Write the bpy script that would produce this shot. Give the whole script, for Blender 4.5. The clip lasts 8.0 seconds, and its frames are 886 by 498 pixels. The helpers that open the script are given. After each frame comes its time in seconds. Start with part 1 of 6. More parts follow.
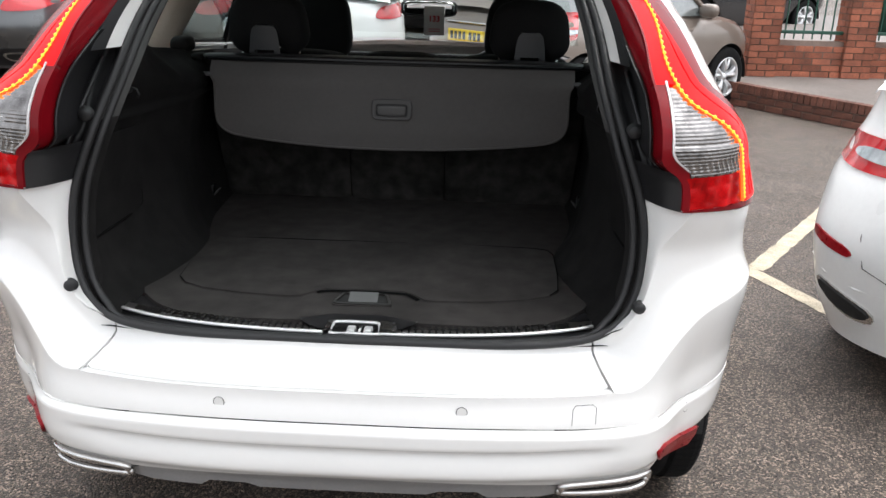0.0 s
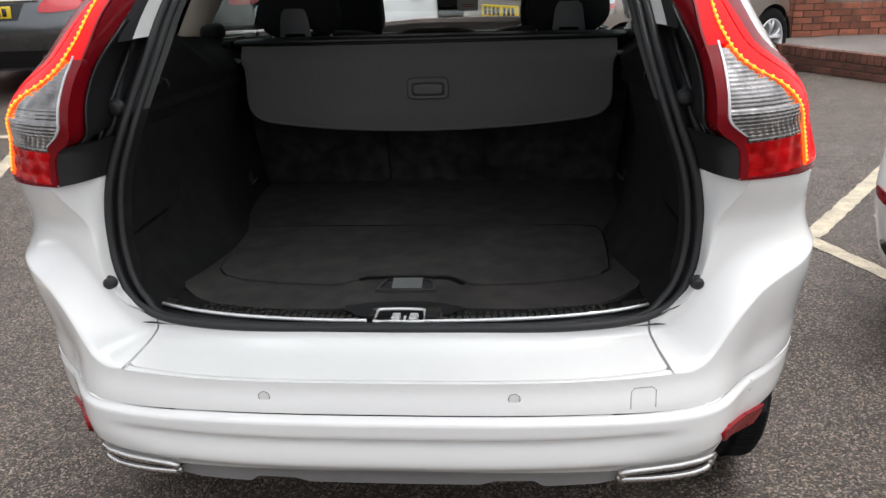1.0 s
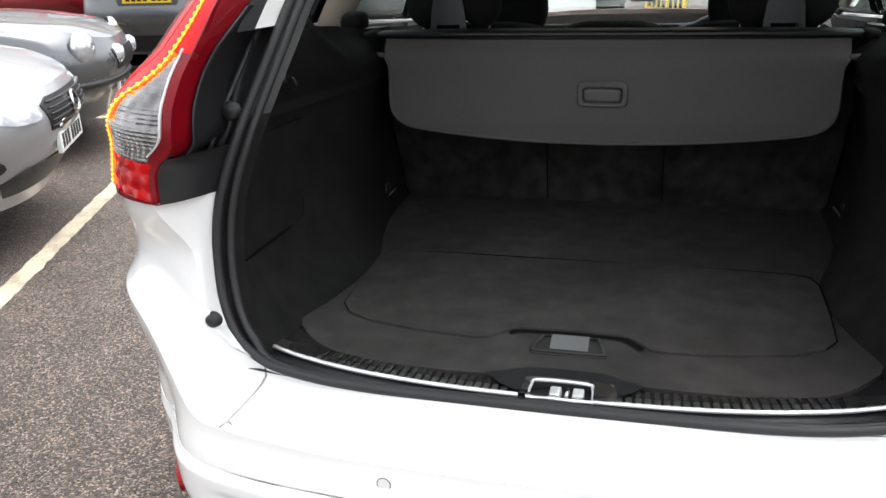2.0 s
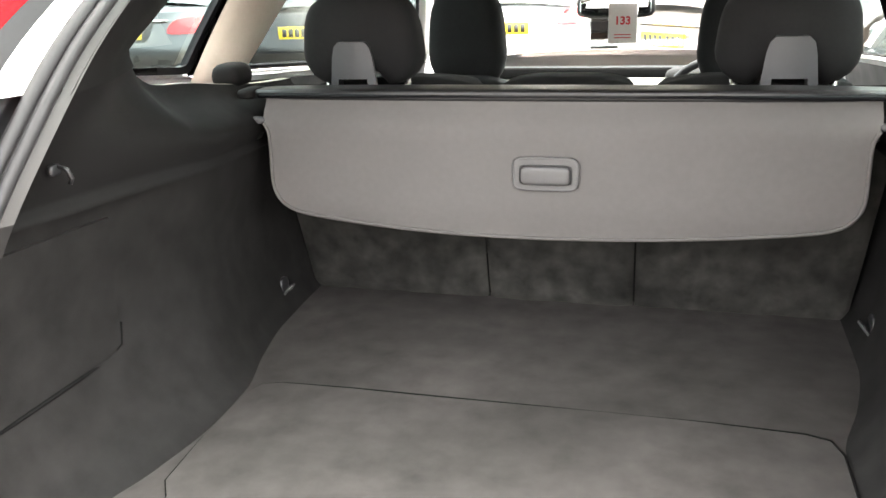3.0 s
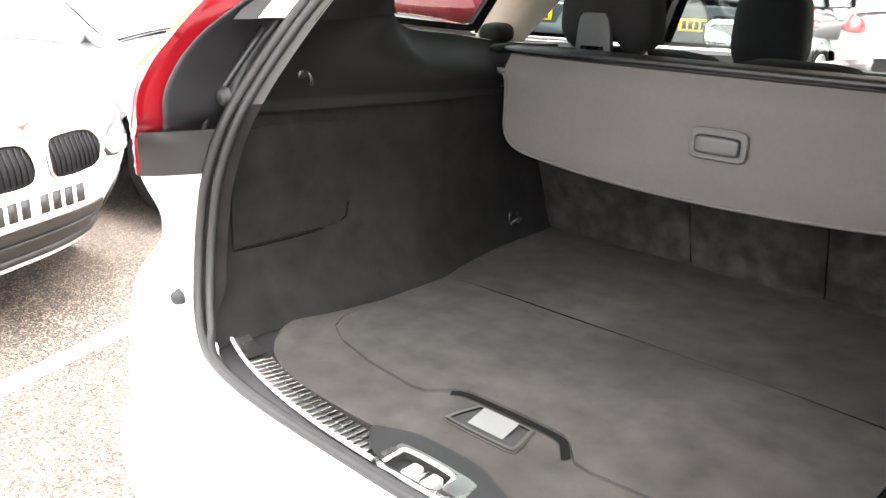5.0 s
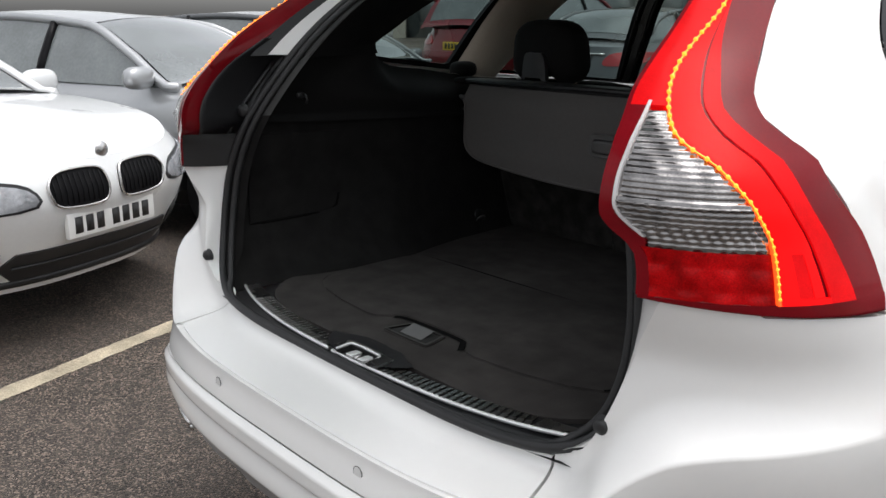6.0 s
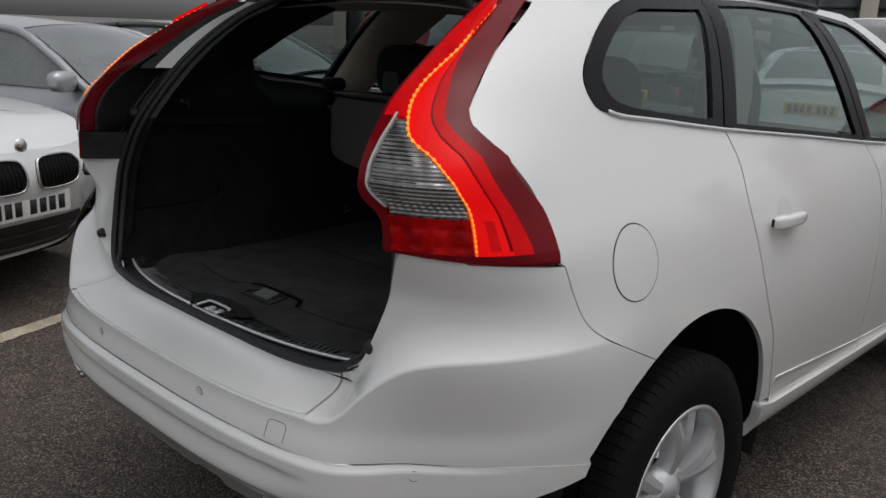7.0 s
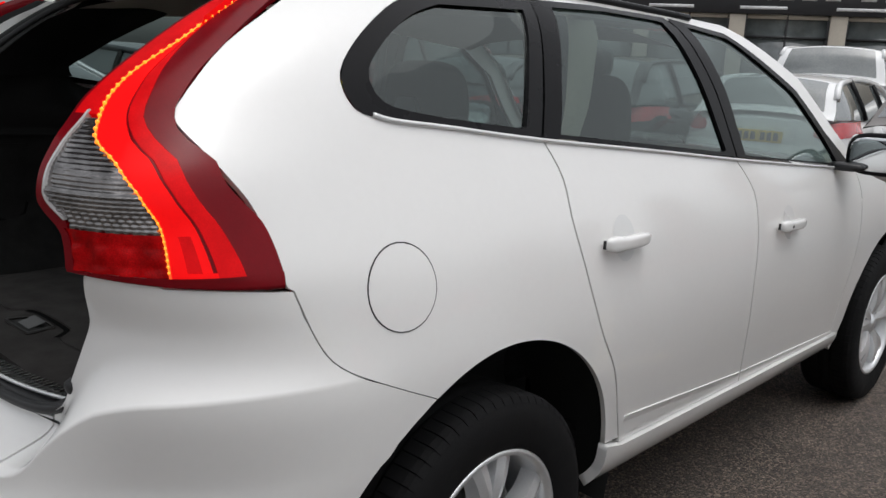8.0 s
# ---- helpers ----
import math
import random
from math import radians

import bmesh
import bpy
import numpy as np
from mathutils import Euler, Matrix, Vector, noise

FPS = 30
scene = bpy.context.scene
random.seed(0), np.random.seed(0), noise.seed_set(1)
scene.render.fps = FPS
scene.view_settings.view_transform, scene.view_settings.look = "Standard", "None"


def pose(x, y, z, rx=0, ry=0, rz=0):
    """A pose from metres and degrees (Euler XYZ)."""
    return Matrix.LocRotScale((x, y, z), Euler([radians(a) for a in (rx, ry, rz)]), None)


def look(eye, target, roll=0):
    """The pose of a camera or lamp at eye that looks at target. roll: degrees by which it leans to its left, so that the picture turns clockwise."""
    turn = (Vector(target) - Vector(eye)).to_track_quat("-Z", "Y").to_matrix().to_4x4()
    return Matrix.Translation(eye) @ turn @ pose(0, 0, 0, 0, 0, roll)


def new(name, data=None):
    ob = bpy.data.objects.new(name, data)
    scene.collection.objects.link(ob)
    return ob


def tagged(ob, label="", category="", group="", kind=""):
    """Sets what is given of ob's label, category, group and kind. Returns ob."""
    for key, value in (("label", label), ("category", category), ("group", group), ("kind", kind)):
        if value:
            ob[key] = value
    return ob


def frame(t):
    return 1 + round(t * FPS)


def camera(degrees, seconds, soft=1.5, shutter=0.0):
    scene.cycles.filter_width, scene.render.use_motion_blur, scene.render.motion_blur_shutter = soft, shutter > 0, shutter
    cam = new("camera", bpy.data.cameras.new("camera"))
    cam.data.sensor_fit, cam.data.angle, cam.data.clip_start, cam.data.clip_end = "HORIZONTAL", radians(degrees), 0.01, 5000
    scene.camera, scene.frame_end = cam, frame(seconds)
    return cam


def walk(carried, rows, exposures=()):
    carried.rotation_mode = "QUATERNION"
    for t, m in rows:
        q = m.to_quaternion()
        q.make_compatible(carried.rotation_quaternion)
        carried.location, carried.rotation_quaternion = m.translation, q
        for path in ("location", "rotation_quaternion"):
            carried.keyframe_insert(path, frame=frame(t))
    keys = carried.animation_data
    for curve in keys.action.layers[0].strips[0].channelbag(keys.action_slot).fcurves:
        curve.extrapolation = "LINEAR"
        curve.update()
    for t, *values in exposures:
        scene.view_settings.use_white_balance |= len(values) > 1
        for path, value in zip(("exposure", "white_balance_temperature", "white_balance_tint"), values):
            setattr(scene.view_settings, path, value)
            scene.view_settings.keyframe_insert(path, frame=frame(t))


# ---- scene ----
cam = camera(55.7, 8.0)
PATH = [
    (0, (0.259, -1.475, 1.569), (0.191, 0.416, 0.921), 1.5),
    (0.5, (0.257, -1.537, 1.562), (0.217, 0.335, 0.86), 0.5),
    (1, (0.252, -1.406, 1.547), (0.083, 0.463, 0.857), -2.0),
    (1.2, (0.249, -1.341, 1.535), (-0.012, 0.519, 0.846), -3.1),
    (2.3, (0.122, -0.851, 1.51), (-0.386, 0.953, 0.811), -1.5),
    (2.5, (0.129, -0.728, 1.504), (-0.38, 1.086, 0.831), -1.7),
    (3, (0.212, -0.429, 1.497), (-0.293, 1.401, 0.867), -2.0),
    (3.5, (0.255, -0.186, 1.496), (-0.239, 1.654, 0.888), -2.0),
    (4, (0.381, -0.117, 1.49), (-0.462, 1.604, 0.917), -1.4),
    (4.5, (0.518, -0.222, 1.427), (-0.637, 1.275, 0.775), 0.5),
    (5, (0.723, -0.488, 1.459), (-0.583, 0.887, 0.823), 1.1),
    (5.2, (0.819, -0.561, 1.489), (-0.548, 0.766, 0.88), 0.8),
    (6.3, (1.502, -0.82, 1.443), (0.073, 0.481, 0.93), 0.6),
    (6.5, (1.616, -0.878, 1.449), (0.21, 0.444, 0.924), 0.7),
    (7, (1.85, -0.853, 1.497), (0.509, 0.548, 1.006), 2.5),
    (7.5, (2.065, -0.647, 1.477), (0.708, 0.759, 1.05), 4.5),
    (8, (2.032, -0.356, 1.448), (0.702, 1.077, 1.025), 2.9),
]
walk(cam, [(t, look(eye, target, roll)) for t, eye, target, roll in PATH],
     exposures=[(0, 1.5, 6450, 10), (0.4, 1.2, 6450, 10), (0.8, 1.12, 6450, 10), (1.2, 1.12, 6450, 10), (2.3, 2.6, 6400, 10), (2.5, 3.3, 6450, 10),
                (3.0, 4.5, 6950, 10), (3.5, 4.4, 6950, 10), (4.0, 4.3, 6900, 11), (4.5, 4.75, 6900, 12), (5.0, 4.0, 6900, 12), (5.2, 3.15, 6800, 11),
                (6.3, 0.5, 6450, 10), (6.5, 0.4, 6450, 10), (7.0, -0.22, 6450, 10), (7.5, -0.1, 6450, 10), (8.0, 0.22, 6450, 10)])

# ---- world and light ----
world = bpy.data.worlds.new("overcast_sky")
scene.world = world
world.use_nodes = True
wn, wl = world.node_tree.nodes, world.node_tree.links
sky = wn.new("ShaderNodeTexSky")
sky.sky_type, sky.sun_disc = "NISHITA", False
sky.sun_elevation, sky.sun_rotation = radians(77), radians(68)
sky.dust_density, sky.air_density = 4.0, 1.0
grey = wn.new("ShaderNodeHueSaturation")
grey.inputs["Saturation"].default_value = 0.16
wl.new(sky.outputs[0], grey.inputs["Color"])
wl.new(grey.outputs[0], wn["Background"].inputs[0])
wn["Background"].inputs[1].default_value = 0.15
sun = new("sun", bpy.data.lights.new("sun", "SUN"))
sun.data.energy, sun.data.angle, sun.data.color = 0.45, radians(90), (1.0, 0.99, 0.985)
sun.matrix_world = look((2.1, 0.85, 10), (0, 0, 0))

# ---- materials ----
MATS = {}


def mat(name, color, rough=0.5, metal=0.0, var=0.12, scale=8.0, bump=0.0, bscale=200.0, coat=0.0, emit=None, power=0.0, spec=0.5, rvar=0.1, piece=0.0, fine=17.0, fvar=None):
    """A surface with tone and gloss that vary at two scales, and fine relief."""
    m = bpy.data.materials.new(name)
    m.use_nodes = True
    n, l = m.node_tree.nodes, m.node_tree.links
    b = n["Principled BSDF"]
    tc = n.new("ShaderNodeTexCoord")
    big, small = n.new("ShaderNodeTexNoise"), n.new("ShaderNodeTexNoise")
    big.inputs["Scale"].default_value, small.inputs["Scale"].default_value = scale, scale * fine
    big.inputs["Detail"].default_value = small.inputs["Detail"].default_value = 4
    for t in (big, small):
        l.new(tc.outputs["Object"], t.inputs["Vector"])
    fvar = var * 0.5 if fvar is None else fvar
    tones = []
    for t, amount in ((big, var), (small, fvar)):
        r = n.new("ShaderNodeMapRange")
        r.clamp = False
        r.inputs["From Min"].default_value, r.inputs["From Max"].default_value = 0.3, 0.7
        r.inputs["To Min"].default_value, r.inputs["To Max"].default_value = 1 - amount, 1 + amount
        l.new(t.outputs["Fac"], r.inputs["Value"])
        tones.append(r)
    ramp = n.new("ShaderNodeMath")
    ramp.operation = "MULTIPLY"
    l.new(tones[0].outputs[0], ramp.inputs[0])
    l.new(tones[1].outputs[0], ramp.inputs[1])
    tone = n.new("ShaderNodeVectorMath")
    tone.operation = "SCALE"
    tone.inputs[0].default_value = color
    last = ramp.outputs[0]
    if piece:
        info, pr, mul = n.new("ShaderNodeObjectInfo"), n.new("ShaderNodeMapRange"), n.new("ShaderNodeMath")
        pr.inputs["To Min"].default_value, pr.inputs["To Max"].default_value = 1 - piece, 1 + piece
        mul.operation = "MULTIPLY"
        l.new(info.outputs["Random"], pr.inputs["Value"])
        l.new(pr.outputs[0], mul.inputs[0])
        l.new(last, mul.inputs[1])
        last = mul.outputs[0]
    l.new(last, tone.inputs["Scale"])
    l.new(tone.outputs[0], b.inputs["Base Color"])
    rr = n.new("ShaderNodeMapRange")
    rr.inputs["From Min"].default_value, rr.inputs["From Max"].default_value = 0.35, 0.65
    rr.inputs["To Min"].default_value, rr.inputs["To Max"].default_value = max(0.0, rough * (1 - rvar)), min(1.0, rough * (1 + rvar))
    l.new(big.outputs["Fac"], rr.inputs["Value"])
    l.new(rr.outputs[0], b.inputs["Roughness"])
    b.inputs["Metallic"].default_value = metal
    b.inputs["Specular IOR Level"].default_value = spec
    b.inputs["Coat Weight"].default_value = coat
    b.inputs["Coat Roughness"].default_value = 0.03
    if bump:
        t, bp = n.new("ShaderNodeTexNoise"), n.new("ShaderNodeBump")
        t.inputs["Scale"].default_value, t.inputs["Detail"].default_value = bscale, 3
        bp.inputs["Strength"].default_value, bp.inputs["Distance"].default_value = bump, 0.6 / bscale
        l.new(tc.outputs["Object"], t.inputs["Vector"])
        l.new(t.outputs["Fac"], bp.inputs["Height"])
        l.new(bp.outputs[0], b.inputs["Normal"])
    if emit:
        b.inputs["Emission Color"].default_value = (*emit, 1)
        b.inputs["Emission Strength"].default_value = power
    MATS[name] = m
    return m


def glass(name, color=(0.75, 0.82, 0.8), rough=0.0, clear=0.85, ior=1.5):
    """Thin tinted pane: see-through with a mirror gloss."""
    m = bpy.data.materials.new(name)
    m.use_nodes = True
    n, l = m.node_tree.nodes, m.node_tree.links
    n.remove(n["Principled BSDF"])
    tr, gl, mx, lw = n.new("ShaderNodeBsdfTransparent"), n.new("ShaderNodeBsdfGlossy"), n.new("ShaderNodeMixShader"), n.new("ShaderNodeLayerWeight")
    tr.inputs[0].default_value = (*[c * clear for c in color], 1)
    gl.inputs[0].default_value, gl.inputs["Roughness"].default_value = (0.92, 1, 0.98, 1), rough
    power, gloss = n.new("ShaderNodeMath"), n.new("ShaderNodeMapRange")
    power.operation = "POWER"
    power.inputs[1].default_value = 5.0
    gloss.inputs["To Min"].default_value = ((ior - 1) / (ior + 1)) ** 2
    l.new(lw.outputs["Facing"], power.inputs[0])
    l.new(power.outputs[0], gloss.inputs["Value"])
    l.new(gloss.outputs[0], mx.inputs[0])
    l.new(tr.outputs[0], mx.inputs[1])
    l.new(gl.outputs[0], mx.inputs[2])
    l.new(mx.outputs[0], n["Material Output"].inputs[0])
    MATS[name] = m
    return m


WHITE = mat("pearl_white_paint", (0.79, 0.785, 0.77), 0.38, 0, 0.012, 3, coat=1.0, spec=0.4, rvar=0.03)
GROOVE = mat("black_groove", (0.008, 0.008, 0.008), 1.0, spec=0.0)
FLANGE = mat("grey_moulded_flange", (0.030, 0.029, 0.028), 0.6, 0, 0.1, 9, 0.25, 1200)
SEAM = mat("dark_seam", (0.015, 0.015, 0.016), 0.7)
BRACKET = mat("dark_grey_bracket_plastic", (0.055, 0.055, 0.058), 0.5, 0, 0.06, 10, 0.2, 800)
RUBBER = mat("black_rubber", (0.013, 0.013, 0.014), 0.55, 0, 0.2, 12, 0.15, 300)
PLASTIC = mat("black_plastic", (0.0105, 0.0105, 0.0115), 0.4, 0, 0.15, 9, 0.25, 900)
TRIM = mat("grained_charcoal_trim", (0.0066, 0.0063, 0.0063), 0.7, 0, 0.15, 6, 0.35, 1400, spec=0.15)
# side carpet darkened for shade, floor carpet lightened for the light it catches
SHADECARPET = mat("charcoal_carpet_shaded", (0.0104, 0.0099, 0.0098), 0.95, 0, 0.24, 4.0, 0.4, 1500, spec=0.15, fine=4.7, fvar=0.30)
LITCARPET = mat("worn_floor_carpet_lit", (0.040, 0.0366, 0.0352), 0.97, 0, 0.19, 3.4, 0.4, 1600, spec=0.12, fine=5.3, fvar=0.22)
FABRIC = mat("grey_cover_fabric", (0.098, 0.0925, 0.0905), 0.8, 0, 0.06, 5, 0.25, 2200, spec=0.2)
SEATCLOTH = mat("black_seat_cloth", (0.0085, 0.0083, 0.0086), 0.85, 0, 0.2, 8, 0.3, 1200, spec=0.25)
GREYPLASTIC = mat("mid_grey_plastic", (0.10, 0.10, 0.10), 0.6, 0, 0.06, 10, 0.2, 800)
BEIGE = mat("beige_pillar_trim", (0.42, 0.38, 0.32), 0.75, 0, 0.06, 5, 0.2, 600)
CHROME = mat("brushed_steel", (0.62, 0.61, 0.6), 0.22, 1.0, 0.08, 20, 0.1, 400)
RINGSTEEL = mat("dull_dark_steel", (0.10, 0.10, 0.10), 0.5, 0.7, 0.1, 20)
ALLOY = mat("silver_alloy", (0.72, 0.73, 0.74), 0.32, 0.6, 0.06, 10)
REDLENS = mat("red_lamp_lens", (0.5, 0.006, 0.006), 0.2, 0, 0.12, 9, coat=0.03, emit=(1.0, 0.004, 0.006), power=0.50, spec=0.05)
MIDRED = mat("dim_red_lamp_lens", (0.42, 0.005, 0.007), 0.22, 0, 0.2, 22, coat=0.03, emit=(1.0, 0.004, 0.006), power=0.26, spec=0.05)
LOWRED = mat("moulded_red_lens", (0.24, 0.002, 0.003), 0.22, 0, 0.7, 26, 0.2, 60, coat=0.04, fvar=0.4, spec=0.08, emit=(1.0, 0.004, 0.006), power=0.05)
DARKRED = mat("deep_red_lens", (0.17, 0.003, 0.007), 0.22, 0, 0.1, 14, coat=0.08, spec=0.14)
REFLECTOR = mat("red_reflector", (0.22, 0.004, 0.008), 0.3, 0, 0.15, 60, 0.3, 500, coat=0.05, spec=0.15)
LED = mat("lit_amber_beads", (0.9, 0.3, 0.05), 0.3, emit=(1.0, 0.24, 0.012), power=1.3)
LEDRED = mat("lit_red_ribbon", (0.8, 0.05, 0.02), 0.3, emit=(1.0, 0.08, 0.01), power=1.0)
CLEARLENS = mat("clear_ribbed_lens", (0.25, 0.24, 0.237), 0.13, 0.88, 0.45, 26, coat=0.3)
LENSEDGE = mat("bright_lens_edge", (0.6, 0.585, 0.58), 0.35, 0.2, 0.05, 20, coat=0.5)
MIRROR = mat("mirror_glass", (0.85, 0.87, 0.88), 0.02, 1.0, 0.01, 5)
GREYTRIM = mat("dark_grey_handle_plastic", (0.075, 0.073, 0.074), 0.5, 0, 0.06, 10, 0.2, 900)
SKID = mat("silver_skid_plate", (0.30, 0.30, 0.30), 0.4, 0.4, 0.08, 8)
DARK = mat("underbody_black", (0.012, 0.012, 0.012), 0.8, 0, 0.2, 5)
GLASS = glass("window_glass", (0.62, 0.76, 0.74), clear=0.5, ior=1.85)
SCREEN = glass("windscreen_glass", (0.85, 0.9, 0.88), clear=0.95)
PLATEWHITE = mat("white_number_plate", (0.8, 0.8, 0.78), 0.35, 0, 0.02, 10)
PLATEYELLOW = mat("yellow_number_plate", (0.75, 0.52, 0.03), 0.35, 0, 0.03, 10)
PLATEBAR = mat("plate_black", (0.02, 0.02, 0.02), 0.5)


# ---- helpers ----
def part(name, bm, material, parent=None, label="", smooth=True):
    me = bpy.data.meshes.new(name)
    bm.normal_update()
    bm.to_mesh(me)
    bm.free()
    for p in me.polygons:
        p.use_smooth = smooth
    me.materials.append(material)
    ob = new(name, me)
    if parent:
        ob.parent = parent
    if label:
        tagged(ob, label)
    return ob


def thing(name, label, category, group="", m=None):
    ob = new(name)
    ob.empty_display_size = 0.1
    if m:
        ob.matrix_world = m
    return tagged(ob, label, category, group)


def table(tab, v):
    """Smooth value between the rows of a table."""
    n = len(tab)
    if v <= tab[0][0]:
        return tab[0][1]
    if v >= tab[-1][0]:
        return tab[-1][1]
    i = max(k for k in range(n - 1) if tab[k][0] <= v)

    def rise(k):
        return (tab[k + 1][1] - tab[k][1]) / (tab[k + 1][0] - tab[k][0])

    def slope(k):
        if k == 0 or k == n - 1:
            return 0.5 * rise(min(k, n - 2))
        a, b = rise(k - 1), rise(k)
        return 0 if a * b <= 0 else 2 * a * b / (a + b)

    h = tab[i + 1][0] - tab[i][0]
    t = (v - tab[i][0]) / h
    return ((2 * t**3 - 3 * t * t + 1) * tab[i][1] + (t**3 - 2 * t * t + t) * slope(i) * h
            + (-2 * t**3 + 3 * t * t) * tab[i + 1][1] + (t**3 - t * t) * slope(i + 1) * h)


def step(a, b, v):
    t = min(1, max(0, (v - a) / (b - a)))
    return t * t * (3 - 2 * t)


def smooth_line(pts, n=6, closed=False):
    """A curve through the points."""
    out, k = [], len(pts)
    for i in range(k if closed else k - 1):
        if closed:
            p = [pts[(i + j - 1) % k] for j in range(4)]
        else:
            p = [pts[min(max(i + j - 1, 0), k - 1)] for j in range(4)]
        for j in range(n):
            t = j / n
            out.append(tuple(0.5 * (2 * b + (c - a) * t + (2 * a - 5 * b + 4 * c - d) * t * t + (3 * b - a - 3 * c + d) * t**3)
                             for a, b, c, d in zip(*p)))
    if not closed:
        out.append(tuple(pts[-1]))
    return out


def panel(outline, fn, du=0.05, dv=0.05, thick=0.012, flip=False, cut=None):
    """A sheet with the given outline in two coordinates, bent by fn onto its surface, with its edges turned in."""
    bm = bmesh.new()
    area = sum(a[0] * b[1] - b[0] * a[1] for a, b in zip(outline, outline[1:] + outline[:1]))
    if area < 0:
        outline = outline[::-1]
    bm.faces.new([bm.verts.new((u, v, 0)) for u, v in outline])
    us, vs = [p[0] for p in outline], [p[1] for p in outline]
    for lo, hi, d, no in ((min(us), max(us), du, (1, 0, 0)), (min(vs), max(vs), dv, (0, 1, 0))):
        k = max(1, round((hi - lo) / d))
        for i in range(1, k):
            c = lo + (hi - lo) * i / k + 1e-5
            bmesh.ops.bisect_plane(bm, geom=bm.verts[:] + bm.edges[:] + bm.faces[:], plane_co=[c * a for a in no], plane_no=no, dist=1e-6)
    bmesh.ops.triangulate(bm, faces=[f for f in bm.faces if len(f.verts) > 4])
    if cut is not None:
        bmesh.ops.bisect_plane(bm, geom=bm.verts[:] + bm.edges[:] + bm.faces[:], plane_co=(0, cut, 0), plane_no=(0, 1, 0), dist=1e-6)
    for v in bm.verts:
        v.co = fn(v.co.x, v.co.y)
    if flip:
        bmesh.ops.reverse_faces(bm, faces=bm.faces[:])
    bm.normal_update()
    if thick:
        rim = [e for e in bm.edges if e.is_boundary]
        made = {}
        for v in {v for e in rim for v in e.verts}:
            made[v] = bm.verts.new(v.co - v.normal * thick)
        for e in rim:
            a, b = [l.vert for l in e.link_loops][0], None
            b = e.other_vert(a)
            bm.faces.new((b, a, made[a], made[b]))
            e.smooth = False
    return bm


def ring(outer, inner, fn):
    """A flat band between two loops of as many points."""
    bm = bmesh.new()
    a, b = [bm.verts.new(fn(*p)) for p in outer], [bm.verts.new(fn(*p)) for p in inner]
    for i in range(len(a)):
        j = (i + 1) % len(a)
        bm.faces.new((a[i], a[j], b[j], b[i]))
    return bm


def evenly(loop, n):
    """n points at even steps along a closed loop."""
    pts = [Vector(p) for p in loop] + [Vector(loop[0])]
    run = [0.0]
    for a, b in zip(pts, pts[1:]):
        run.append(run[-1] + (b - a).length)
    out, i = [], 0
    for k in range(n):
        d = run[-1] * k / n
        while run[i + 1] < d:
            i += 1
        out.append(tuple(pts[i].lerp(pts[i + 1], (d - run[i]) / max(1e-9, run[i + 1] - run[i]))))
    return out


def grid(fn, nu, nv, flip=False, bm=None):
    """A sheet of nu x nv cells from fn(u, v), u and v from 0 to 1."""
    bm = bm or bmesh.new()
    vs = [[bm.verts.new(fn(i / nu, j / nv)) for j in range(nv + 1)] for i in range(nu + 1)]
    for i in range(nu):
        for j in range(nv):
            q = (vs[i][j], vs[i + 1][j], vs[i + 1][j + 1], vs[i][j + 1])
            bm.faces.new(q[::-1] if flip else q)
    return bm


def box(x0, y0, z0, x1, y1, z1, bevel=0.0, segments=2, bm=None):
    own = bmesh.new()
    bmesh.ops.create_cube(own, size=1)
    for v in own.verts:
        v.co = ((x0 + x1) / 2 + v.co.x * (x1 - x0), (y0 + y1) / 2 + v.co.y * (y1 - y0), (z0 + z1) / 2 + v.co.z * (z1 - z0))
    if bevel:
        bmesh.ops.bevel(own, geom=own.edges[:], offset=bevel, segments=segments, affect="EDGES", profile=0.5)
    if bm is None:
        return own
    me = bpy.data.meshes.new("tmp")
    own.to_mesh(me)
    own.free()
    bm.from_mesh(me)
    bpy.data.meshes.remove(me)
    return bm


def tube(path, radius, sides=8, closed=False, flat=1.0, bm=None):
    """A round bar along a path."""
    bm = bm or bmesh.new()
    pts = [Vector(p) for p in path]
    k, rings, a = len(pts), [], None
    for i, p in enumerate(pts):
        d = (pts[(i + 1) % k] - pts[i - 1]) if closed else (pts[min(i + 1, k - 1)] - pts[max(i - 1, 0)])
        d.normalize()
        if a is None:
            a = d.cross(Vector((0, 0, 1)) if abs(d.z) < 0.95 else Vector((0, 1, 0)))
        a = (a - d * a.dot(d)).normalized()
        b = a.cross(d)
        rings.append([bm.verts.new(p + radius * (a * math.cos(t) + flat * b * math.sin(t))) for t in [2 * math.pi * j / sides for j in range(sides)]])
    for i in range(k if closed else k - 1):
        r, q = rings[i], rings[(i + 1) % k]
        for j in range(sides):
            bm.faces.new((r[j], q[j], q[(j + 1) % sides], r[(j + 1) % sides]))
    if not closed:
        bm.faces.new(rings[0])
        bm.faces.new(rings[-1][::-1])
    return bm


def lathe(profile, turns=32, axis="x"):
    """A body of revolution from (radius, along) rows."""
    bm = bmesh.new()
    rings = []
    for i in range(turns):
        a = 2 * math.pi * i / turns
        rings.append([bm.verts.new((t, r * math.cos(a), r * math.sin(a)) if axis == "x" else (r * math.cos(a), r * math.sin(a), t)) for r, t in profile])
    for i in range(turns):
        p, q = rings[i], rings[(i + 1) % turns]
        for j in range(len(profile) - 1):
            bm.faces.new((p[j], p[j + 1], q[j + 1], q[j]))
    return bm


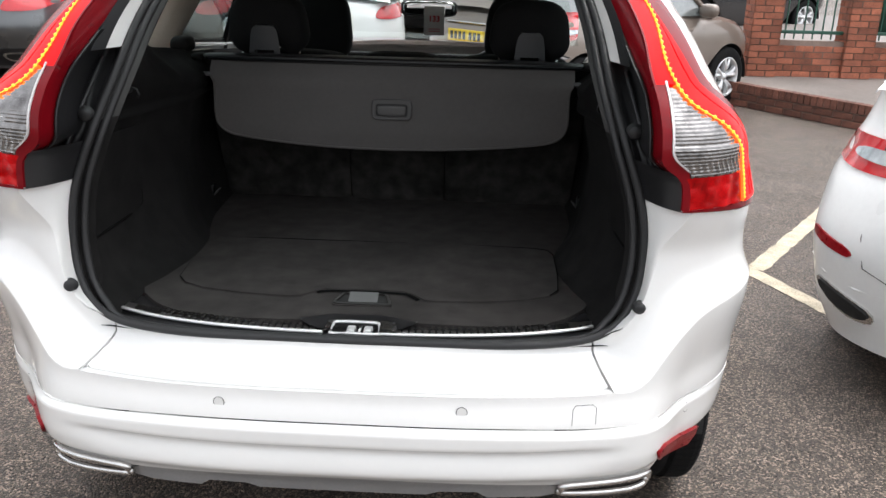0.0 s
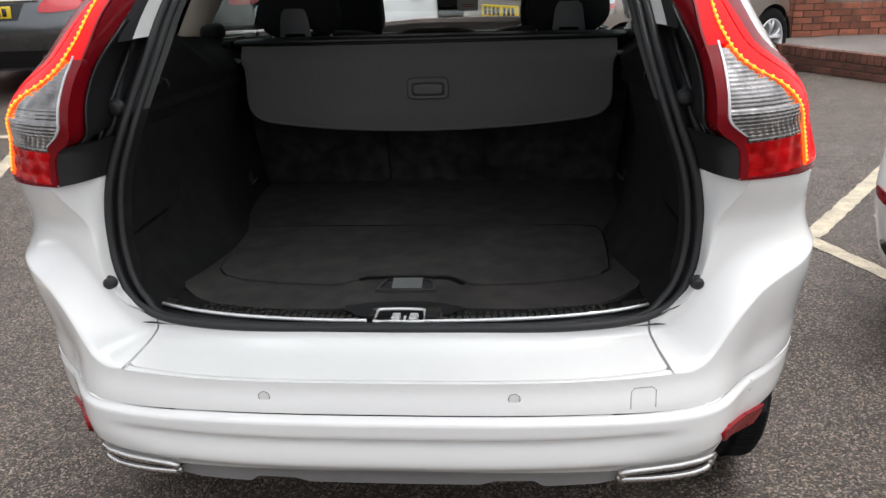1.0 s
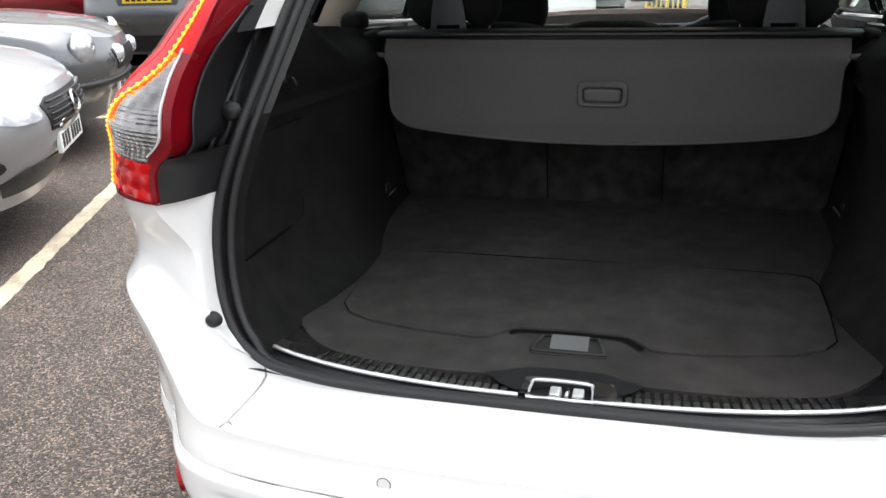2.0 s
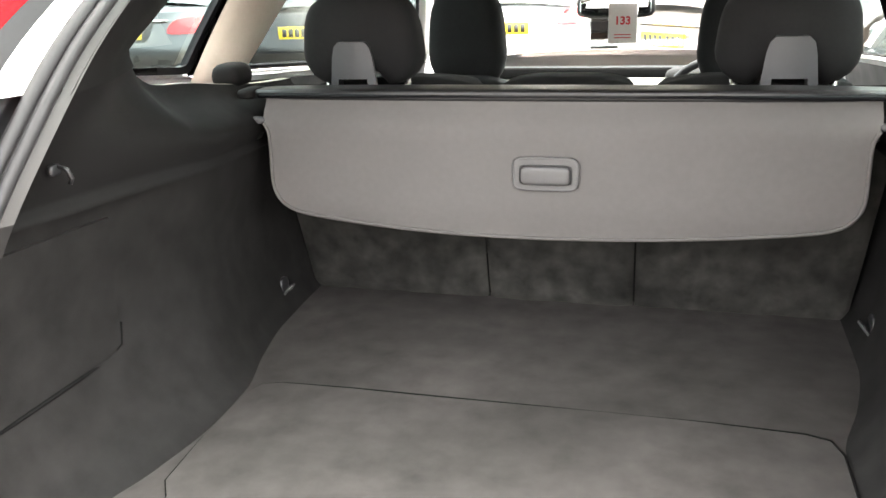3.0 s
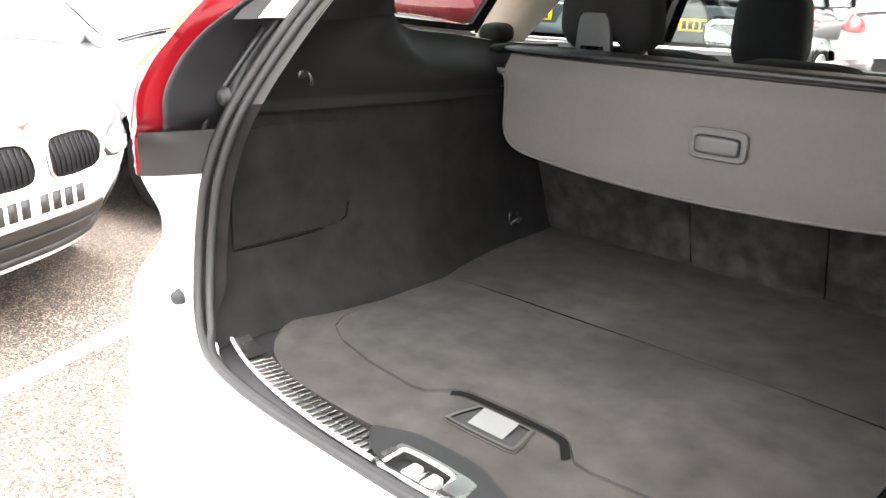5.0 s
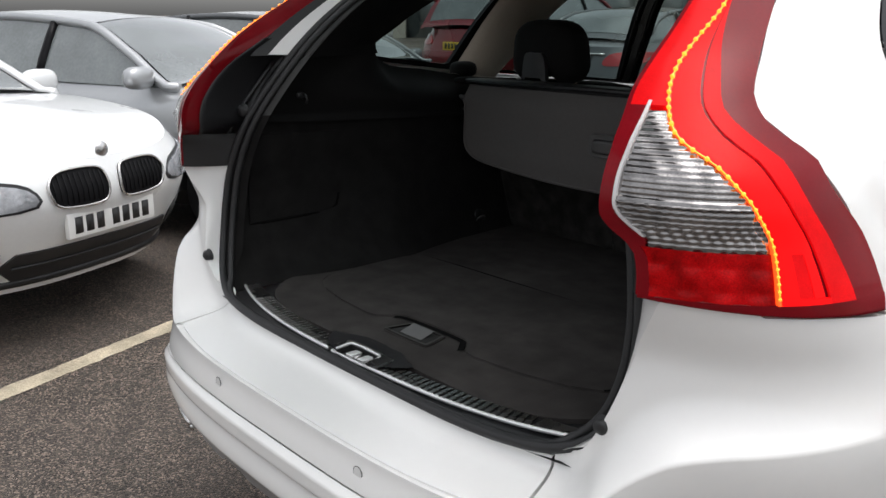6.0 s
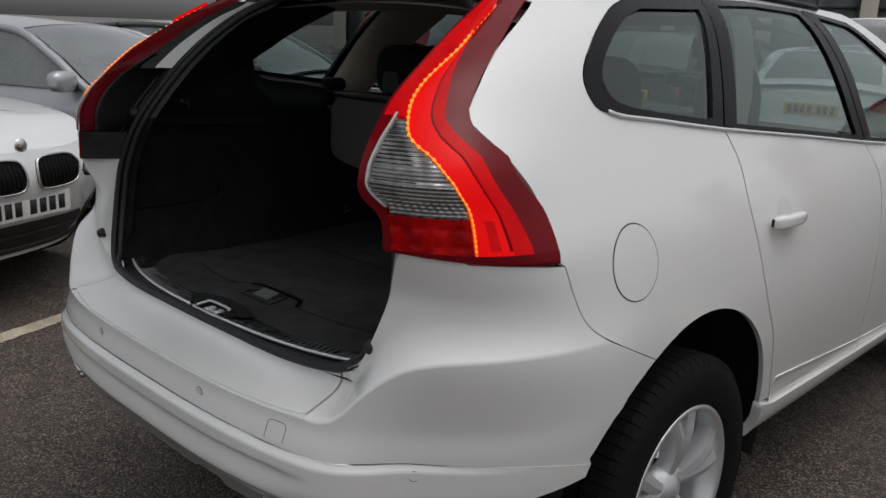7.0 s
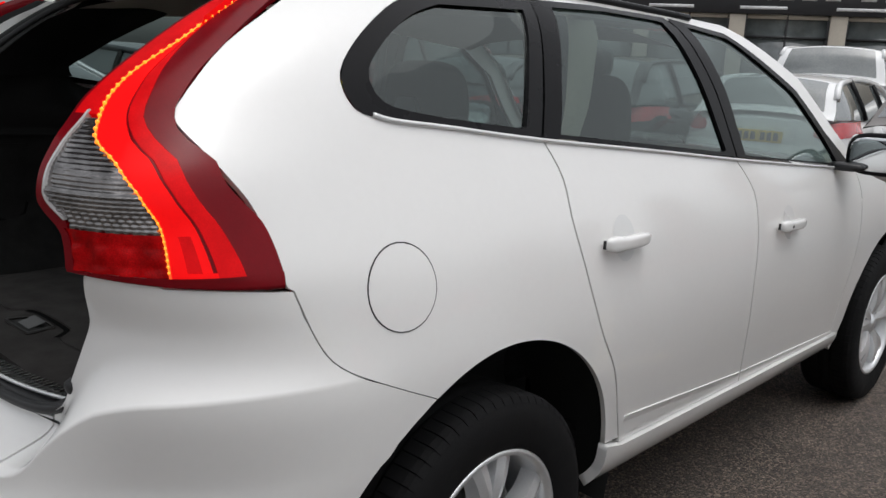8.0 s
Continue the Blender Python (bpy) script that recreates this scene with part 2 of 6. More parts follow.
def soft_block(cx, cy, cz, w, d, h, power=3.2, n=16, shape=None):
    """A cushion-like body: a rounded block, reshaped by shape(x, y, z) in -1..1."""
    bm = bmesh.new()
    bmesh.ops.create_uvsphere(bm, u_segments=2 * n, v_segments=n, radius=1)
    for v in bm.verts:
        c = v.co
        k = (abs(c.x) ** power + abs(c.y) ** power + abs(c.z) ** power) ** (-1 / power)
        x, y, z = c.x * k, c.y * k, c.z * k
        if shape:
            x, y, z = shape(x, y, z)
        v.co = (cx + x * w / 2, cy + y * d / 2, cz + z * h / 2)
    return bm

# ---- the white car whose boot stands open: its skin ----
W_TAB = [(0.20, 0.84), (0.30, 0.90), (0.40, 0.918), (0.55, 0.935), (0.72, 0.95), (0.82, 0.952), (0.95, 0.938), (1.06, 0.915),
         (1.2, 0.865), (1.27, 0.837), (1.4, 0.785), (1.5, 0.735), (1.58, 0.68), (1.64, 0.61), (1.68, 0.5)]
Y_TAB = [(0.30, 0.16), (0.38, 0.10), (0.46, 0.066), (0.525, 0.048), (0.552, 0.032), (0.585, 0.026), (0.648, 0.027), (0.664, 0.029), (0.72, 0.045), (0.80, 0.05),
         (0.87, 0.055), (1.0, 0.096), (1.09, 0.143), (1.16, 0.157), (1.22, 0.166), (1.27, 0.180), (1.33, 0.200), (1.4, 0.262), (1.5, 0.40), (1.6, 0.58), (1.66, 0.74)]
L_TAB = [(0.3, 0.6), (0.6, 0.65), (0.9, 0.6), (1.06, 0.5), (1.22, 0.62), (1.4, 0.8), (1.6, 0.8)]
SHELF_TAB = [(0.29, 0.738), (0.335, 0.738), (0.372, 0.752), (0.425, 0.805), (0.48, 0.85), (0.53, 0.876), (0.62, 0.892), (0.8, 0.898), (1.1, 0.885)]
DEPTH_TAB = [(0.32, 0.13), (0.40, 0.09), (0.48, 0.063), (0.60, 0.046), (0.8, 0.026), (1.1, 0.0)]
AXLE_R, AXLE_F, HUB = 1.07, 3.844, 0.366


SEAM_LINE = [(0, 0.664), (0.15, 0.662), (0.30, 0.655), (0.52, 0.652), (0.777, 0.636), (0.945, 0.598)]
RECESS_TAB = [(0.548, 0.0), (0.558, 0.002), (0.575, 0.008), (0.592, 0.014), (0.602, 0.017), (0.609, 0.013), (0.615, 0.004), (0.620, 0.0)]


BEND_TAB = [(0.9, 3.0), (1.0, 3.1), (1.06, 3.4), (1.112, 3.95), (1.18, 5.0), (1.226, 6.2), (1.256, 6.6), (1.295, 5.8), (1.345, 4.9), (1.42, 5.0), (1.66, 4.5)]


def bend(s, z):
    """How boxy the plan is: rounder in the bumper's corners than across the tail, boxiest in the lamps."""
    return table(BEND_TAB, z) - 0.74 * step(0.34, 0.58, s) * (1 - step(0.62, 1.04, z))


def contour(s, z):
    """Plan of the skin at height z: s is 0 at the tail's middle, 1 where the corner ends, then metres along the flank."""
    w, y0, L = table(W_TAB, z), table(Y_TAB, z), table(L_TAB, z)
    th, k = min(s, 1) * math.pi / 2, 2 / bend(s, z)
    x, y = w * math.sin(th) ** k, y0 + L * (1 - max(0, math.cos(th)) ** k)
    return x, y + max(0, s - 1)


def skin(s, z, out=0.0):
    """A point of the skin; out: metres proud of it. s below 0 is the car's left."""
    side, s = (-1, -s) if s < 0 else (1, s)
    x, y = contour(s, z)
    x1, y1 = contour(s + 0.004, z)
    x0, y0 = contour(max(0, s - 0.004), z)
    tx, ty = x1 - x0, y1 - y0
    l = math.hypot(tx, ty) or 1
    nx, ny = ty / l, -tx / l
    shelf = table(SHELF_TAB, s)
    depth = table(DEPTH_TAB, s)
    t = min(1, max(0, (z - shelf + 0.008) / (0.036 + 0.05 * step(0.32, 0.5, s))))
    k = depth * (1 - (1 - t) ** 2) * (1 - step(0.98, 1.10, z)) - out
    if z < 0.70:
        seam = table(SEAM_LINE, s)
        k -= 0.011 * (1 - step(seam - 0.015, seam - 0.001, z)) * (1 - step(0.45, 0.85, s)) * step(0.50, 0.55, z)
        k += table(RECESS_TAB, z) * (1 - step(0.23, 0.33, s))
    x -= nx * k
    y -= ny * k
    nose = max(0, y - 3.85) / (0.80 - 0.25 * step(0.75, 1.1, z))
    x *= max(0, 1 - nose**3) ** (1 / 3)
    return Vector((side * x, y, z))


def s_at(y, z):
    """The s at which the skin reaches y."""
    y0, L = table(Y_TAB, z), table(L_TAB, z)
    k = (y - y0) / L
    if k >= 1:
        return k * L - L + 1
    if k <= 0:
        return 0.0
    a, b = 0.0, 1.0
    for _ in range(26):
        m = (a + b) / 2
        if 1 - max(0, math.cos(m * math.pi / 2)) ** (2 / bend(m, z)) < k:
            a = m
        else:
            b = m
    return (a + b) / 2


def flank(side, out=0.0):
    def fn(y, z):
        p = skin(s_at(y, z), z, out)
        return Vector((side * p.x, p.y, p.z))
    return fn


def arch(cy, r=0.455, a0=0.0, a1=180.0, n=16, cz=0.38):
    return [(cy - r * math.cos(radians(a0 + (a1 - a0) * i / n)), cz + r * math.sin(radians(a0 + (a1 - a0) * i / n))) for i in range(n + 1)]


car = thing("car", "white pearl estate SUV parked with its boot open", "car")


def both(name, outline, material, du=0.06, dv=0.06, thick=0.014, out=0.0, label="", parent=None):
    made = []
    for side in (1, -1):
        made.append(part(name, panel(outline, flank(side, out), du, dv, thick, flip=side < 0), material, parent or car, label))
    return made


LAMP_OUT = [(0.708, 1.589), (0.499, 1.472), (0.378, 1.369), (0.361, 1.333), (0.396, 1.268), (0.442, 1.194), (0.475, 1.07)]
REAR_SEAM = [(0.488, 1.062), (0.53, 0.966), (0.574, 0.912), (0.669, 0.861), (0.816, 0.793)]
DOOR_R = [(1.269, 1.288), (1.312, 1.199), (1.318, 1.071), (1.396, 0.845), (1.496, 0.692), (1.56, 0.537), (1.595, 0.448)]
DOOR_B = [(2.271, 1.205), (2.352, 1.1), (2.35, 0.95), (2.33, 0.8), (2.36, 0.56), (2.378, 0.435)]
DOOR_F = [(3.36, 1.12), (3.40, 1.0), (3.36, 0.8), (3.30, 0.6), (3.27, 0.42)]
WIN_TAIL = [(1.048, 1.617), (0.913, 1.579), (0.781, 1.507), (0.694, 1.43), (0.701, 1.368), (0.764, 1.345), (0.939, 1.328), (1.265, 1.294)]

# rear wing, doors, front wing
out_line = (smooth_line(LAMP_OUT[::-1], 4) + [(0.9, 1.64), (1.30, 1.648), (1.30, 1.622)] + smooth_line(WIN_TAIL, 4)
            + smooth_line(DOOR_R[:6], 4) + [(1.588, 0.466)] + [(y + (AXLE_R - y) * k, z + (0.38 - z) * k) for i, (y, z) in enumerate(arch(AXLE_R, 0.484, 169, 58, 36)[:-1]) for k in (0.05 * (1 - i / 36),)] + smooth_line(REAR_SEAM[::-1], 4))
both("rear_wing", out_line, WHITE, 0.05, 0.04)
GAP = 0.0065
both("rear_door", [(y + GAP, z) for y, z in smooth_line(DOOR_R, 4)] + smooth_line([(y - GAP / 2, z) for y, z in DOOR_B[::-1]], 4), WHITE)
both("front_door", [(y + GAP / 2, z) for y, z in smooth_line(DOOR_B, 4)] + smooth_line([(y - GAP, z) for y, z in DOOR_F[::-1]], 4), WHITE)
both("front_wing", [(y, z) for y, z in smooth_line(DOOR_F, 4)] + [(3.33, 0.34)] + arch(AXLE_F, 0.455, 10, 165, 14) + [(4.42, 0.62), (4.40, 0.80), (4.2, 0.93), (3.7, 1.05), (3.42, 1.11)], WHITE)
for side in (1, -1):
    def rocker(y, z, side=side):
        """The sill bulges at its top and tucks under."""
        return flank(side, 0.013 - 0.05 * (max(0, 0.425 - z) / 0.11) ** 2)(y, z)
    part("sill", panel([(1.519, 0.462), (1.60, 0.444), (2.4, 0.43), (3.33, 0.42), (3.36, 0.325), (2.4, 0.325), (1.545, 0.305), (1.516, 0.325), (1.524, 0.37)], rocker, 0.15, 0.018, 0.03, flip=side < 0), WHITE, car)

    def moulding(y, z, side=side):
        """Turned in towards the sill below its crease."""
        crease = 0.53 - 0.0715 * (y - 1.6)
        return flank(side, 0.004 - 0.20 * max(0, crease - z))(y, z)
    for row in ([(1.60, 0.53), (2.36, 0.475), (2.366, 0.44), (1.605, 0.452)], [(2.372, 0.474), (3.27, 0.44), (3.27, 0.43), (2.384, 0.439)]):
        part("door_moulding", panel(row, moulding, 0.15, 0.02, 0.006, flip=side < 0), WHITE, car)

# bumper: lower skin, upper skin with the corners up to the lamps, shelf cover
LOW_EDGE = [(0, 0.53), (0.2, 0.515), (0.42, 0.492), (0.6, 0.522), (0.8, 0.552), (0.935, 0.568)]
SHELF = [(0, 0.731), (0.15, 0.731), (0.288, 0.732), (0.30, 0.733)]


def mirrored(line):
    """A line from the middle out, continued over the car's left."""
    return [(-s, z) for s, z in line[:0:-1]] + line


def on_skin(out=0.0):
    return lambda s, z: skin(s, z, out)


part("bumper_lower", panel(mirrored(smooth_line(SEAM_LINE, 5)) + mirrored(smooth_line(LOW_EDGE, 5))[::-1], on_skin(0.002), 0.03, 0.005, 0.02), WHITE, car)
s_arch = [(s_at(y, z), z) for y, z in [(AXLE_R - r * math.cos(radians(a)), 0.38 + r * math.sin(radians(a))) for a, r in ((26, 0.529), (32, 0.519), (38, 0.509), (44, 0.500), (50, 0.492), (56, 0.487))]]
s_seam = [(s_at(y, z) - 0.0025, z - 0.001) for y, z in smooth_line(REAR_SEAM[::-1], 3)]
INNER = [(0.445, 1.088), (0.44, 1.02), (0.43, 0.95), (0.41, 0.88), (0.37, 0.82), (0.318, 0.797), (0.309, 0.79)]
right = ([(s, z + 0.0018) for s, z in smooth_line(SEAM_LINE, 5)] + s_arch + s_seam + [(0.88, 1.065), (0.64, 1.078)] + smooth_line(INNER, 4)
         + [(0.309, 0.75), (0.305, 0.728)] + [(0.288, 0.7275), (0.15, 0.727), (0.0, 0.727)])
n_seam = len(smooth_line(SEAM_LINE, 5))
low, rest = right[:n_seam], right[n_seam:]
outline = [(-s, z) for s, z in low[:0:-1]] + low + rest[:-1] + [(-s, z) for s, z in rest[:-1][::-1]]
part("bumper_upper", panel([(s, z - table(SHELF_TAB, abs(s))) for s, z in outline], lambda s, v: skin(s, v + table(SHELF_TAB, abs(s))), 0.02, 0.010, 0.02, cut=-0.008), WHITE, car)
top = SHELF + [(0.304, 0.75), (0.304, 0.781), (0.2, 0.776), (0, 0.774)]
part("bumper_shelf_cover", panel([(-s, z) for s, z in top[1:-1][::-1]][::1] and (top + [(-s, z) for s, z in top[1:-1][::-1]]), on_skin(), 0.03, 0.008, 0.02), WHITE, car)
part("skid_plate", panel(mirrored([(0, 0.535), (0.2, 0.518), (0.235, 0.50)]) + mirrored([(0, 0.482), (0.055, 0.482), (0.068, 0.492), (0.112, 0.492), (0.125, 0.476), (0.2, 0.476), (0.238, 0.485)])[::-1], on_skin(0.0), 0.015, 0.012, 0.03), SKID, car, "silver painted skid plate")
part("bumper_underside", panel(mirrored([(0, 0.54), (0.3, 0.52), (0.44, 0.51)]) + mirrored([(0, 0.47), (0.25, 0.468), (0.42, 0.482)])[::-1], on_skin(-0.03), 0.05, 0.04, 0.02), DARK, car, "black lower bumper")

# lamps
OUTER = [(z, s_at(y, z)) for y, z in LAMP_OUT[::-1][:-1]] + [(1.6, 0.55)]
BAND = [(1.07, 0.834), (1.105, 0.828), (1.14, 0.814), (1.165, 0.801), (1.185, 0.791), (1.22, 0.772), (1.25, 0.743), (1.28, 0.691), (1.31, 0.6), (1.345, 0.53), (1.39, 0.502), (1.443, 0.477), (1.5, 0.463), (1.6, 0.458)]


def by_width(rows, rest=()):
    """Rows of (height, half width) as rows of (height, s)."""
    z0, z1 = rows[0][0], rows[-1][0]
    steps = [z0 + (z1 - z0) * i / 40 for i in range(41)]
    return [(z, math.asin(min(1.0, (table(rows, z) / table(W_TAB, z)) ** (bend(0.3, z) / 2))) / (math.pi / 2)) for z in steps] + list(rest)


STRIP = by_width([(1.07, 0.838), (1.112, 0.832), (1.182, 0.817), (1.226, 0.801), (1.256, 0.777), (1.279, 0.747), (1.295, 0.716), (1.315, 0.685), (1.345, 0.660), (1.39, 0.640)], [(1.486, 0.45), (1.6, 0.46)])
CLEAR = by_width([(1.16, 0.694), (1.176, 0.692), (1.190, 0.676), (1.206, 0.658), (1.222, 0.650), (1.26, 0.648), (1.31, 0.643), (1.36, 0.635)])
EDGE = by_width([(1.07, 0.684), (1.113, 0.684), (1.150, 0.680), (1.168, 0.668), (1.185, 0.645), (1.205, 0.630), (1.26, 0.627), (1.31, 0.620), (1.376, 0.604)], [(1.443, 0.36), (1.5, 0.372), (1.6, 0.40)])


def lamp_zone(side, a, b, z0, z1, out, nz=30, ns=6, thick=0.012):
    """A piece of lens between two edges that run up the lamp."""
    def fn(u, v):
        z = z0 + (z1 - z0) * v
        p = skin(a(z) + (b(z) - a(z)) * u, z, out)
        return Vector((side * p.x, p.y, p.z))
    bm = grid(fn, ns, nz, flip=side < 0)
    bm.normal_update()
    rim = [e for e in bm.edges if e.is_boundary]
    made = {v: bm.verts.new(v.co - v.normal * thick) for v in {v for e in rim for v in e.verts}}
    for e in rim:
        p = e.link_loops[0].vert
        q = e.other_vert(p)
        bm.faces.new((q, p, made[p], made[q]))
        e.smooth = False
    return bm


def along(tab, add=0.0):
    return lambda z: table(tab, z) + add


for side in (1, -1):
    lamp = new("tail_lamp")
    lamp.parent = car
    tagged(lamp, "lit red tail lamp running up the pillar")
    zone = lambda a, b, z0, z1, out, n=30: lamp_zone(side, a, b, z0, z1, out, n)
    part("side_lens", zone(along(BAND), along(OUTER, -0.004), 1.098, 1.592, 0.006), DARKRED, lamp)
    ridge = lambda k, add=0.0: (lambda z: table(STRIP, z) + (table(BAND, z) - table(STRIP, z)) * k + add)
    part("red_lens", zone(along(STRIP, 0.006), ridge(0.60), 1.165, 1.56, 0.008), REDLENS, lamp)
    part("lower_red_lens", zone(along(STRIP, 0.006), ridge(0.26), 1.106, 1.165, 0.008, 8), REDLENS, lamp)
    part("inner_shade", zone(ridge(0.26), ridge(0.46), 1.106, 1.165, 0.006, 8), MIDRED, lamp)
    part("inner_block", zone(ridge(0.46), ridge(0.60), 1.106, 1.165, 0.007, 8), REDLENS, lamp)
    part("outer_red_lens", zone(ridge(0.66), along(BAND), 1.098, 1.56, 0.0085), MIDRED, lamp)
    part("lens_groove", zone(ridge(0.60), ridge(0.66), 1.106, 1.56, 0.0045), DARKRED, lamp)
    part("lens_foot", zone(along(STRIP, 0.006), ridge(0.66), 1.098, 1.106, 0.0085, 3), REDLENS, lamp)
    part("top_lens", zone(along(STRIP, 0.0), along(BAND), 1.56, 1.592, 0.006, 4), DARKRED, lamp)
    def foot(u, v, side=side):
        k = table(EDGE, 1.09) + (table(OUTER, 1.09) - 0.004 - table(EDGE, 1.09)) * u
        z = 1.098 - (0.007 + 0.052 * (k - 0.44)) * (1 - v)
        p = skin(k, z, 0.006 - 0.012 * (v < 0.1))
        return Vector((side * p.x, p.y, p.z))
    part("bottom_lens", grid(foot, 16, 6, flip=side < 0), DARKRED, lamp)
    part("light_ribbon", zone(along(STRIP, -0.001), along(STRIP, 0.006), 1.098, 1.57, 0.0075, 40), LEDRED, lamp, "glowing red light ribbon")
    bm = bmesh.new()
    for i in range(46):
        z = 1.108 + 0.0098 * i
        p = skin(table(STRIP, z) + 0.0015, z, 0.010)
        own = bmesh.ops.create_icosphere(bm, subdivisions=1, radius=0.0027 + 0.0012 * step(1.2, 1.3, z))
        bmesh.ops.translate(bm, verts=own["verts"], vec=(side * p.x, p.y, p.z))
    tube([(lambda p: (side * p.x, p.y, p.z))(skin(table(STRIP, 1.108 + 0.0098 * i) + 0.0015, 1.108 + 0.0098 * i, 0.0095)) for i in range(46)], 0.0009, 6, bm=bm)
    part("light_strip", bm, LED, lamp, "row of glowing amber light points")
    part("upper_lens", zone(along(EDGE), along(EDGE, 0.008), 1.345, 1.585, 0.006), DARKRED, lamp)
    part("inner_red_lens", zone(along(EDGE, 0.008), along(STRIP, -0.001), 1.345, 1.585, 0.006), MIDRED, lamp)
    part("edge_lens", zone(along(EDGE), along(CLEAR, -0.001), 1.166, 1.345, 0.006), DARKRED, lamp)
    part("chrome_line", zone(along(CLEAR, -0.002), along(CLEAR, 0.005), 1.18, 1.352, 0.009), LENSEDGE, lamp)

    def ribbed(u, v, side=side):
        z = 1.166 + 0.172 * v
        a, b = table(CLEAR, z) + 0.004, table(STRIP, z) - 0.004
        lower = z < 1.226
        wave = 0.0022 * abs(math.sin(z * 420)) + (0.0030 * math.sin((a + (b - a) * u) * 120 + 2 * math.sin(z * 90)) ** 2 if lower else 0.0006 * math.sin((a + (b - a) * u) * 90 + z * 60))
        p = skin(a + (b - a) * u, z, 0.002 + wave + (0.004 if 1.222 < z < 1.230 else 0))
        return Vector((side * p.x, p.y, p.z))
    part("clear_lens", grid(ribbed, 40, 90, flip=side < 0), CLEARLENS, lamp, "clear ribbed reverse lamp lens")

    def blocks(u, v, side=side):
        z = 1.098 + 0.068 * v
        a, b = table(EDGE, z) + 0.022, table(STRIP, z) - 0.004
        p = skin(a + (b - a) * u, z, 0.003 + 0.004 * math.sin((a + (b - a) * u) * 46 + 1.2) ** 2 * abs(math.sin(z * 96)))
        return Vector((side * p.x, p.y, p.z))
    part("lower_lens", grid(blocks, 40, 20, flip=side < 0), LOWRED, lamp)
    part("lower_edge_lens", zone(along(EDGE), along(EDGE, 0.022), 1.098, 1.166, 0.006, 6), DARKRED, lamp)
    part("rear_reflector", panel([(side * s, z) for s, z in ((0.43, 0.572), (0.445, 0.546), (0.48, 0.514), (0.55, 0.494), (0.63, 0.482), (0.66, 0.50), (0.64, 0.538), (0.55, 0.559), (0.46, 0.582))],
                            on_skin(0.01), 0.04, 0.03, 0.01), REFLECTOR, car, "red bumper reflector")

# opening: painted jamb, black pillar trim, rubber seal, buffers
SEAL = [(0.0, 0.186, 0.780), (0.30, 0.190, 0.780), (0.47, 0.205, 0.787), (0.56, 0.228, 0.806), (0.61, 0.252, 0.85), (0.633, 0.272, 0.92), (0.636, 0.285, 1.0),
        (0.622, 0.297, 1.09), (0.586, 0.325, 1.2), (0.552, 0.40, 1.32), (0.53, 0.50, 1.43), (0.50, 0.61, 1.52), (0.44, 0.69, 1.575), (0.30, 0.735, 1.60), (0.0, 0.755, 1.612)]
seal_half = smooth_line(SEAL, 6)
seal_line = [(-x, y, z) for x, y, z in seal_half[:0:-1]] + seal_half[:-1]
part("seal", tube(seal_line, 0.0095, 8, closed=True), RUBBER, car, "black rubber boot seal")
part("seal_lip", tube([(x * (1 - 0.035 * step(0.785, 0.82, z)), y + 0.004 + 0.008 * step(0.785, 0.82, z), z + 0.002) for x, y, z in seal_line], 0.0085, 8, closed=True), RUBBER, car)
FL = [(max(0, x - 0.036 * step(0.80, 0.88, z)), y + 0.014 + 0.012 * step(0.80, 0.88, z), z + 0.004) for x, y, z in seal_half]
n0 = next(i for i, p in enumerate(seal_half) if p[2] > 0.80)
n1 = next(i for i, p in enumerate(seal_half) if p[2] > 1.56)
for side in (1, -1):
    for za, zb, m, words in ((n0, next(i for i, p in enumerate(seal_half) if p[2] > 1.20), SHADECARPET, "carpet edge inside the seal"), (next(i for i, p in enumerate(seal_half) if p[2] > 1.20), n1, FLANGE, "grey trim edge inside the seal")):
        part("boot_flange", grid(lambda u, v: (lambda a, b: Vector((side * (a[0] + (b[0] - a[0]) * v), a[1] + (b[1] - a[1]) * v + 0.012 * v * v, a[2] + (b[2] - a[2]) * v)))(seal_half[za + round(u * (zb - za))], FL[za + round(u * (zb - za))]), zb - za, 4, flip=side > 0), m, car, words)
SEAL_X = [(z, x) for x, y, z in SEAL[3:-2]]
SEAL_Y = [(z, y) for x, y, z in SEAL[3:-2]]
INNER_S = [(0.80, 0.318), (0.82, 0.37), (0.88, 0.41), (0.95, 0.43), (1.02, 0.44), (1.088, 0.445)]


def jamb_at(side, u, z, edge, out=0.0, bow=0.012):
    a = skin(edge(z), z, out)
    a.x, b = side * a.x, Vector((side * (table(SEAL_X, z) + 0.004), table(SEAL_Y, z) + 0.004, z))
    p = a.lerp(b, u)
    p.y -= bow * math.sin(math.pi * u)
    return p


def jamb(side, z0, z1, edge, n, out=0.0, bow=0.012, u0=0.0, u1=1.0):
    return grid(lambda u, v: jamb_at(side, u0 + (u1 - u0) * u, z0 + (z1 - z0) * v, edge, out, bow), 8, n, flip=side > 0)


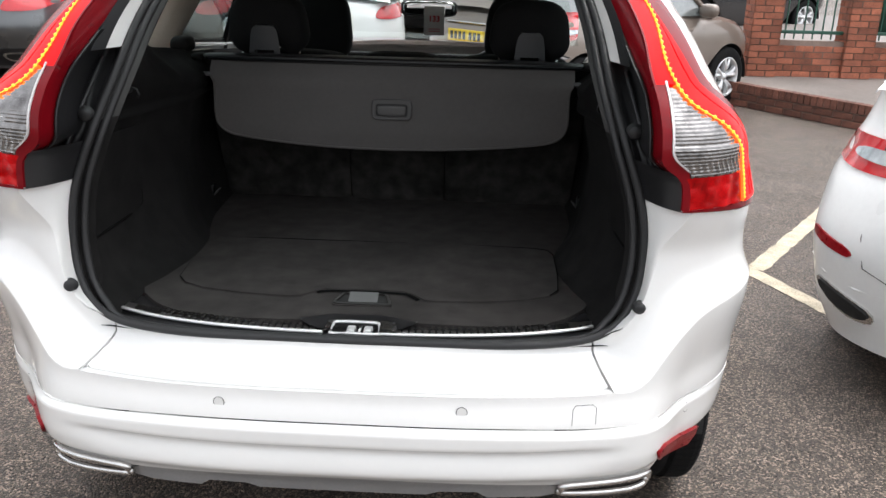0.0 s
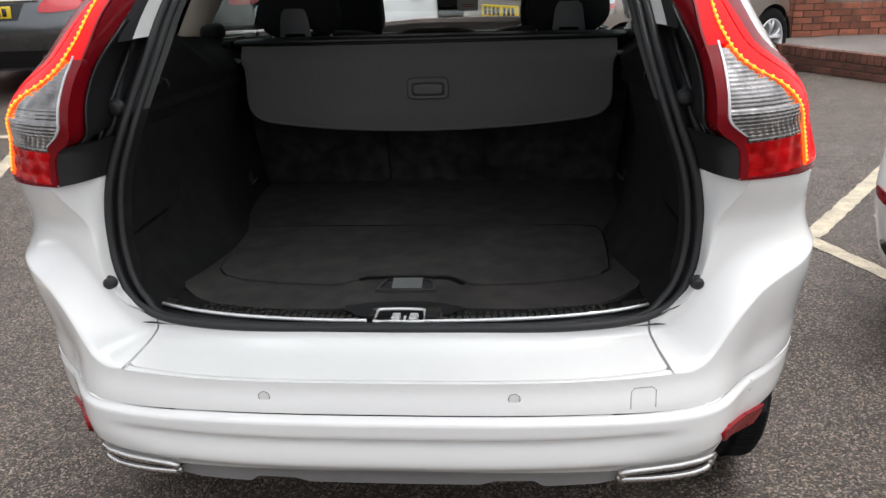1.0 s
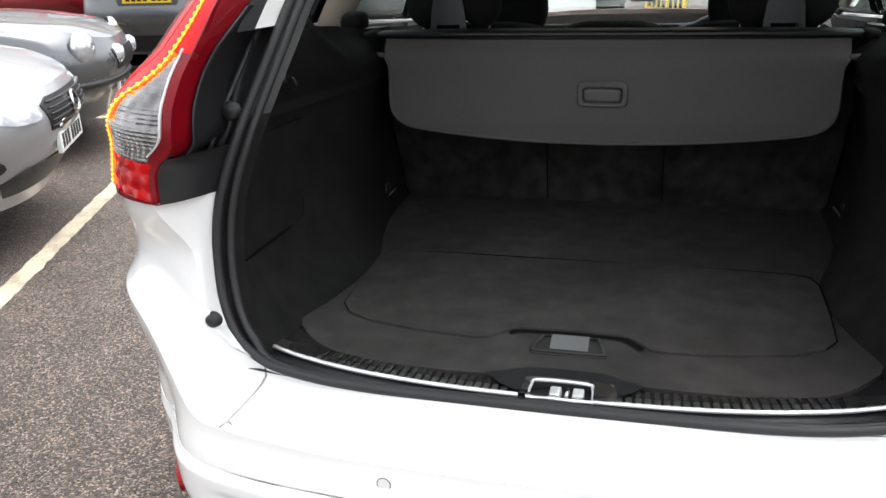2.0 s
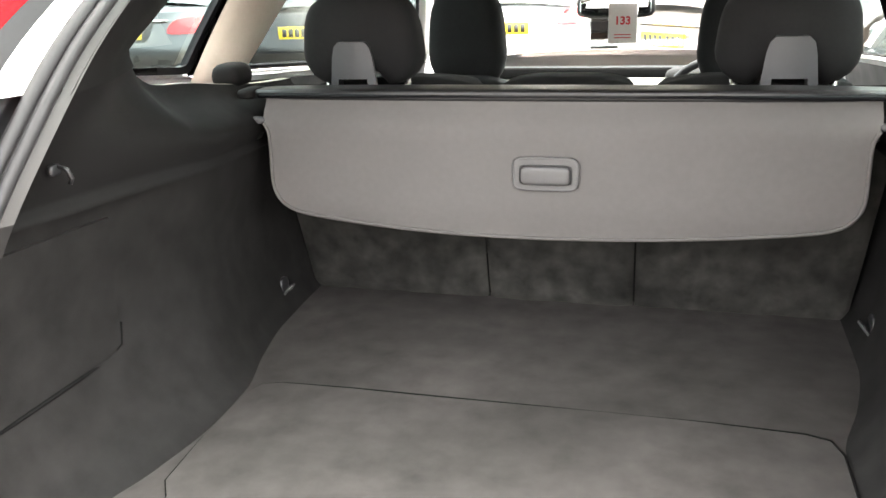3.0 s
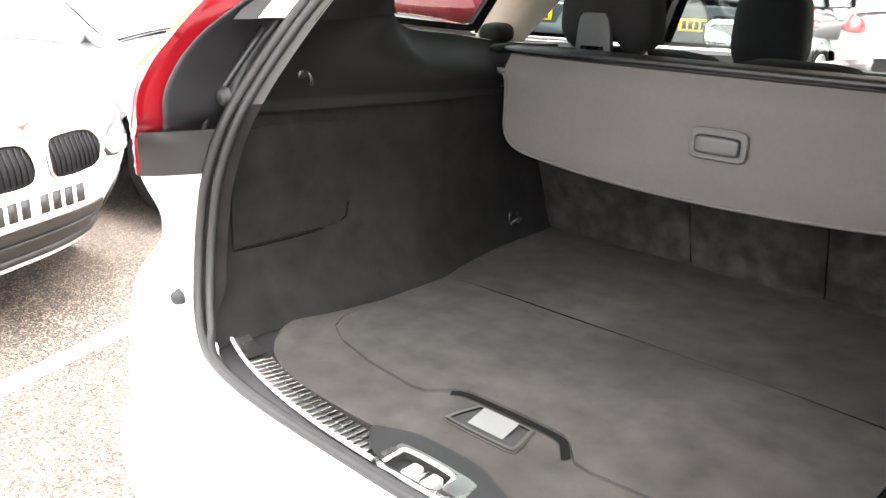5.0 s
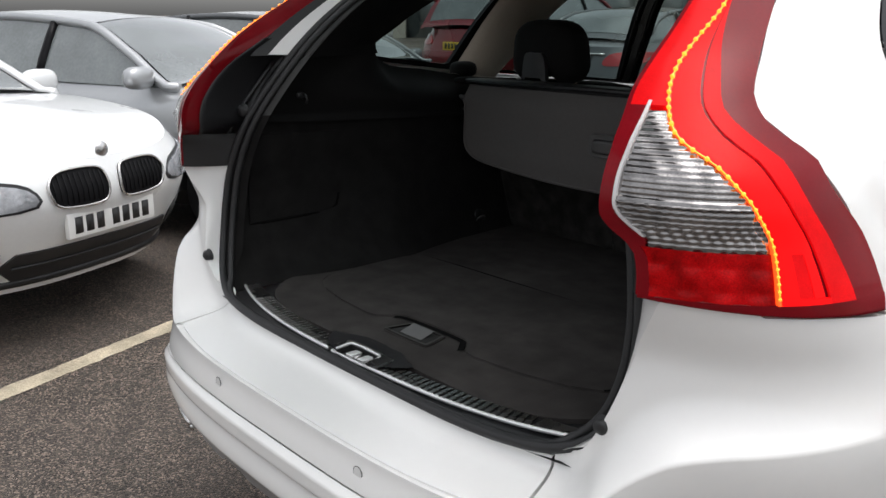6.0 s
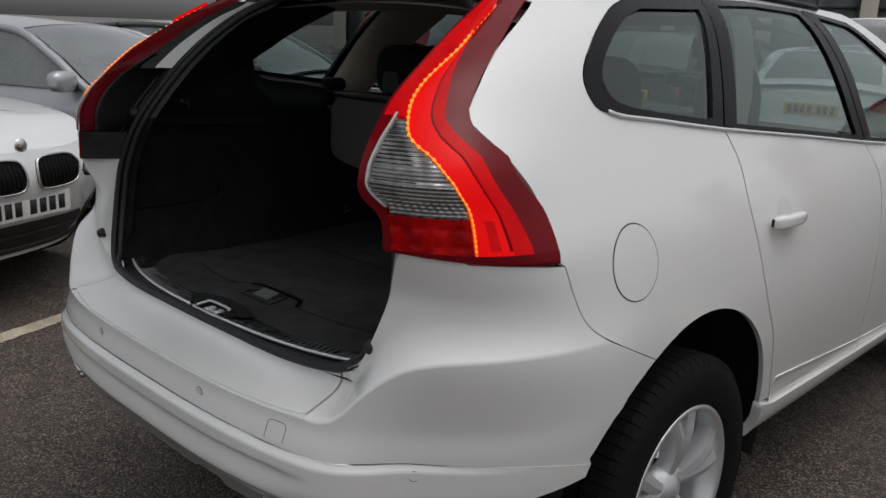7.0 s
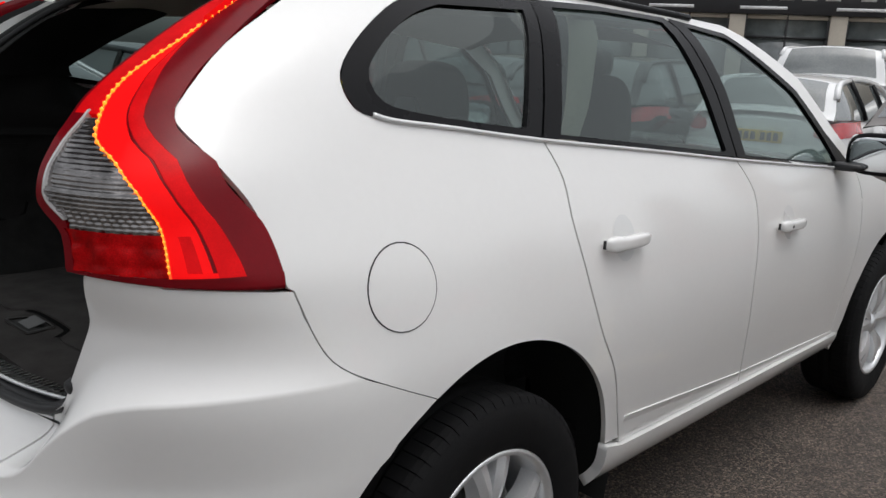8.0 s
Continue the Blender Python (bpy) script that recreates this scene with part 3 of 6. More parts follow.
for side in (1, -1):
    part("jamb", jamb(side, 0.803, 1.10, along(INNER_S), 14), WHITE, car)
    part("jamb_upper", jamb(side, 1.37, 1.575, along(EDGE, 0.004), 10, 0, 0.012, 0.70), WHITE, car)
    def inner_lens(u, v, side=side):
        """The lamp's side towards the boot."""
        z = 1.165 + 0.415 * v
        p = skin(table(EDGE, z) + 0.003, z, 0.005)
        b = jamb_at(1, 1.0, z, along(EDGE, 0.003))
        q = Vector((p.x - 0.012, p.y + 0.045, z)).lerp(p.lerp(b, 0.47), step(1.33, 1.45, z))
        return Vector((side * (p.x + (q.x - p.x) * u), p.y + (q.y - p.y) * u - 0.004 * math.sin(math.pi * u), z))
    part("inner_lens", grid(inner_lens, 6, 30, flip=side > 0), DARKRED, car, "deep red inner edge of the tail lamp")

    def channel(u, v, side=side):
        """Black trim that dips between the lamp and the seal."""
        z = 1.160 + 0.25 * v
        a, b = inner_lens(1.0, (z - 1.165) / 0.415), jamb_at(side, 1.0, z, along(EDGE, 0.003))
        a.x, b.x = abs(a.x), abs(b.x)
        row = smooth_line([(a.x, a.y + 0.004), (a.x - 0.004, a.y - 0.006), (a.x - 0.010, a.y + 0.004), (a.x - 0.006, b.y - 0.006), (b.x + 0.022, b.y + 0.010), (b.x + 0.010, b.y + 0.002), (b.x, b.y + 0.002)], 4)
        x, y = row[round(u * (len(row) - 1))]
        return Vector((side * x, y, z))
    part("pillar_trim", grid(channel, 24, 20, flip=side > 0), PLASTIC, car, "black plastic pillar trim")
    part("pillar_trim_upper", jamb(side, 1.368, 1.575, along(EDGE, 0.004), 10, 0.003, 0.006, 0.46, 0.72), PLASTIC, car)
    part("pillar_trim_foot", jamb(side, 1.094, 1.178, along(EDGE, 0.001), 10, 0.002, 0.016, 0.0, 1.0), PLASTIC, car)
    part("pillar_rail", tube([(side * (table(SEAL_X, z) + 0.040), table(SEAL_Y, z) - 0.012, z) for z in [1.10 + 0.025 * i for i in range(11)]], 0.006, 6), PLASTIC, car)
    for (bx, by, bz, br) in ((0.634, 0.245, 0.870, 0.0135), (0.600, 0.324, 1.233, 0.0158)):
        bm = lathe([(0.0, -0.011), (br * 0.6, -0.0105), (br * 0.9, -0.007), (br, -0.004), (br, 0.002), (br * 1.15, 0.003), (br * 1.15, 0.008)], 16, "z")
        bmesh.ops.rotate(bm, verts=bm.verts, matrix=Matrix.Rotation(radians(-82), 3, "X"))
        spot = Vector((side * bx, by, bz))
        if bz < 1:
            spot = min((jamb_at(side, i / 20, bz, along(INNER_S)) for i in range(21)), key=lambda p: abs(abs(p.x) - bx))
        bmesh.ops.translate(bm, verts=bm.verts, vec=spot + Vector((0, 0.004, 0)))
        part("rubber_buffer", bm, RUBBER, car, "round black rubber buffer")

# bumper fittings
for s0, z0 in ((0.087, 0.697), (-0.087, 0.697), (0.56, 0.628), (-0.56, 0.628)):
    p, q = skin(s0, z0, 0.0015), skin(s0 + 0.002, z0, 0.0015)
    t = (q - p).normalized()
    up = Vector((0, 0.0, 1.0))
    bm = bmesh.new()
    loop = [(p + 0.0115 * (t * math.cos(a) + up * math.sin(a))) for a in [2 * math.pi * i / 20 for i in range(20)]]
    tube(loop, 0.0007, 5, closed=True, bm=bm)
    part("parking_sensor_ring", bm, SEAM, car)
    bm = bmesh.new()
    bm.faces.new([bm.verts.new(p + 0.0105 * (t * math.cos(a) + up * math.sin(a)) + Vector((0, -0.0008, 0))) for a in [2 * math.pi * i / 20 for i in range(20)]])
    part("parking_sensor", bm, WHITE, car, "round body-coloured parking sensor")
bm = bmesh.new()
tube([skin(s, z, 0.0005) for s, z in ((0.235, 0.668), (0.235, 0.70), (0.24, 0.707), (0.268, 0.707), (0.275, 0.70), (0.275, 0.668))], 0.0006, 5, bm=bm)
part("towing_eye_cover", bm, SEAM, car)
for side in (1, -1):
    loop = [(0.245, 0.492), (0.40, 0.478), (0.425, 0.49), (0.428, 0.502), (0.41, 0.511), (0.25, 0.518), (0.232, 0.505)]
    pts = [skin(side * s, z, 0.012) for s, z in smooth_line(loop, 4, closed=True)]
    part("exhaust_trim", tube(pts, 0.008, 8, closed=True), CHROME, car, "chrome exhaust surround")
    part("exhaust_mouth", panel([(side * s, z) for s, z in loop], on_skin(-0.008), 0.05, 0.02, 0.004), DARK, car)

# fuel flap, door handles, side seams, belt trim
cy, cz = 0.735, 1.032
disc = [(cy + 0.089 * math.cos(a), cz + 0.084 * math.sin(a)) for a in [2 * math.pi * i / 32 for i in range(32)]]
fr = flank(1)
part("fuel_flap_gap", tube([fr(y, z) for y, z in disc], 0.0016, 6, closed=True), SEAM, car)
part("fuel_flap", panel([(cy + (y - cy) * 0.985, cz + (z - cz) * 0.985) for y, z in disc], flank(1, 0.0015), 0.03, 0.03, 0.004), WHITE, car)


def door_handle(side, y, z, keyhole=False):
    f = flank(side)
    h = new("door_handle")
    h.parent = car
    c = f(y, z)
    bm = soft_block(0, 0, 0, 0.03, 0.20, 0.034, 4)
    for v in bm.verts:
        v.co.x += 0.010 * (1 - (v.co.y / 0.1) ** 2)
        v.co.z *= 1 + 0.25 * (v.co.y < -0.06)
    bmesh.ops.translate(bm, verts=bm.verts, vec=c + Vector((side * 0.019, 0, 0)))
    part("handle_bar", bm, WHITE, h)
    # the cup lies flush; its greyer white stands for the recess's shade
    bm = lathe([(0.0, 0.0), (0.02, 0.003), (0.04, 0.007), (0.052, 0.012)], 24, "x")
    for v in bm.verts:
        yy, zz = v.co.y + y + 0.01, v.co.z * 1.15 + z + 0.004
        q = f(yy, zz)
        v.co = Vector((q.x + side * (0.0012 + 0.0 * v.co.x), q.y, q.z))
    part("handle_cup", bm, SHADEWHITE, h, "flush disc in shaded white for the handle cup")
    part("handle_gap", box(c.x + side * 0.012 - 0.004, y - 0.102, z - 0.011, c.x + side * 0.012 + 0.004, y - 0.098, z + 0.011, 0.001), SEAM, h)
    if keyhole:
        part("keyhole", soft_block(c.x + side * 0.04, y - 0.05, z, 0.006, 0.012, 0.012, 2, 8), SEAM, h)


# darker copy of the pearl white, the shade of recesses put into colour
SHADEWHITE = mat("pearl_white_shaded", (0.70, 0.705, 0.70), 0.3, 0, 0.012, 3, coat=0.9)
for side in (1, -1):
    door_handle(side, 1.52, 1.035)
    door_handle(side, 2.60, 0.972, side > 0)
both("seam_backing", [(0.6, 1.30), (1.27, 1.27), (2.3, 1.18), (3.38, 1.10), (3.34, 0.45), (1.62, 0.47), (1.45, 0.80), (1.30, 0.87), (0.95, 0.87), (0.78, 0.84), (0.52, 1.05)], SEAM, 0.1, 0.1, 0, -0.016)
BELTCHROME = mat("satin_bright_trim", (0.8, 0.8, 0.8), 0.35, 0.6, 0.04, 10)
belt = smooth_line([(0.745, 1.352), (0.80, 1.340), (0.95, 1.325), (1.267, 1.291), (1.8, 1.246), (2.27, 1.204), (2.9, 1.155), (3.3, 1.126)], 5)
for side in (1, -1):
    f = flank(side, 0.004)
    part("belt_trim", tube([f(y, z) for y, z in belt], 0.0055, 6), BELTCHROME, car, "bright waistline strip")

# side windows
GLOSSBLACK = mat("gloss_black_frame", (0.009, 0.009, 0.010), 0.25, 0, 0.1, 6, spec=0.08)
FRIT = mat("black_glass_border", (0.010, 0.010, 0.011), 0.28, 0, 0.1, 6, spec=0.10)
Q_OUT = WIN_TAIL[:-1] + [(1.262, 1.296), (1.335, 1.45), (1.43, 1.625)]
Q_IN = [(1.048, 1.586), (0.945, 1.556), (0.84, 1.5), (0.767, 1.44), (0.764, 1.395), (0.807, 1.366), (0.95, 1.344), (1.214, 1.317), (1.282, 1.45), (1.370, 1.600)]
R_OUT = [(1.272, 1.297), (1.343, 1.45), (1.438, 1.632), (1.75, 1.645), (2.17, 1.64), (2.24, 1.42), (2.277, 1.212)]
R_IN = [(1.345, 1.302), (1.415, 1.45), (1.512, 1.618), (1.80, 1.630), (2.11, 1.624), (2.17, 1.42), (2.215, 1.228)]
F_OUT = [(2.285, 1.212), (2.25, 1.42), (2.18, 1.64), (2.53, 1.612), (2.92, 1.432), (3.12, 1.266), (3.32, 1.132)]
F_IN = [(2.345, 1.215), (2.32, 1.42), (2.262, 1.618), (2.515, 1.594), (2.89, 1.418), (3.075, 1.260), (3.17, 1.150)]
both("window_post", [(1.245, 1.295), (1.315, 1.45), (1.41, 1.628), (1.46, 1.628), (1.37, 1.45), (1.30, 1.295)], GLOSSBLACK, 0.06, 0.06, 0.004, -0.003)
both("window_post", [(2.15, 1.636), (2.22, 1.42), (2.255, 1.21), (2.31, 1.21), (2.28, 1.42), (2.21, 1.636)], GLOSSBLACK, 0.06, 0.06, 0.004, -0.003)
for side in (1, -1):
    for name, o, i, m in (("quarter_window", Q_OUT, Q_IN, FRIT), ("rear_door_window", R_OUT, R_IN, GLOSSBLACK), ("front_door_window", F_OUT, F_IN, GLOSSBLACK)):
        win = new(name)
        win.parent = car
        if name[0] == "q":
            fo, fi = evenly(smooth_line(o[:8], 4) + o[8:], 60), evenly(smooth_line(i[:7], 4) + i[7:], 60)
        else:
            fo, fi = evenly(o, 56), evenly(i, 56)
        bm = ring(fo, fi, flank(side, 0.003))
        lip_a, lip_b = [flank(side, 0.003)(*q) for q in fi], [flank(side, -0.014)(*q) for q in fi]
        for i in range(len(fi)):
            j = (i + 1) % len(fi)
            bm.faces.new([bm.verts.new(q) for q in (lip_a[i], lip_a[j], lip_b[j], lip_b[i])])
        part("frame", bm, m, win, "black window border")
        pane = part("pane", panel([(y, z) for y, z in fi], flank(side, -0.006), 0.12, 0.08, 0), GLASS, win, "grey-tinted side glass")
        pane.visible_shadow = False

# roof, screen pillars, windscreen, bonnet, nose
def roof_z(y):
    return table([(0.72, 1.63), (1.0, 1.665), (1.5, 1.69), (2.0, 1.685), (2.55, 1.635)], y)


def roof_fn(drop=0.0, inset=0.0):
    def fn(u, v):
        y = 0.72 + (2.55 - 0.72) * v
        x = (u * 2 - 1) * (0.615 - inset)
        return Vector((x, y + 0.06 * (abs(u * 2 - 1) ** 2 - 0.5) * (1 if v > 0.9 else 0), roof_z(y) - drop - 0.035 * (u * 2 - 1) ** 2 - 0.02 * abs(u * 2 - 1) ** 8))
    return fn


part("roof", grid(roof_fn(), 24, 24), WHITE, car)
part("headlining", grid(roof_fn(0.05, 0.03), 16, 16, flip=True), BEIGE, car, "pale beige headlining")
both("roof_side", [(0.84, 1.63), (0.93, 1.636), (1.3, 1.640), (2.2, 1.634), (2.53, 1.605), (2.925, 1.428), (3.125, 1.262), (3.315, 1.128), (3.43, 1.128), (3.22, 1.28), (3.0, 1.47),
                   (2.60, 1.645), (2.2, 1.672), (1.3, 1.675), (0.92, 1.662)], WHITE, 0.08, 0.03, 0.03)
for side in (1, -1):
    f = flank(side, 0.02)
    part("roof_rail", tube([f(y, 1.652 + 0.02 * math.sin(math.pi * (y - 0.95) / 1.4)) for y in [0.95 + 1.4 * i / 20 for i in range(21)]], 0.013, 8), GLOSSBLACK, car, "black roof rail")


def screen_fn(u, v):
    k = u * 2 - 1
    y, z, w = 2.55 + 0.90 * v, 1.632 - 0.50 * v**1.08, 0.585 + 0.24 * v
    return Vector((k * w, y + 0.10 * (1 - k * k), z + 0.012 * (1 - k * k)))


screen = part("windscreen", grid(screen_fn, 16, 12), SCREEN, car, "clear windscreen")
screen.visible_shadow = False
part("bonnet", grid(lambda u, v: Vector(((u * 2 - 1) * (0.80 - 0.10 * v * v), 3.42 + 0.98 * v + 0.10 * (1 - (u * 2 - 1) ** 2), 1.115 - 0.24 * v**1.6 - 0.05 * (u * 2 - 1) ** 4 + 0.02 * (1 - (u * 2 - 1) ** 2))), 20, 16), WHITE, car)
part("nose", grid(lambda u, v: Vector(((u * 2 - 1) * 0.90, 4.58 - 0.42 * abs(u * 2 - 1) ** 3 - 0.10 * v * v, 0.28 + 0.58 * v)), 24, 10, flip=True), WHITE, car)
part("grille", grid(lambda u, v: Vector(((u * 2 - 1) * 0.34, 4.592 - 0.10 * (0.35 + 0.5 * v) ** 2 - 0.42 * abs((u * 2 - 1) * 0.38) ** 3, 0.5 + 0.28 * v)), 10, 6, flip=True), DARK, car, "black radiator grille")
for side in (1, -1):
    part("headlamp", soft_block(side * 0.66, 4.33, 0.79, 0.34, 0.22, 0.15, 3), CLEARLENS, car)
    part("mirror_arm", soft_block(side * 0.93, 3.14, 1.145, 0.14, 0.07, 0.035, 3, 8), PLASTIC, car)
    mirror = new("door_mirror")
    mirror.parent = car
    part("mirror_shell", soft_block(side * 1.03, 3.18, 1.20, 0.24, 0.12, 0.165, 3.2, 14, lambda x, y, z: (x, y * (1 if y > 0 else 0.35), z)), GLOSSBLACK, mirror, "black door mirror shell")
    part("mirror_glass", soft_block(side * 1.03, 3.157, 1.20, 0.20, 0.01, 0.13, 4, 12), MIRROR, mirror)

# wheels
TYRE = mat("tyre_rubber", (0.0055, 0.0055, 0.006), 0.85, 0, 0.25, 14, 0.3, 250, spec=0.2)
tyre_profile = [(0.232, -0.105), (0.244, -0.113), (0.262, -0.118), (0.300, -0.123), (0.330, -0.120), (0.352, -0.112), (0.362, -0.100), (0.366, -0.085), (0.368, -0.03), (0.362, -0.027), (0.362, -0.021), (0.368, -0.018), (0.368, 0.018),
                (0.362, 0.021), (0.362, 0.027), (0.368, 0.03), (0.366, 0.085), (0.362, 0.100), (0.352, 0.112), (0.330, 0.120), (0.300, 0.123), (0.262, 0.118), (0.244, 0.113), (0.232, 0.105)]


def wheel(parent, side, y, r=1.0, spokes=5, metal=None):
    w = new("wheel")
    w.parent = parent
    w.location = (side * (0.84 if parent is car else 0.0), y, HUB * r)
    metal = metal or ALLOY
    bm = lathe([(a * r, b * r) for a, b in tyre_profile], 56)
    tyre = part("tyre", bm, TYRE, w, "black road tyre")
    if parent is car:
        lug = bmesh.new()
        for k in range(72):
            a, da = 2 * math.pi * k / 72, 2 * math.pi / 72 * 0.45
            rows = [[lug.verts.new((side * x, q * math.cos(a + e), q * math.sin(a + e))) for q, x in ((0.352, 0.1135), (0.3655, 0.102), (0.3705, 0.086), (0.3715, 0.036))] for e in (-da, da)]
            lips = [[lug.verts.new((side * x, q * math.cos(a + e), q * math.sin(a + e))) for q, x in ((0.350, 0.108), (0.358, 0.096), (0.362, 0.084), (0.363, 0.036))] for e in (-da, da)]
            for j in range(3):
                for p4 in ((rows[0][j], rows[0][j + 1], rows[1][j + 1], rows[1][j]), (lips[0][j], lips[0][j + 1], rows[0][j + 1], rows[0][j]), (rows[1][j], rows[1][j + 1], lips[1][j + 1], lips[1][j])):
                    lug.faces.new(p4)
        bmesh.ops.recalc_face_normals(lug, faces=lug.faces)
        part("tread", lug, TYRE, tyre, "shoulder tread blocks", smooth=False)
    part("rim", lathe([(0.238 * r, side * 0.10), (0.243 * r, side * 0.112), (0.232 * r, side * 0.115), (0.222 * r, side * 0.10), (0.212 * r, side * 0.03), (0.21 * r, side * -0.09)], 48), metal, w, "silver alloy rim")
    bm = bmesh.new()
    for i in range(spokes):
        for j in (-1, 1):
            a0 = 2 * math.pi * i / spokes + 0.3

            def arm(u, v):
                """A broad flat arm, bevelled along its middle."""
                rad = (0.045 + 0.185 * u) * r
                wide = (0.036 + 0.022 * u) * r
                k = (-0.5, -0.43, 0.0, 0.43, 0.5)[round(v * 4)]
                deep = (-0.045, -0.002, 0.005, -0.002, -0.045)[round(v * 4)]
                a = a0 + j * (0.05 + 0.17 * u)
                x = side * (0.082 + 0.018 * math.sin(math.pi * u) + 0.012 * u + deep)
                return Vector((x, rad * math.cos(a) - k * wide * math.sin(a), rad * math.sin(a) + k * wide * math.cos(a)))
            grid(arm, 14, 4, flip=side > 0, bm=bm)
    part("spokes", bm, metal, w, smooth=False)
    part("hub_cap", lathe([(0.0, side * 0.098), (0.03 * r, side * 0.096), (0.034 * r, side * 0.088), (0.062 * r, side * 0.08), (0.07 * r, side * 0.04)], 24), metal, w)
    part("brake_disc", lathe([(0.0, side * 0.03), (0.165 * r, side * 0.03), (0.165 * r, side * 0.005)], 32), CHROME, w)
    part("wheel_inside", lathe([(0.0, side * -0.02), (0.21 * r, side * -0.02)], 32), DARK, w)
    return w


for side in (1, -1):
    for y in (AXLE_R, AXLE_F):
        wheel(car, side, y - (0.05 if y == AXLE_R else 0.0))
        wide = 0.535 if y == AXLE_R else 0.47
        part("wheel_arch_liner", grid(lambda u, v: Vector((side * (0.62 + 0.28 * v), y - wide * math.cos(math.pi * u * 1.08), 0.38 + 0.495 * math.sin(math.pi * u * 1.08))), 24, 3, flip=side > 0), DARK, car)
        part("wheel_arch_wall", box(side * 0.60 - 0.01, y - 0.5, 0.22, side * 0.60 + 0.01, y + 0.5, 0.78), DARK, car)
part("underbody", box(-0.72, 0.60, 0.25, 0.72, 4.3, 0.42, 0.03), DARK, car)
part("boot_tub", box(-0.60, 0.22, 0.46, 0.60, 1.55, 0.74, 0.03), DARK, car)

# ---- inside the boot ----
def side_x(y, z):
    """Half width of the carpeted boot wall."""
    foot = table([(0.26, 0.565), (0.40, 0.558), (0.52, 0.525), (0.66, 0.503), (0.78, 0.510), (0.92, 0.550), (1.08, 0.580), (1.3, 0.588)], y)
    wall = table([(0.26, 0.62), (0.34, 0.632), (0.6, 0.618), (0.85, 0.585), (1.0, 0.60), (1.16, 0.617), (1.32, 0.617)], y)
    rise_ = min(1, max(0, (z - 0.79) / (0.17 + 0.06 * step(0.5, 0.7, y))))
    fillet = 0.022 * max(0, 1 - (z - 0.785) / 0.05) ** 2
    return foot + (wall - foot) * (1 - (1 - rise_) ** 1.7) - fillet - 0.03 * step(1.02, 1.2, z)


TRIM_TOP = [(0.30, 1.372), (0.70, 1.372), (0.765, 1.368), (0.79, 1.346), (0.83, 1.330), (0.95, 1.317), (1.08, 1.298), (1.16, 1.288), (1.36, 1.275)]
STEP_Z = [(0.26, 1.205), (0.60, 1.192), (0.9, 1.186), (1.35, 1.165)]
for side in (1, -1):
    def lower(u, v, side=side):
        y = 0.262 + (1.34 - 0.262) * u
        z = 0.785 + (table(STEP_Z, y) + 0.01 - 0.785) * v
        y0 = table(SEAL_Y, z) + 0.012
        y = y0 + (1.34 - y0) * u
        return Vector((side * side_x(y, z), y, z))
    part("boot_side_carpet", grid(lower, 40, 24, flip=side < 0), SHADECARPET, car, "charcoal carpeted boot side, darkened for shade")

    def upper(u, v, side=side):
        k = v * 1.35
        y = 0.45 + (1.36 - 0.45) * u
        for _ in range(3):
            z0, z1 = table(STEP_Z, y), table(TRIM_TOP, y)
            z = z0 + (z1 - z0) * min(1, k) + (0.005 * math.sin(max(0, k - 1) / 0.35 * math.pi) - 0.010 * max(0, k - 1) / 0.35) * step(0.74, 0.80, y)
            y0 = table(SEAL_Y, z) + 0.014
            y = y0 + (1.36 - y0) * u
        low_x = side_x(y, 1.15) - 0.012 - (0.012 if k < 0.05 else 0.0)
        top_x = table([(0.44, 0.512), (0.60, 0.566), (0.78, 0.630), (0.90, 0.638), (1.36, 0.63)], y)
        if k < 1:
            x = low_x + (top_x - low_x) * step(0.3, 1.05, k) - 0.016 * math.sin(math.pi * min(1, k * 1.2)) ** 2
        else:
            x = top_x + (0.012 + 0.07 * (k - 1) / 0.35) * ((k - 1) / 0.35) ** 0.7 * step(0.74, 0.80, y)
        return Vector((side * min(x, skin(s_at(y, z), z).x - 0.05), y, z))
    part("boot_side_trim", grid(lambda u, v: upper(u, v / 1.35), 40, 22, flip=side < 0), TRIM, car, "grained black upper boot trim")
    part("window_sill_lining", grid(lambda u, v: upper(0.38 + 0.62 * u, (1 + 0.35 * v) / 1.35), 30, 6, flip=side < 0), BEIGE, car, "beige ledge under the quarter window")
    def lining(u, v, side=side):
        z = 1.365 + 0.225 * v
        a = Vector((table(SEAL_X, z) - 0.034, table(SEAL_Y, z) + 0.03, z))
        y = table([(1.29, 0.86), (1.34, 0.80), (1.365, 0.785), (1.39, 0.773), (1.407, 0.794), (1.431, 0.835), (1.465, 0.885), (1.52, 0.98), (1.59, 1.09)], z)
        b = Vector((table([(1.29, 0.64), (1.40, 0.63), (1.50, 0.605), (1.59, 0.55)], z), y, z))
        p = a.lerp(b, u)
        return Vector((side * (p.x - 0.012 * math.sin(math.pi * u)), p.y, p.z))
    part("rear_pillar_lining", grid(lining, 10, 16, flip=side < 0), TRIM, car, "dark plastic rear pillar lining")
    def pillar(u, v, side=side):
        z = 1.262 + 0.338 * v
        y0, y1 = table([(1.262, 1.222), (1.39, 1.275), (1.48, 1.315), (1.60, 1.37)], z), table([(1.262, 1.44), (1.36, 1.53), (1.47, 1.62), (1.60, 1.73)], z)
        return flank(side, -0.026 - 0.05 * math.sin(math.pi * u) ** 0.7)(y0 + (y1 - y0) * u, z)
    part("middle_pillar_lining", grid(pillar, 16, 14, flip=side < 0), BEIGE, car, "beige pillar lining")
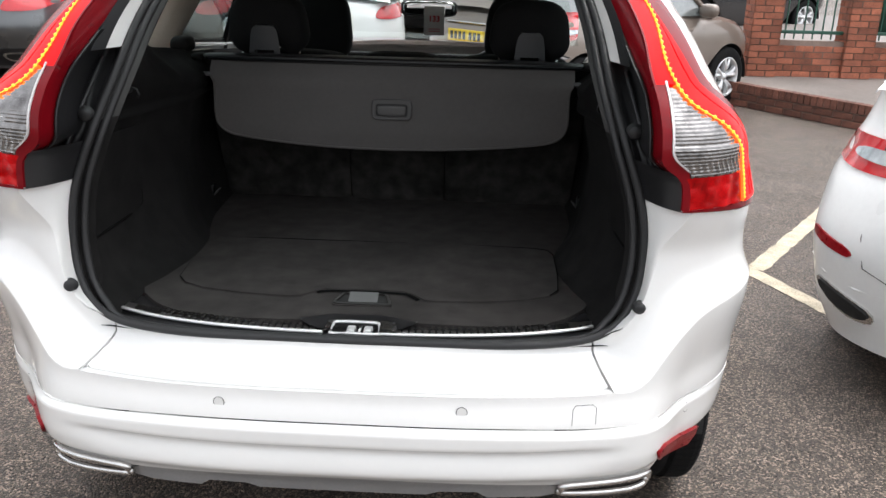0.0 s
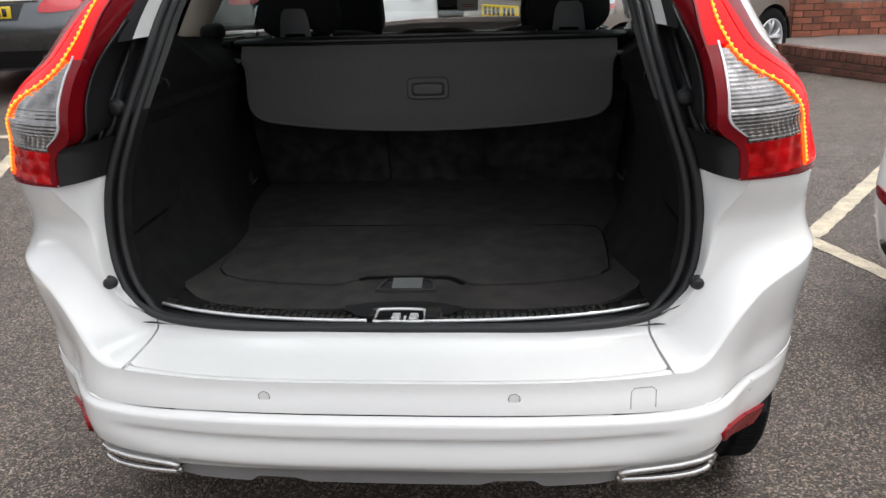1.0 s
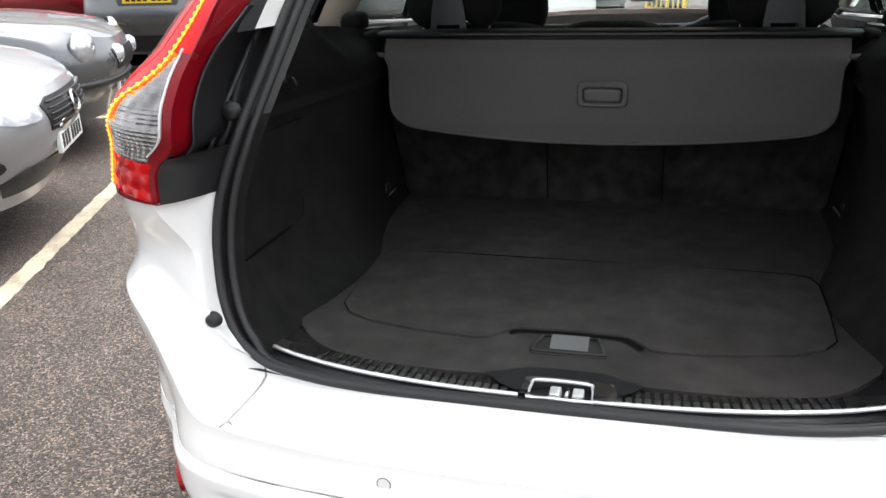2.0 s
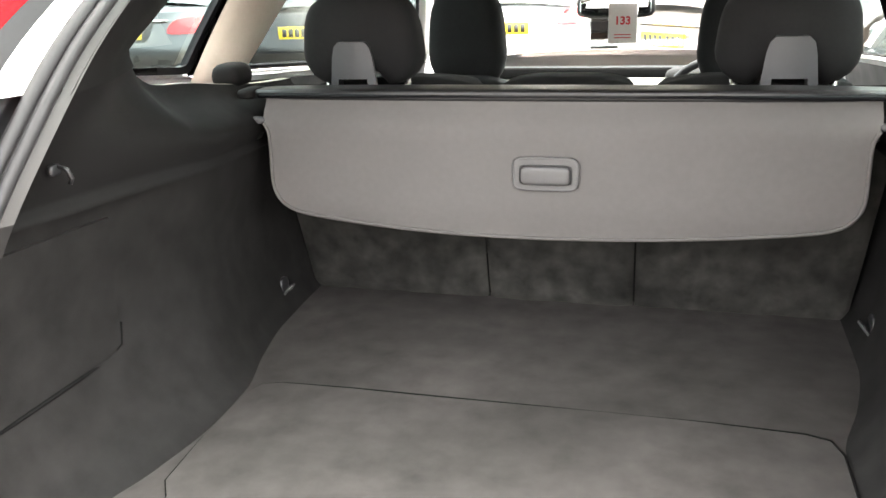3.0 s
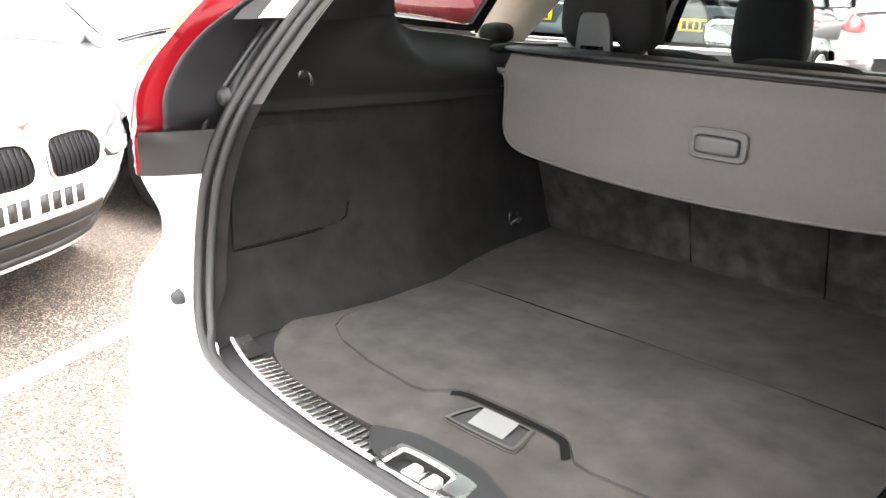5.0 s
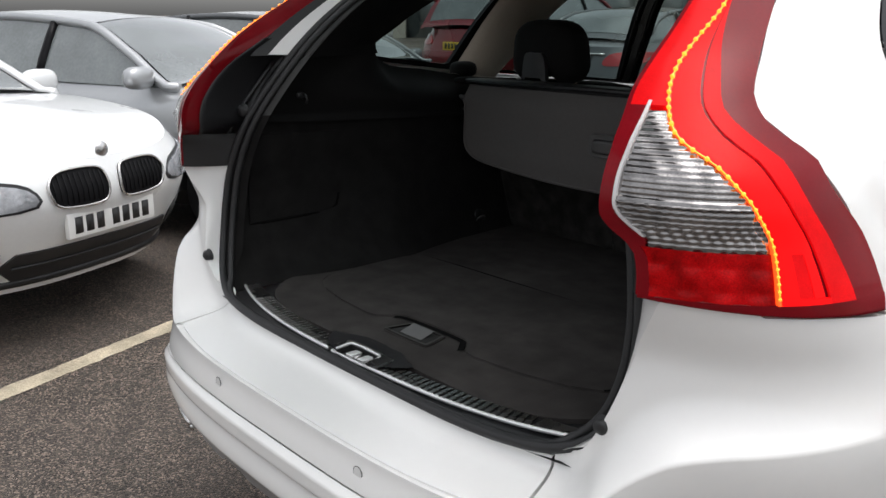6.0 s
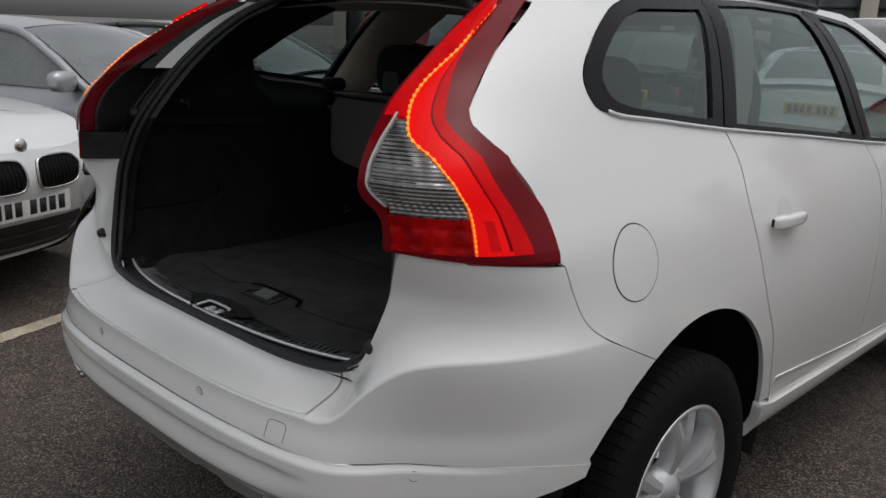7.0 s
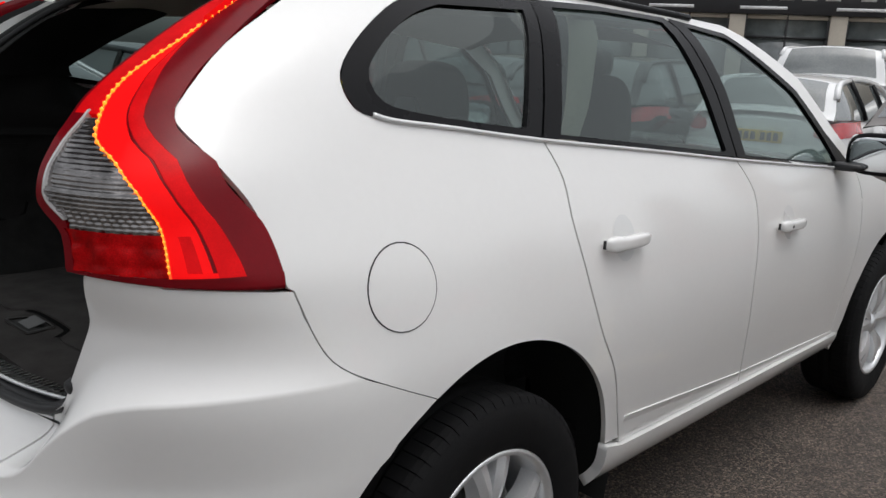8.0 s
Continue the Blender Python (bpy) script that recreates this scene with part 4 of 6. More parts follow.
    part("pillar_back", panel(smooth_line([(1.25, 1.30), (1.29, 1.39), (1.33, 1.48), (1.385, 1.60)], 4) + smooth_line([(1.58, 1.60), (1.48, 1.47), (1.41, 1.36), (1.34, 1.27)], 4),
                              flank(side, -0.016), 0.05, 0.04, 0.006, flip=side < 0), GLOSSBLACK, car)
    part("belt_reel_cover", soft_block(side * 0.655, 1.14, 1.310, 0.066, 0.085, 0.048, 3.4, 12, lambda a, b, c: (a * (1 - 0.15 * max(0, c)), b, c)), TRIM, car)
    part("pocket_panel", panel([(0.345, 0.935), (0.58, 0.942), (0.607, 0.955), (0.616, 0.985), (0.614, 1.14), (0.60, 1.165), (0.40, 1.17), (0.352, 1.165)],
                               lambda y, z: Vector((side * (side_x(y, max(z, 0.96)) - 0.006), y, z)), 0.05, 0.05, 0.01, flip=side > 0), SHADECARPET, car, "carpeted side pocket flap")
    part("pocket_gap", tube([(side * (side_x(y, max(z, 0.96)) - 0.001), y, z) for y, z in ((0.345, 0.93), (0.58, 0.937), (0.612, 0.952), (0.622, 0.985))], 0.0035, 5), GROOVE, car)
    # bag hook and lashing eye
    hk = new("bag_hook")
    hk.parent = car
    part("hook_plate", soft_block(side * 0.556, 0.47, 1.268, 0.010, 0.022, 0.016, 3, 8), PLASTIC, hk)
    part("hook_arm", tube([(side * 0.552, 0.473, 1.272), (side * 0.541, 0.476, 1.268), (side * 0.537, 0.478, 1.256), (side * 0.542, 0.479, 1.248)], 0.003, 6), PLASTIC, hk)
    eye = new("lashing_eye")
    eye.parent = car
    part("eye_plate", soft_block(side * 0.598, 1.165, 0.838, 0.012, 0.04, 0.05, 3, 8), PLASTIC, eye)
    part("eye_ring", tube([(side * (0.588 - 0.012 * math.sin(a)), 1.165 + 0.016 * math.cos(a), 0.832 + 0.014 * math.sin(a)) for a in [2 * math.pi * i / 14 for i in range(14)]], 0.0028, 5, closed=True), RINGSTEEL, eye, "small steel lashing ring")
    part("screw_cap", soft_block(side * 0.622, 0.345, 0.83, 0.008, 0.012, 0.012, 2, 8), CHROME, car)

# floor: carpeted base, lift-up lid, rear strip with its handle recess
floor_z = 0.792
base = smooth_line([(0.0, 0.262), (0.10, 0.262), (0.225, 0.264), (0.325, 0.270), (0.418, 0.291), (0.480, 0.328), (0.530, 0.385)], 4) + [(0.548, 0.43), (0.525, 0.52), (0.505, 0.64), (0.505, 0.78), (0.55, 0.92), (0.58, 1.08), (0.588, 1.33)]
flat = lambda z: (lambda x, y: Vector((x, y, z + 0.0025 * math.sin(9 * x + 4 * y) * math.sin(7 * y))))
part("boot_floor", panel(base + [(-x, y) for x, y in base[:0:-1]], flat(floor_z), 0.06, 0.06, 0.02), LITCARPET, car, "charcoal carpeted boot floor, lightened as if lit")
lid_half = [(0.0, 0.818), (0.30, 0.818), (0.44, 0.812), (0.475, 0.80), (0.488, 0.76), (0.486, 0.60), (0.478, 0.49), (0.455, 0.455), (0.40, 0.425), (0.30, 0.402), (0.18, 0.390)]
rec = [(0.150, 0.395), (0.118, 0.430), (0.095, 0.444), (0.0, 0.448)]
half = lid_half + rec
part("floor_lid", panel(half + [(-x, y) for x, y in half[1:-1][::-1]], flat(floor_z + 0.0055), 0.05, 0.05, 0.006), LITCARPET, car, "lift-up carpeted floor lid")
part("recess_wall", grid(lambda u, v: (lambda p: Vector((p[0], p[1], floor_z + 0.006 - 0.018 * v)))(smooth_line([(-0.15, 0.395), (-0.118, 0.430), (-0.095, 0.444), (0, 0.448), (0.095, 0.444), (0.118, 0.430), (0.15, 0.395)], 4)[round(u * 24)]), 24, 2), SEAM, car)
# black crescent sheet painted in as the shadow under the lid's edge
crescent = smooth_line([(-0.118, 0.426), (-0.095, 0.440), (0, 0.444), (0.095, 0.440), (0.118, 0.426), (0.14, 0.40)], 3)
part("finger_slot", panel(crescent + [(x * 0.94, y - 0.013) for x, y in crescent[::-1]], flat(floor_z + 0.003), 0.03, 0.02, 0), GROOVE, car, "painted shadow crescent under the lid edge")
gap = [(x + 0.001, y + 0.0015) for x, y in lid_half[:8]]
part("lid_gap", tube([(-x, y, floor_z + 0.0048) for x, y in gap[:0:-1]] + [(x, y, floor_z + 0.0048) for x, y in gap], 0.0016, 5), GROOVE, car, "dark gap round the floor lid")
handle = new("lid_handle")
handle.parent = car
tray = smooth_line([(-0.064, 0.362), (-0.052, 0.350), (0.060, 0.350), (0.072, 0.362), (0.060, 0.410), (0.050, 0.420), (-0.042, 0.420), (-0.052, 0.410)], 3, closed=True)
well = [(0.004 + (x - 0.004) * 0.90, 0.392 + (y - 0.392) * 0.86) for x, y in tray]
part("handle_tray", ring(tray, well, flat(floor_z + 0.006)), FLANGE, handle, "black plastic handle tray")
part("tray_edge", tube([(x, y, floor_z + 0.003) for x, y in tray], 0.0022, 6, closed=True), LITCARPET, handle)
part("handle_well", panel(well, flat(floor_z + 0.002), 0.04, 0.04, 0), DARK, handle)
part("handle_plate", grid(lambda u, v: Vector((-0.031 + 0.070 * u, 0.368 + 0.040 * v, floor_z + 0.004 + 0.010 * v)), 4, 3), GREYPLASTIC, handle, "grey plastic handle plate")

# sill: ribbed steel plate, latch housing in a hump of the floor mat
SILL_Z = 0.791


def sill_y(x):
    """The bright front edge of the sill, bowed forward in the middle."""
    return 0.200 + 0.074 * (abs(x) / 0.535) ** 2.6


part("sill_front", grid(lambda u, v: Vector(((u * 2 - 1) * 0.585, sill_y((u * 2 - 1) * 0.585) - (0.022 + 0.045 * abs(u * 2 - 1) ** 3) * (1 - v) + 0.008 * v, SILL_Z - 0.016 + 0.013 * v)), 60, 3), PLASTIC, car)
part("sill_trim", grid(lambda u, v: Vector(((u * 2 - 1) * (0.575 - 0.02 * v), sill_y((u * 2 - 1) * 0.575) + 0.004 + 0.10 * v, SILL_Z - 0.012 + 0.004 * v)), 60, 4), PLASTIC, car, "black boot sill trim")
GAPDARK = mat("dark_gap_backing", (0.013, 0.0125, 0.012), 0.95, 0, 0.2, 8, spec=0.1)
SILLSTEEL = mat("satin_sill_steel", (0.42, 0.415, 0.41), 0.27, 1.0, 0.1, 14)
rib_me = bpy.data.meshes.new("sill_rib")
rib = box(-0.0052, -0.021, -0.002, 0.0052, 0.021, 0.002, 0.0014)
rib.to_mesh(rib_me)
rib.free()
rib_me.materials.append(SILLSTEEL)
for side in (1, -1):
    part("sill_plate", grid(lambda u, v: Vector((side * (0.075 + 0.46 * u), sill_y(0.075 + 0.46 * u) + 0.003 + 0.046 * v, SILL_Z - 0.003)), 40, 3, flip=side < 0), PLASTIC, car, "dark grooves of the sill strip")
    part("sill_end_cap", grid(lambda u, v: Vector((side * (0.455 + 0.085 * u), sill_y(0.455 + 0.085 * u) + 0.004 + (0.044 - 0.012 * u) * v, SILL_Z + 0.002 + 0.003 * u * u)), 8, 4, flip=side < 0), SILLSTEEL, car, "plain steel end of the sill strip")
    part("sill_edge", tube([(side * x, sill_y(x), SILL_Z + 0.001 + 0.006 * (x / 0.54) ** 8) for x in [0.062 + 0.0239 * i for i in range(21)]], 0.0042, 6), BELTCHROME, car, "bright steel edge of the boot sill")
    for i in range(24):
        x = 0.088 + 0.0153 * i
        rb = new("sill_rib", rib_me)
        rb.parent = car
        rb.location = (side * x, sill_y(x) + 0.027, SILL_Z)
        rb.rotation_euler = (0, 0, side * math.atan(0.35 * (x / 0.535) ** 1.6))
hump = smooth_line([(-0.125, 0.258), (-0.100, 0.268), (-0.070, 0.284), (-0.040, 0.290), (0.055, 0.290), (0.085, 0.284), (0.115, 0.268), (0.145, 0.258), (0.080, 0.206), (-0.065, 0.206)], 3, closed=True)
mouth = smooth_line([(-0.038, 0.199), (-0.046, 0.205), (-0.044, 0.234), (-0.034, 0.247), (0.048, 0.247), (0.060, 0.234), (0.062, 0.205), (0.056, 0.199)], 3, closed=True)


def facing(q, x, y):
    """How far apart two points lie as seen from the latch's middle, in radians."""
    a = math.atan2(q[1] - 0.225, q[0] - 0.008) - math.atan2(y - 0.225, x - 0.008)
    return abs(math.atan2(math.sin(a), math.cos(a)))


rim_out = evenly(hump, 40)
rim_in = [min(evenly(mouth, 160), key=lambda q: facing(q, x, y)) for x, y in rim_out]
part("latch_housing", ring(rim_out, rim_in, lambda x, y: Vector((x, y, SILL_Z + 0.0065))), PLASTIC, car, "dark plastic hump round the latch")
latch = new("latch")
latch.parent = car
part("latch_ring", tube([(x, y, SILL_Z + 0.0005 + 0.12 * (y - 0.199)) for x, y in mouth], 0.0034, 8, closed=True), BELTCHROME, latch, "bright latch surround")
bezel = [(0.008 + (x - 0.008) * (1.7 if x > 0.04 else 1.24), 0.222 + (y - 0.222) * (1.34 if y > 0.222 else 1.0)) for x, y in mouth]
part("latch_bezel", ring(bezel, mouth, lambda x, y: Vector((x, y, SILL_Z + 0.0075 - 0.10 * max(0, 0.222 - y)))), SILLSTEEL, latch, "satin steel latch plate")
part("latch_pit", panel(mouth, flat(SILL_Z - 0.016), 0.03, 0.03, 0), DARK, latch)
part("latch_wall", grid(lambda u, v: (lambda q: Vector((q[0], q[1], SILL_Z - 0.016 + 0.020 * v)))(mouth[round(u * (len(mouth) - 1))]), len(mouth) - 1, 1), DARK, latch)
for x0, x1 in ((-0.011, 0.008), (0.027, 0.046)):
    part("latch_jaw", box(x0, 0.206, SILL_Z - 0.015, x1, 0.236, SILL_Z + 0.004, 0.003), BELTCHROME, latch, "bright steel latch jaw")
part("latch_pin", tube([(0.018, 0.212, SILL_Z - 0.015), (0.018, 0.212, SILL_Z + 0.001), (0.020, 0.230, SILL_Z + 0.004)], 0.0032, 6), CHROME, latch)

# rear seat back, three parts
SEATBACK = mat("crushed_grey_suede_cloth", (0.0215, 0.0208, 0.0195), 0.95, 0, 0.45, 9, 0.4, 1500, spec=0.15, fine=2.7, fvar=0.4)
# dark boxes added behind the seat gaps to keep light from showing through
for x in (-0.60, -0.16, 0.158, 0.60):
    part("seat_joint", box(x - 0.02, 1.335, 0.70, x + 0.02, 1.36, 1.26, 0.004), GAPDARK, car)
for x0, x1 in ((-0.585, -0.1615), (-0.1585, 0.1565), (0.1595, 0.585)):
    def back(u, v, x0=x0, x1=x1):
        x = x0 + (x1 - x0) * u
        e = min(u, 1 - u) * (x1 - x0)
        z = 0.785 + 0.50 * v
        fold = noise.noise(Vector((x * 17 + 6 * z, z * 6 - 3 * x, 2.0))) * 0.007 + noise.noise(Vector((x * 40, z * 21 + 11 * x, 5.0))) * 0.0035
        return Vector((x + 0.03 * (1 if x > 0.5 else -1 if x < -0.5 else 0) * v, 1.305 - 0.135 * v + 0.008 * (1 - step(0, 0.012, e)) + fold * step(0, 0.02, e), z))
    part("rear_seat_back", grid(back, 60, 40), SEATBACK, car, "carpet-backed folding rear seat")
    part("rear_seat_cushion", soft_block((x0 + x1) / 2, 1.375, 1.05, x1 - x0, 0.16, 0.46, 6, 12), SEATCLOTH, car)


def headrest(x, y, z, w, d, h, m, bracket, notch):
    hr = new("headrest")
    hr.parent = car
    part("headrest_pad", soft_block(x, y, z, w, d, h, 3.6, 20, lambda a, b, c: (a * (1 - 0.09 * c - 0.06 * max(0, c) ** 3 - 0.10 * step(0.3, 1, -c)), b - 0.10 * c,
                                                                             c + notch * (1 - step(0.30, 0.52, abs(a))) * step(0, 0.9, -c))), m, hr, "black cloth headrest")
    for k in (-1, 1):
        part("headrest_post", tube([(x + k * 0.088, y + 0.01, z - h / 2 - 0.06), (x + k * 0.088, y + 0.01, z - h / 2 + 0.03)], 0.0085, 8), CHROME, hr)
    if bracket:
        bm = panel([(-0.054, -0.125), (-0.043, -0.03), (-0.038, -0.010), (-0.028, 0.0), (0.028, 0.0), (0.038, -0.010), (0.043, -0.03), (0.054, -0.125), (0.034, -0.125), (0.031, -0.074), (-0.031, -0.074), (-0.034, -0.125)],
                   lambda a, b: Vector((x + a, y - d / 2 - 0.008 - 0.01 * math.cos(a * 25), z + b)), 0.02, 0.03, 0.02)
        part("headrest_bracket", bm, BRACKET, hr, "dark grey plastic headrest bracket")


headrest(-0.418, 1.285, 1.366, 0.25, 0.13, 0.194, SEATCLOTH, True, 0.3)
headrest(0.418, 1.285, 1.366, 0.25, 0.13, 0.194, SEATCLOTH, True, 0.3)
for sx in (-0.40, 0.40):
    headrest(sx, 2.16, 1.30, 0.235, 0.12, 0.30, SEATCLOTH, False, 0.16)
    part("front_seat_back", soft_block(sx, 2.14, 0.86, 0.50, 0.18, 0.66, 4, 14, lambda a, b, c: (a * (1 - 0.22 * max(0, c) ** 2), b - 0.5 * c, c)), SEATCLOTH, car, "black cloth front seat")
    part("front_seat_base", soft_block(sx, 2.42, 0.62, 0.50, 0.52, 0.2, 4, 12), SEATCLOTH, car)
part("rear_bench", soft_block(0, 1.62, 0.62, 1.25, 0.55, 0.22, 5, 14), SEATCLOTH, car)
part("cabin_floor", box(-0.78, 1.3, 0.38, 0.78, 3.5, 0.46, 0.02), SHADECARPET, car)

# dashboard, steering wheel, mirror
DASH = mat("stone_grey_dashboard", (0.16, 0.152, 0.14), 0.7, 0, 0.1, 6, 0.3, 900)
part("dashboard", soft_block(0, 3.12, 0.87, 1.46, 0.62, 0.34, 4, 20, lambda a, b, c: (a, b + 0.12 * a * a, c - 0.15 * (b < -0.3))), DASH, car, "dark grey dashboard")
part("dash_binnacle", soft_block(0.37, 2.95, 1.08, 0.36, 0.22, 0.09, 3, 14), TRIM, car)
part("screen_base", box(-0.72, 3.32, 1.02, 0.72, 3.46, 1.07, 0.02), PLASTIC, car)
part("defroster_strip", box(-0.66, 3.30, 1.03, 0.66, 3.33, 1.075, 0.008), GROOVE, car)
sw = new("steering_wheel")
sw.parent = car
wc = Vector((0.38, 2.78, 1.00))
tilt = Matrix.Rotation(radians(22), 3, "X")
part("wheel_rim", tube([wc + tilt @ Vector((0.185 * math.cos(a), 0, 0.185 * math.sin(a))) for a in [2 * math.pi * i / 36 for i in range(36)]], 0.015, 8, closed=True), PLASTIC, sw)
part("wheel_hub", soft_block(wc.x, wc.y + 0.02, wc.z, 0.17, 0.07, 0.15, 3, 10), PLASTIC, sw)
for a in (0, 180, 270):
    part("wheel_spoke", tube([wc + tilt @ Vector((0.06 * math.cos(radians(a)), 0.01, 0.06 * math.sin(radians(a)))), wc + tilt @ Vector((0.18 * math.cos(radians(a)), 0, 0.18 * math.sin(radians(a))))], 0.016, 6), PLASTIC, sw)
rm = new("rear_view_mirror")
rm.parent = car
part("mirror_case", soft_block(0.018, 2.60, 1.362, 0.262, 0.05, 0.078, 5, 14), PLASTIC, rm)
part("mirror_face", soft_block(0.018, 2.574, 1.362, 0.238, 0.006, 0.062, 6, 12), MIRROR, rm)
part("mirror_stalk", tube([(0.018, 2.62, 1.38), (0.018, 2.66, 1.44), (0.018, 2.68, 1.56)], 0.02, 8), PLASTIC, rm)
part("sensor_box", soft_block(0.018, 2.70, 1.50, 0.12, 0.12, 0.12, 4, 10), PLASTIC, rm)

# ---- load cover ----
cover = thing("load_cover", "grey fabric roll-up load cover hanging half open behind the rear seats", "load cover")
part("cassette", soft_block(0, 1.10, 1.280, 1.17, 0.085, 0.022, 6, 16), PLASTIC, cover, "black load cover cassette")
part("cassette_lip", tube([(-0.56, 1.062, 1.279), (0.56, 1.062, 1.279)], 0.0055, 8), GLOSSBLACK, cover)
for side in (1, -1):
    part("cassette_end", soft_block(side * 0.588, 1.09, 1.281, 0.034, 0.085, 0.02, 4, 10), TRIM, cover)
    part("guide_pin", soft_block(side * 0.558, 1.045, 1.234, 0.035, 0.022, 0.014, 3, 8), BRACKET, cover)
    part("guide_bracket", soft_block(side * 0.58, 1.06, 1.215, 0.035, 0.06, 0.05, 3, 8), PLASTIC, cover)
edge = smooth_line([(0.0, 1.0205), (0.16, 1.024), (0.30, 1.033), (0.42, 1.046), (0.485, 1.058), (0.517, 1.078), (0.531, 1.11), (0.531, 1.17)], 5) + smooth_line([(0.531, 1.19), (0.533, 1.215), (0.545, 1.238), (0.545, 1.276)], 3)
outline = edge + [(-x, z) for x, z in edge[:0:-1]]


def flap_fn(x, z):
    return Vector((x, 1.036 + 0.03 * step(1.22, 1.28, z) + 0.006 * math.sin(x * 5) * (1.25 - z) / 0.22 + 0.010 * step(1.08, 1.02, z), z))


part("flap", panel(outline, flap_fn, 0.04, 0.02, 0.004), FABRIC, cover, "grey rubberised fabric flap")
part("flap_hem", tube([flap_fn(x, z) + Vector((0, -0.002, 0)) for x, z in [(-x, z) for x, z in edge[:0:-1]][4:] + edge[:-4]], 0.0035, 6), FABRIC, cover)
grip = new("pull_handle")
grip.parent = cover
o = evenly(smooth_line([(0.004 + 0.057 * math.copysign(abs(math.cos(a)) ** 0.28, math.cos(a)), 1.146 + 0.0285 * math.copysign(abs(math.sin(a)) ** 0.28, math.sin(a))) for a in [2 * math.pi * i / 32 for i in range(32)]], 1, True), 40)
i_ = [(0.004 + (x - 0.004) * 0.84, 1.144 + (z - 1.146) * 0.68) for x, z in o]
bm = ring(o, i_, lambda x, z: flap_fn(x, z) + Vector((0, -0.008, 0)))
part("handle_bezel", bm, GREYTRIM, grip, "grey plastic handle bezel")
part("bezel_edge", tube([flap_fn(x, z) + Vector((0, -0.006, 0)) for x, z in o], 0.0032, 6, closed=True), GREYTRIM, grip)
part("handle_recess", panel(i_, lambda x, z: flap_fn(x, z) + Vector((0, -0.004, 0)), 0.02, 0.02, 0), SEAM, grip)
part("handle_grip", soft_block(0.004, 1.027, 1.1435, 0.088, 0.012, 0.033, 8, 12), GREYTRIM, grip)

# ---- windscreen tag ----
tag = thing("windscreen_tag", "white paper price tag with a red number hanging at the windscreen", "tag")
PAPER = mat("grey_white_card", (0.62, 0.58, 0.55), 0.8, 0, 0.04, 12)
REDINK = mat("red_ink", (0.5, 0.02, 0.03), 0.7)
part("card", box(0.0, 2.522, 1.245, 0.094, 2.525, 1.375, 0.001), PAPER, tag)


def text_mesh(body, size, m, parent, matrix, name="lettering", depth=0.002, bold=0.0):
    """Flat letters in the built-in font, turned into a mesh."""
    cu = bpy.data.curves.new(name, "FONT")
    cu.body, cu.size, cu.extrude, cu.align_x, cu.align_y, cu.offset = body, size, depth, "CENTER", "CENTER", bold
    tmp = bpy.data.objects.new(name, cu)
    me = bpy.data.meshes.new_from_object(tmp)
    bpy.data.objects.remove(tmp)
    me.materials.clear()
    me.materials.append(m)
    ob = new(name, me)
    ob.parent = parent
    ob.matrix_local = matrix
    return ob


text_mesh("133", 0.036, REDINK, tag, Matrix.Translation((0.047, 2.520, 1.318)) @ Matrix.Rotation(radians(90), 4, "X"), "number", 0.0008, 0.0012)
part("small_print", box(0.02, 2.5205, 1.272, 0.074, 2.522, 1.275), REDINK, tag)
part("small_print", box(0.02, 2.5205, 1.262, 0.074, 2.522, 1.265), REDINK, tag)

# ---- tailgate, raised on its hinges ----
GATE_Y = [(0.79, 0.085), (0.86, 0.055), (1.0, 0.07), (1.2, 0.10), (1.3, 0.16), (1.45, 0.33), (1.6, 0.56), (1.66, 0.70)]
GATE_W = [(0.79, 0.50), (0.82, 0.56), (0.90, 0.61), (1.05, 0.645), (1.2, 0.625), (1.35, 0.575), (1.6, 0.49), (1.66, 0.47)]
HINGE = Vector((0, 0.75, 1.65))
gate = new("tailgate")
gate.parent = car
tagged(gate, "white tailgate raised overhead")
gate.matrix_world = Matrix.Translation(HINGE) @ Matrix.Rotation(radians(-71), 4, "X") @ Matrix.Translation(-HINGE)


def gate_at(k, z, out=0.0):
    """A point of the shut tailgate: k from -1 to 1 across it."""
    y = table(GATE_Y, z) + 0.09 * abs(k) ** 2.6 - 0.0
    return Vector((k * table(GATE_W, z), y - out, z))


def gate_sheet(z0, z1, k0=-1.0, k1=1.0, out=0.0, nu=24, nv=14, flip=True):
    bm = grid(lambda u, v: gate_at(k0 + (k1 - k0) * u, z0 + (z1 - z0) * v, out), nu, nv, flip=not flip)
    bm.normal_update()
    rim = [e for e in bm.edges if e.is_boundary]
    made = {v: bm.verts.new(v.co + Vector((0, 0.035, 0))) for v in {v for e in rim for v in e.verts}}
    for e in rim:
        p = e.link_loops[0].vert
        q = e.other_vert(p)
        bm.faces.new((q, p, made[p], made[q]))
        e.smooth = False
    return bm


part("gate_skin", gate_sheet(0.79, 1.205), WHITE, gate)
rear_glass = part("rear_window", gate_sheet(1.225, 1.60, -0.86, 0.86, -0.004), GLASS, gate, "tinted rear window")
rear_glass.visible_shadow = False
for side in (1, -1):
    part("glass_border", gate_sheet(1.215, 1.61, side * 0.84, side * 1.0, 0.0, 4, 14, side > 0), FRIT, gate)
part("spoiler", grid(lambda u, v: gate_at((u * 2 - 1) * 1.02, 1.60 + 0.055 * v, 0.05 * (1 - v)), 20, 4), WHITE, gate)
part("gate_lining", grid(lambda u, v: gate_at((u * 2 - 1) * 0.94, 0.80 + 0.42 * v, -0.06 - 0.02 * math.sin(math.pi * v)), 20, 10, flip=True), TRIM, gate, "grey plastic inner lining")
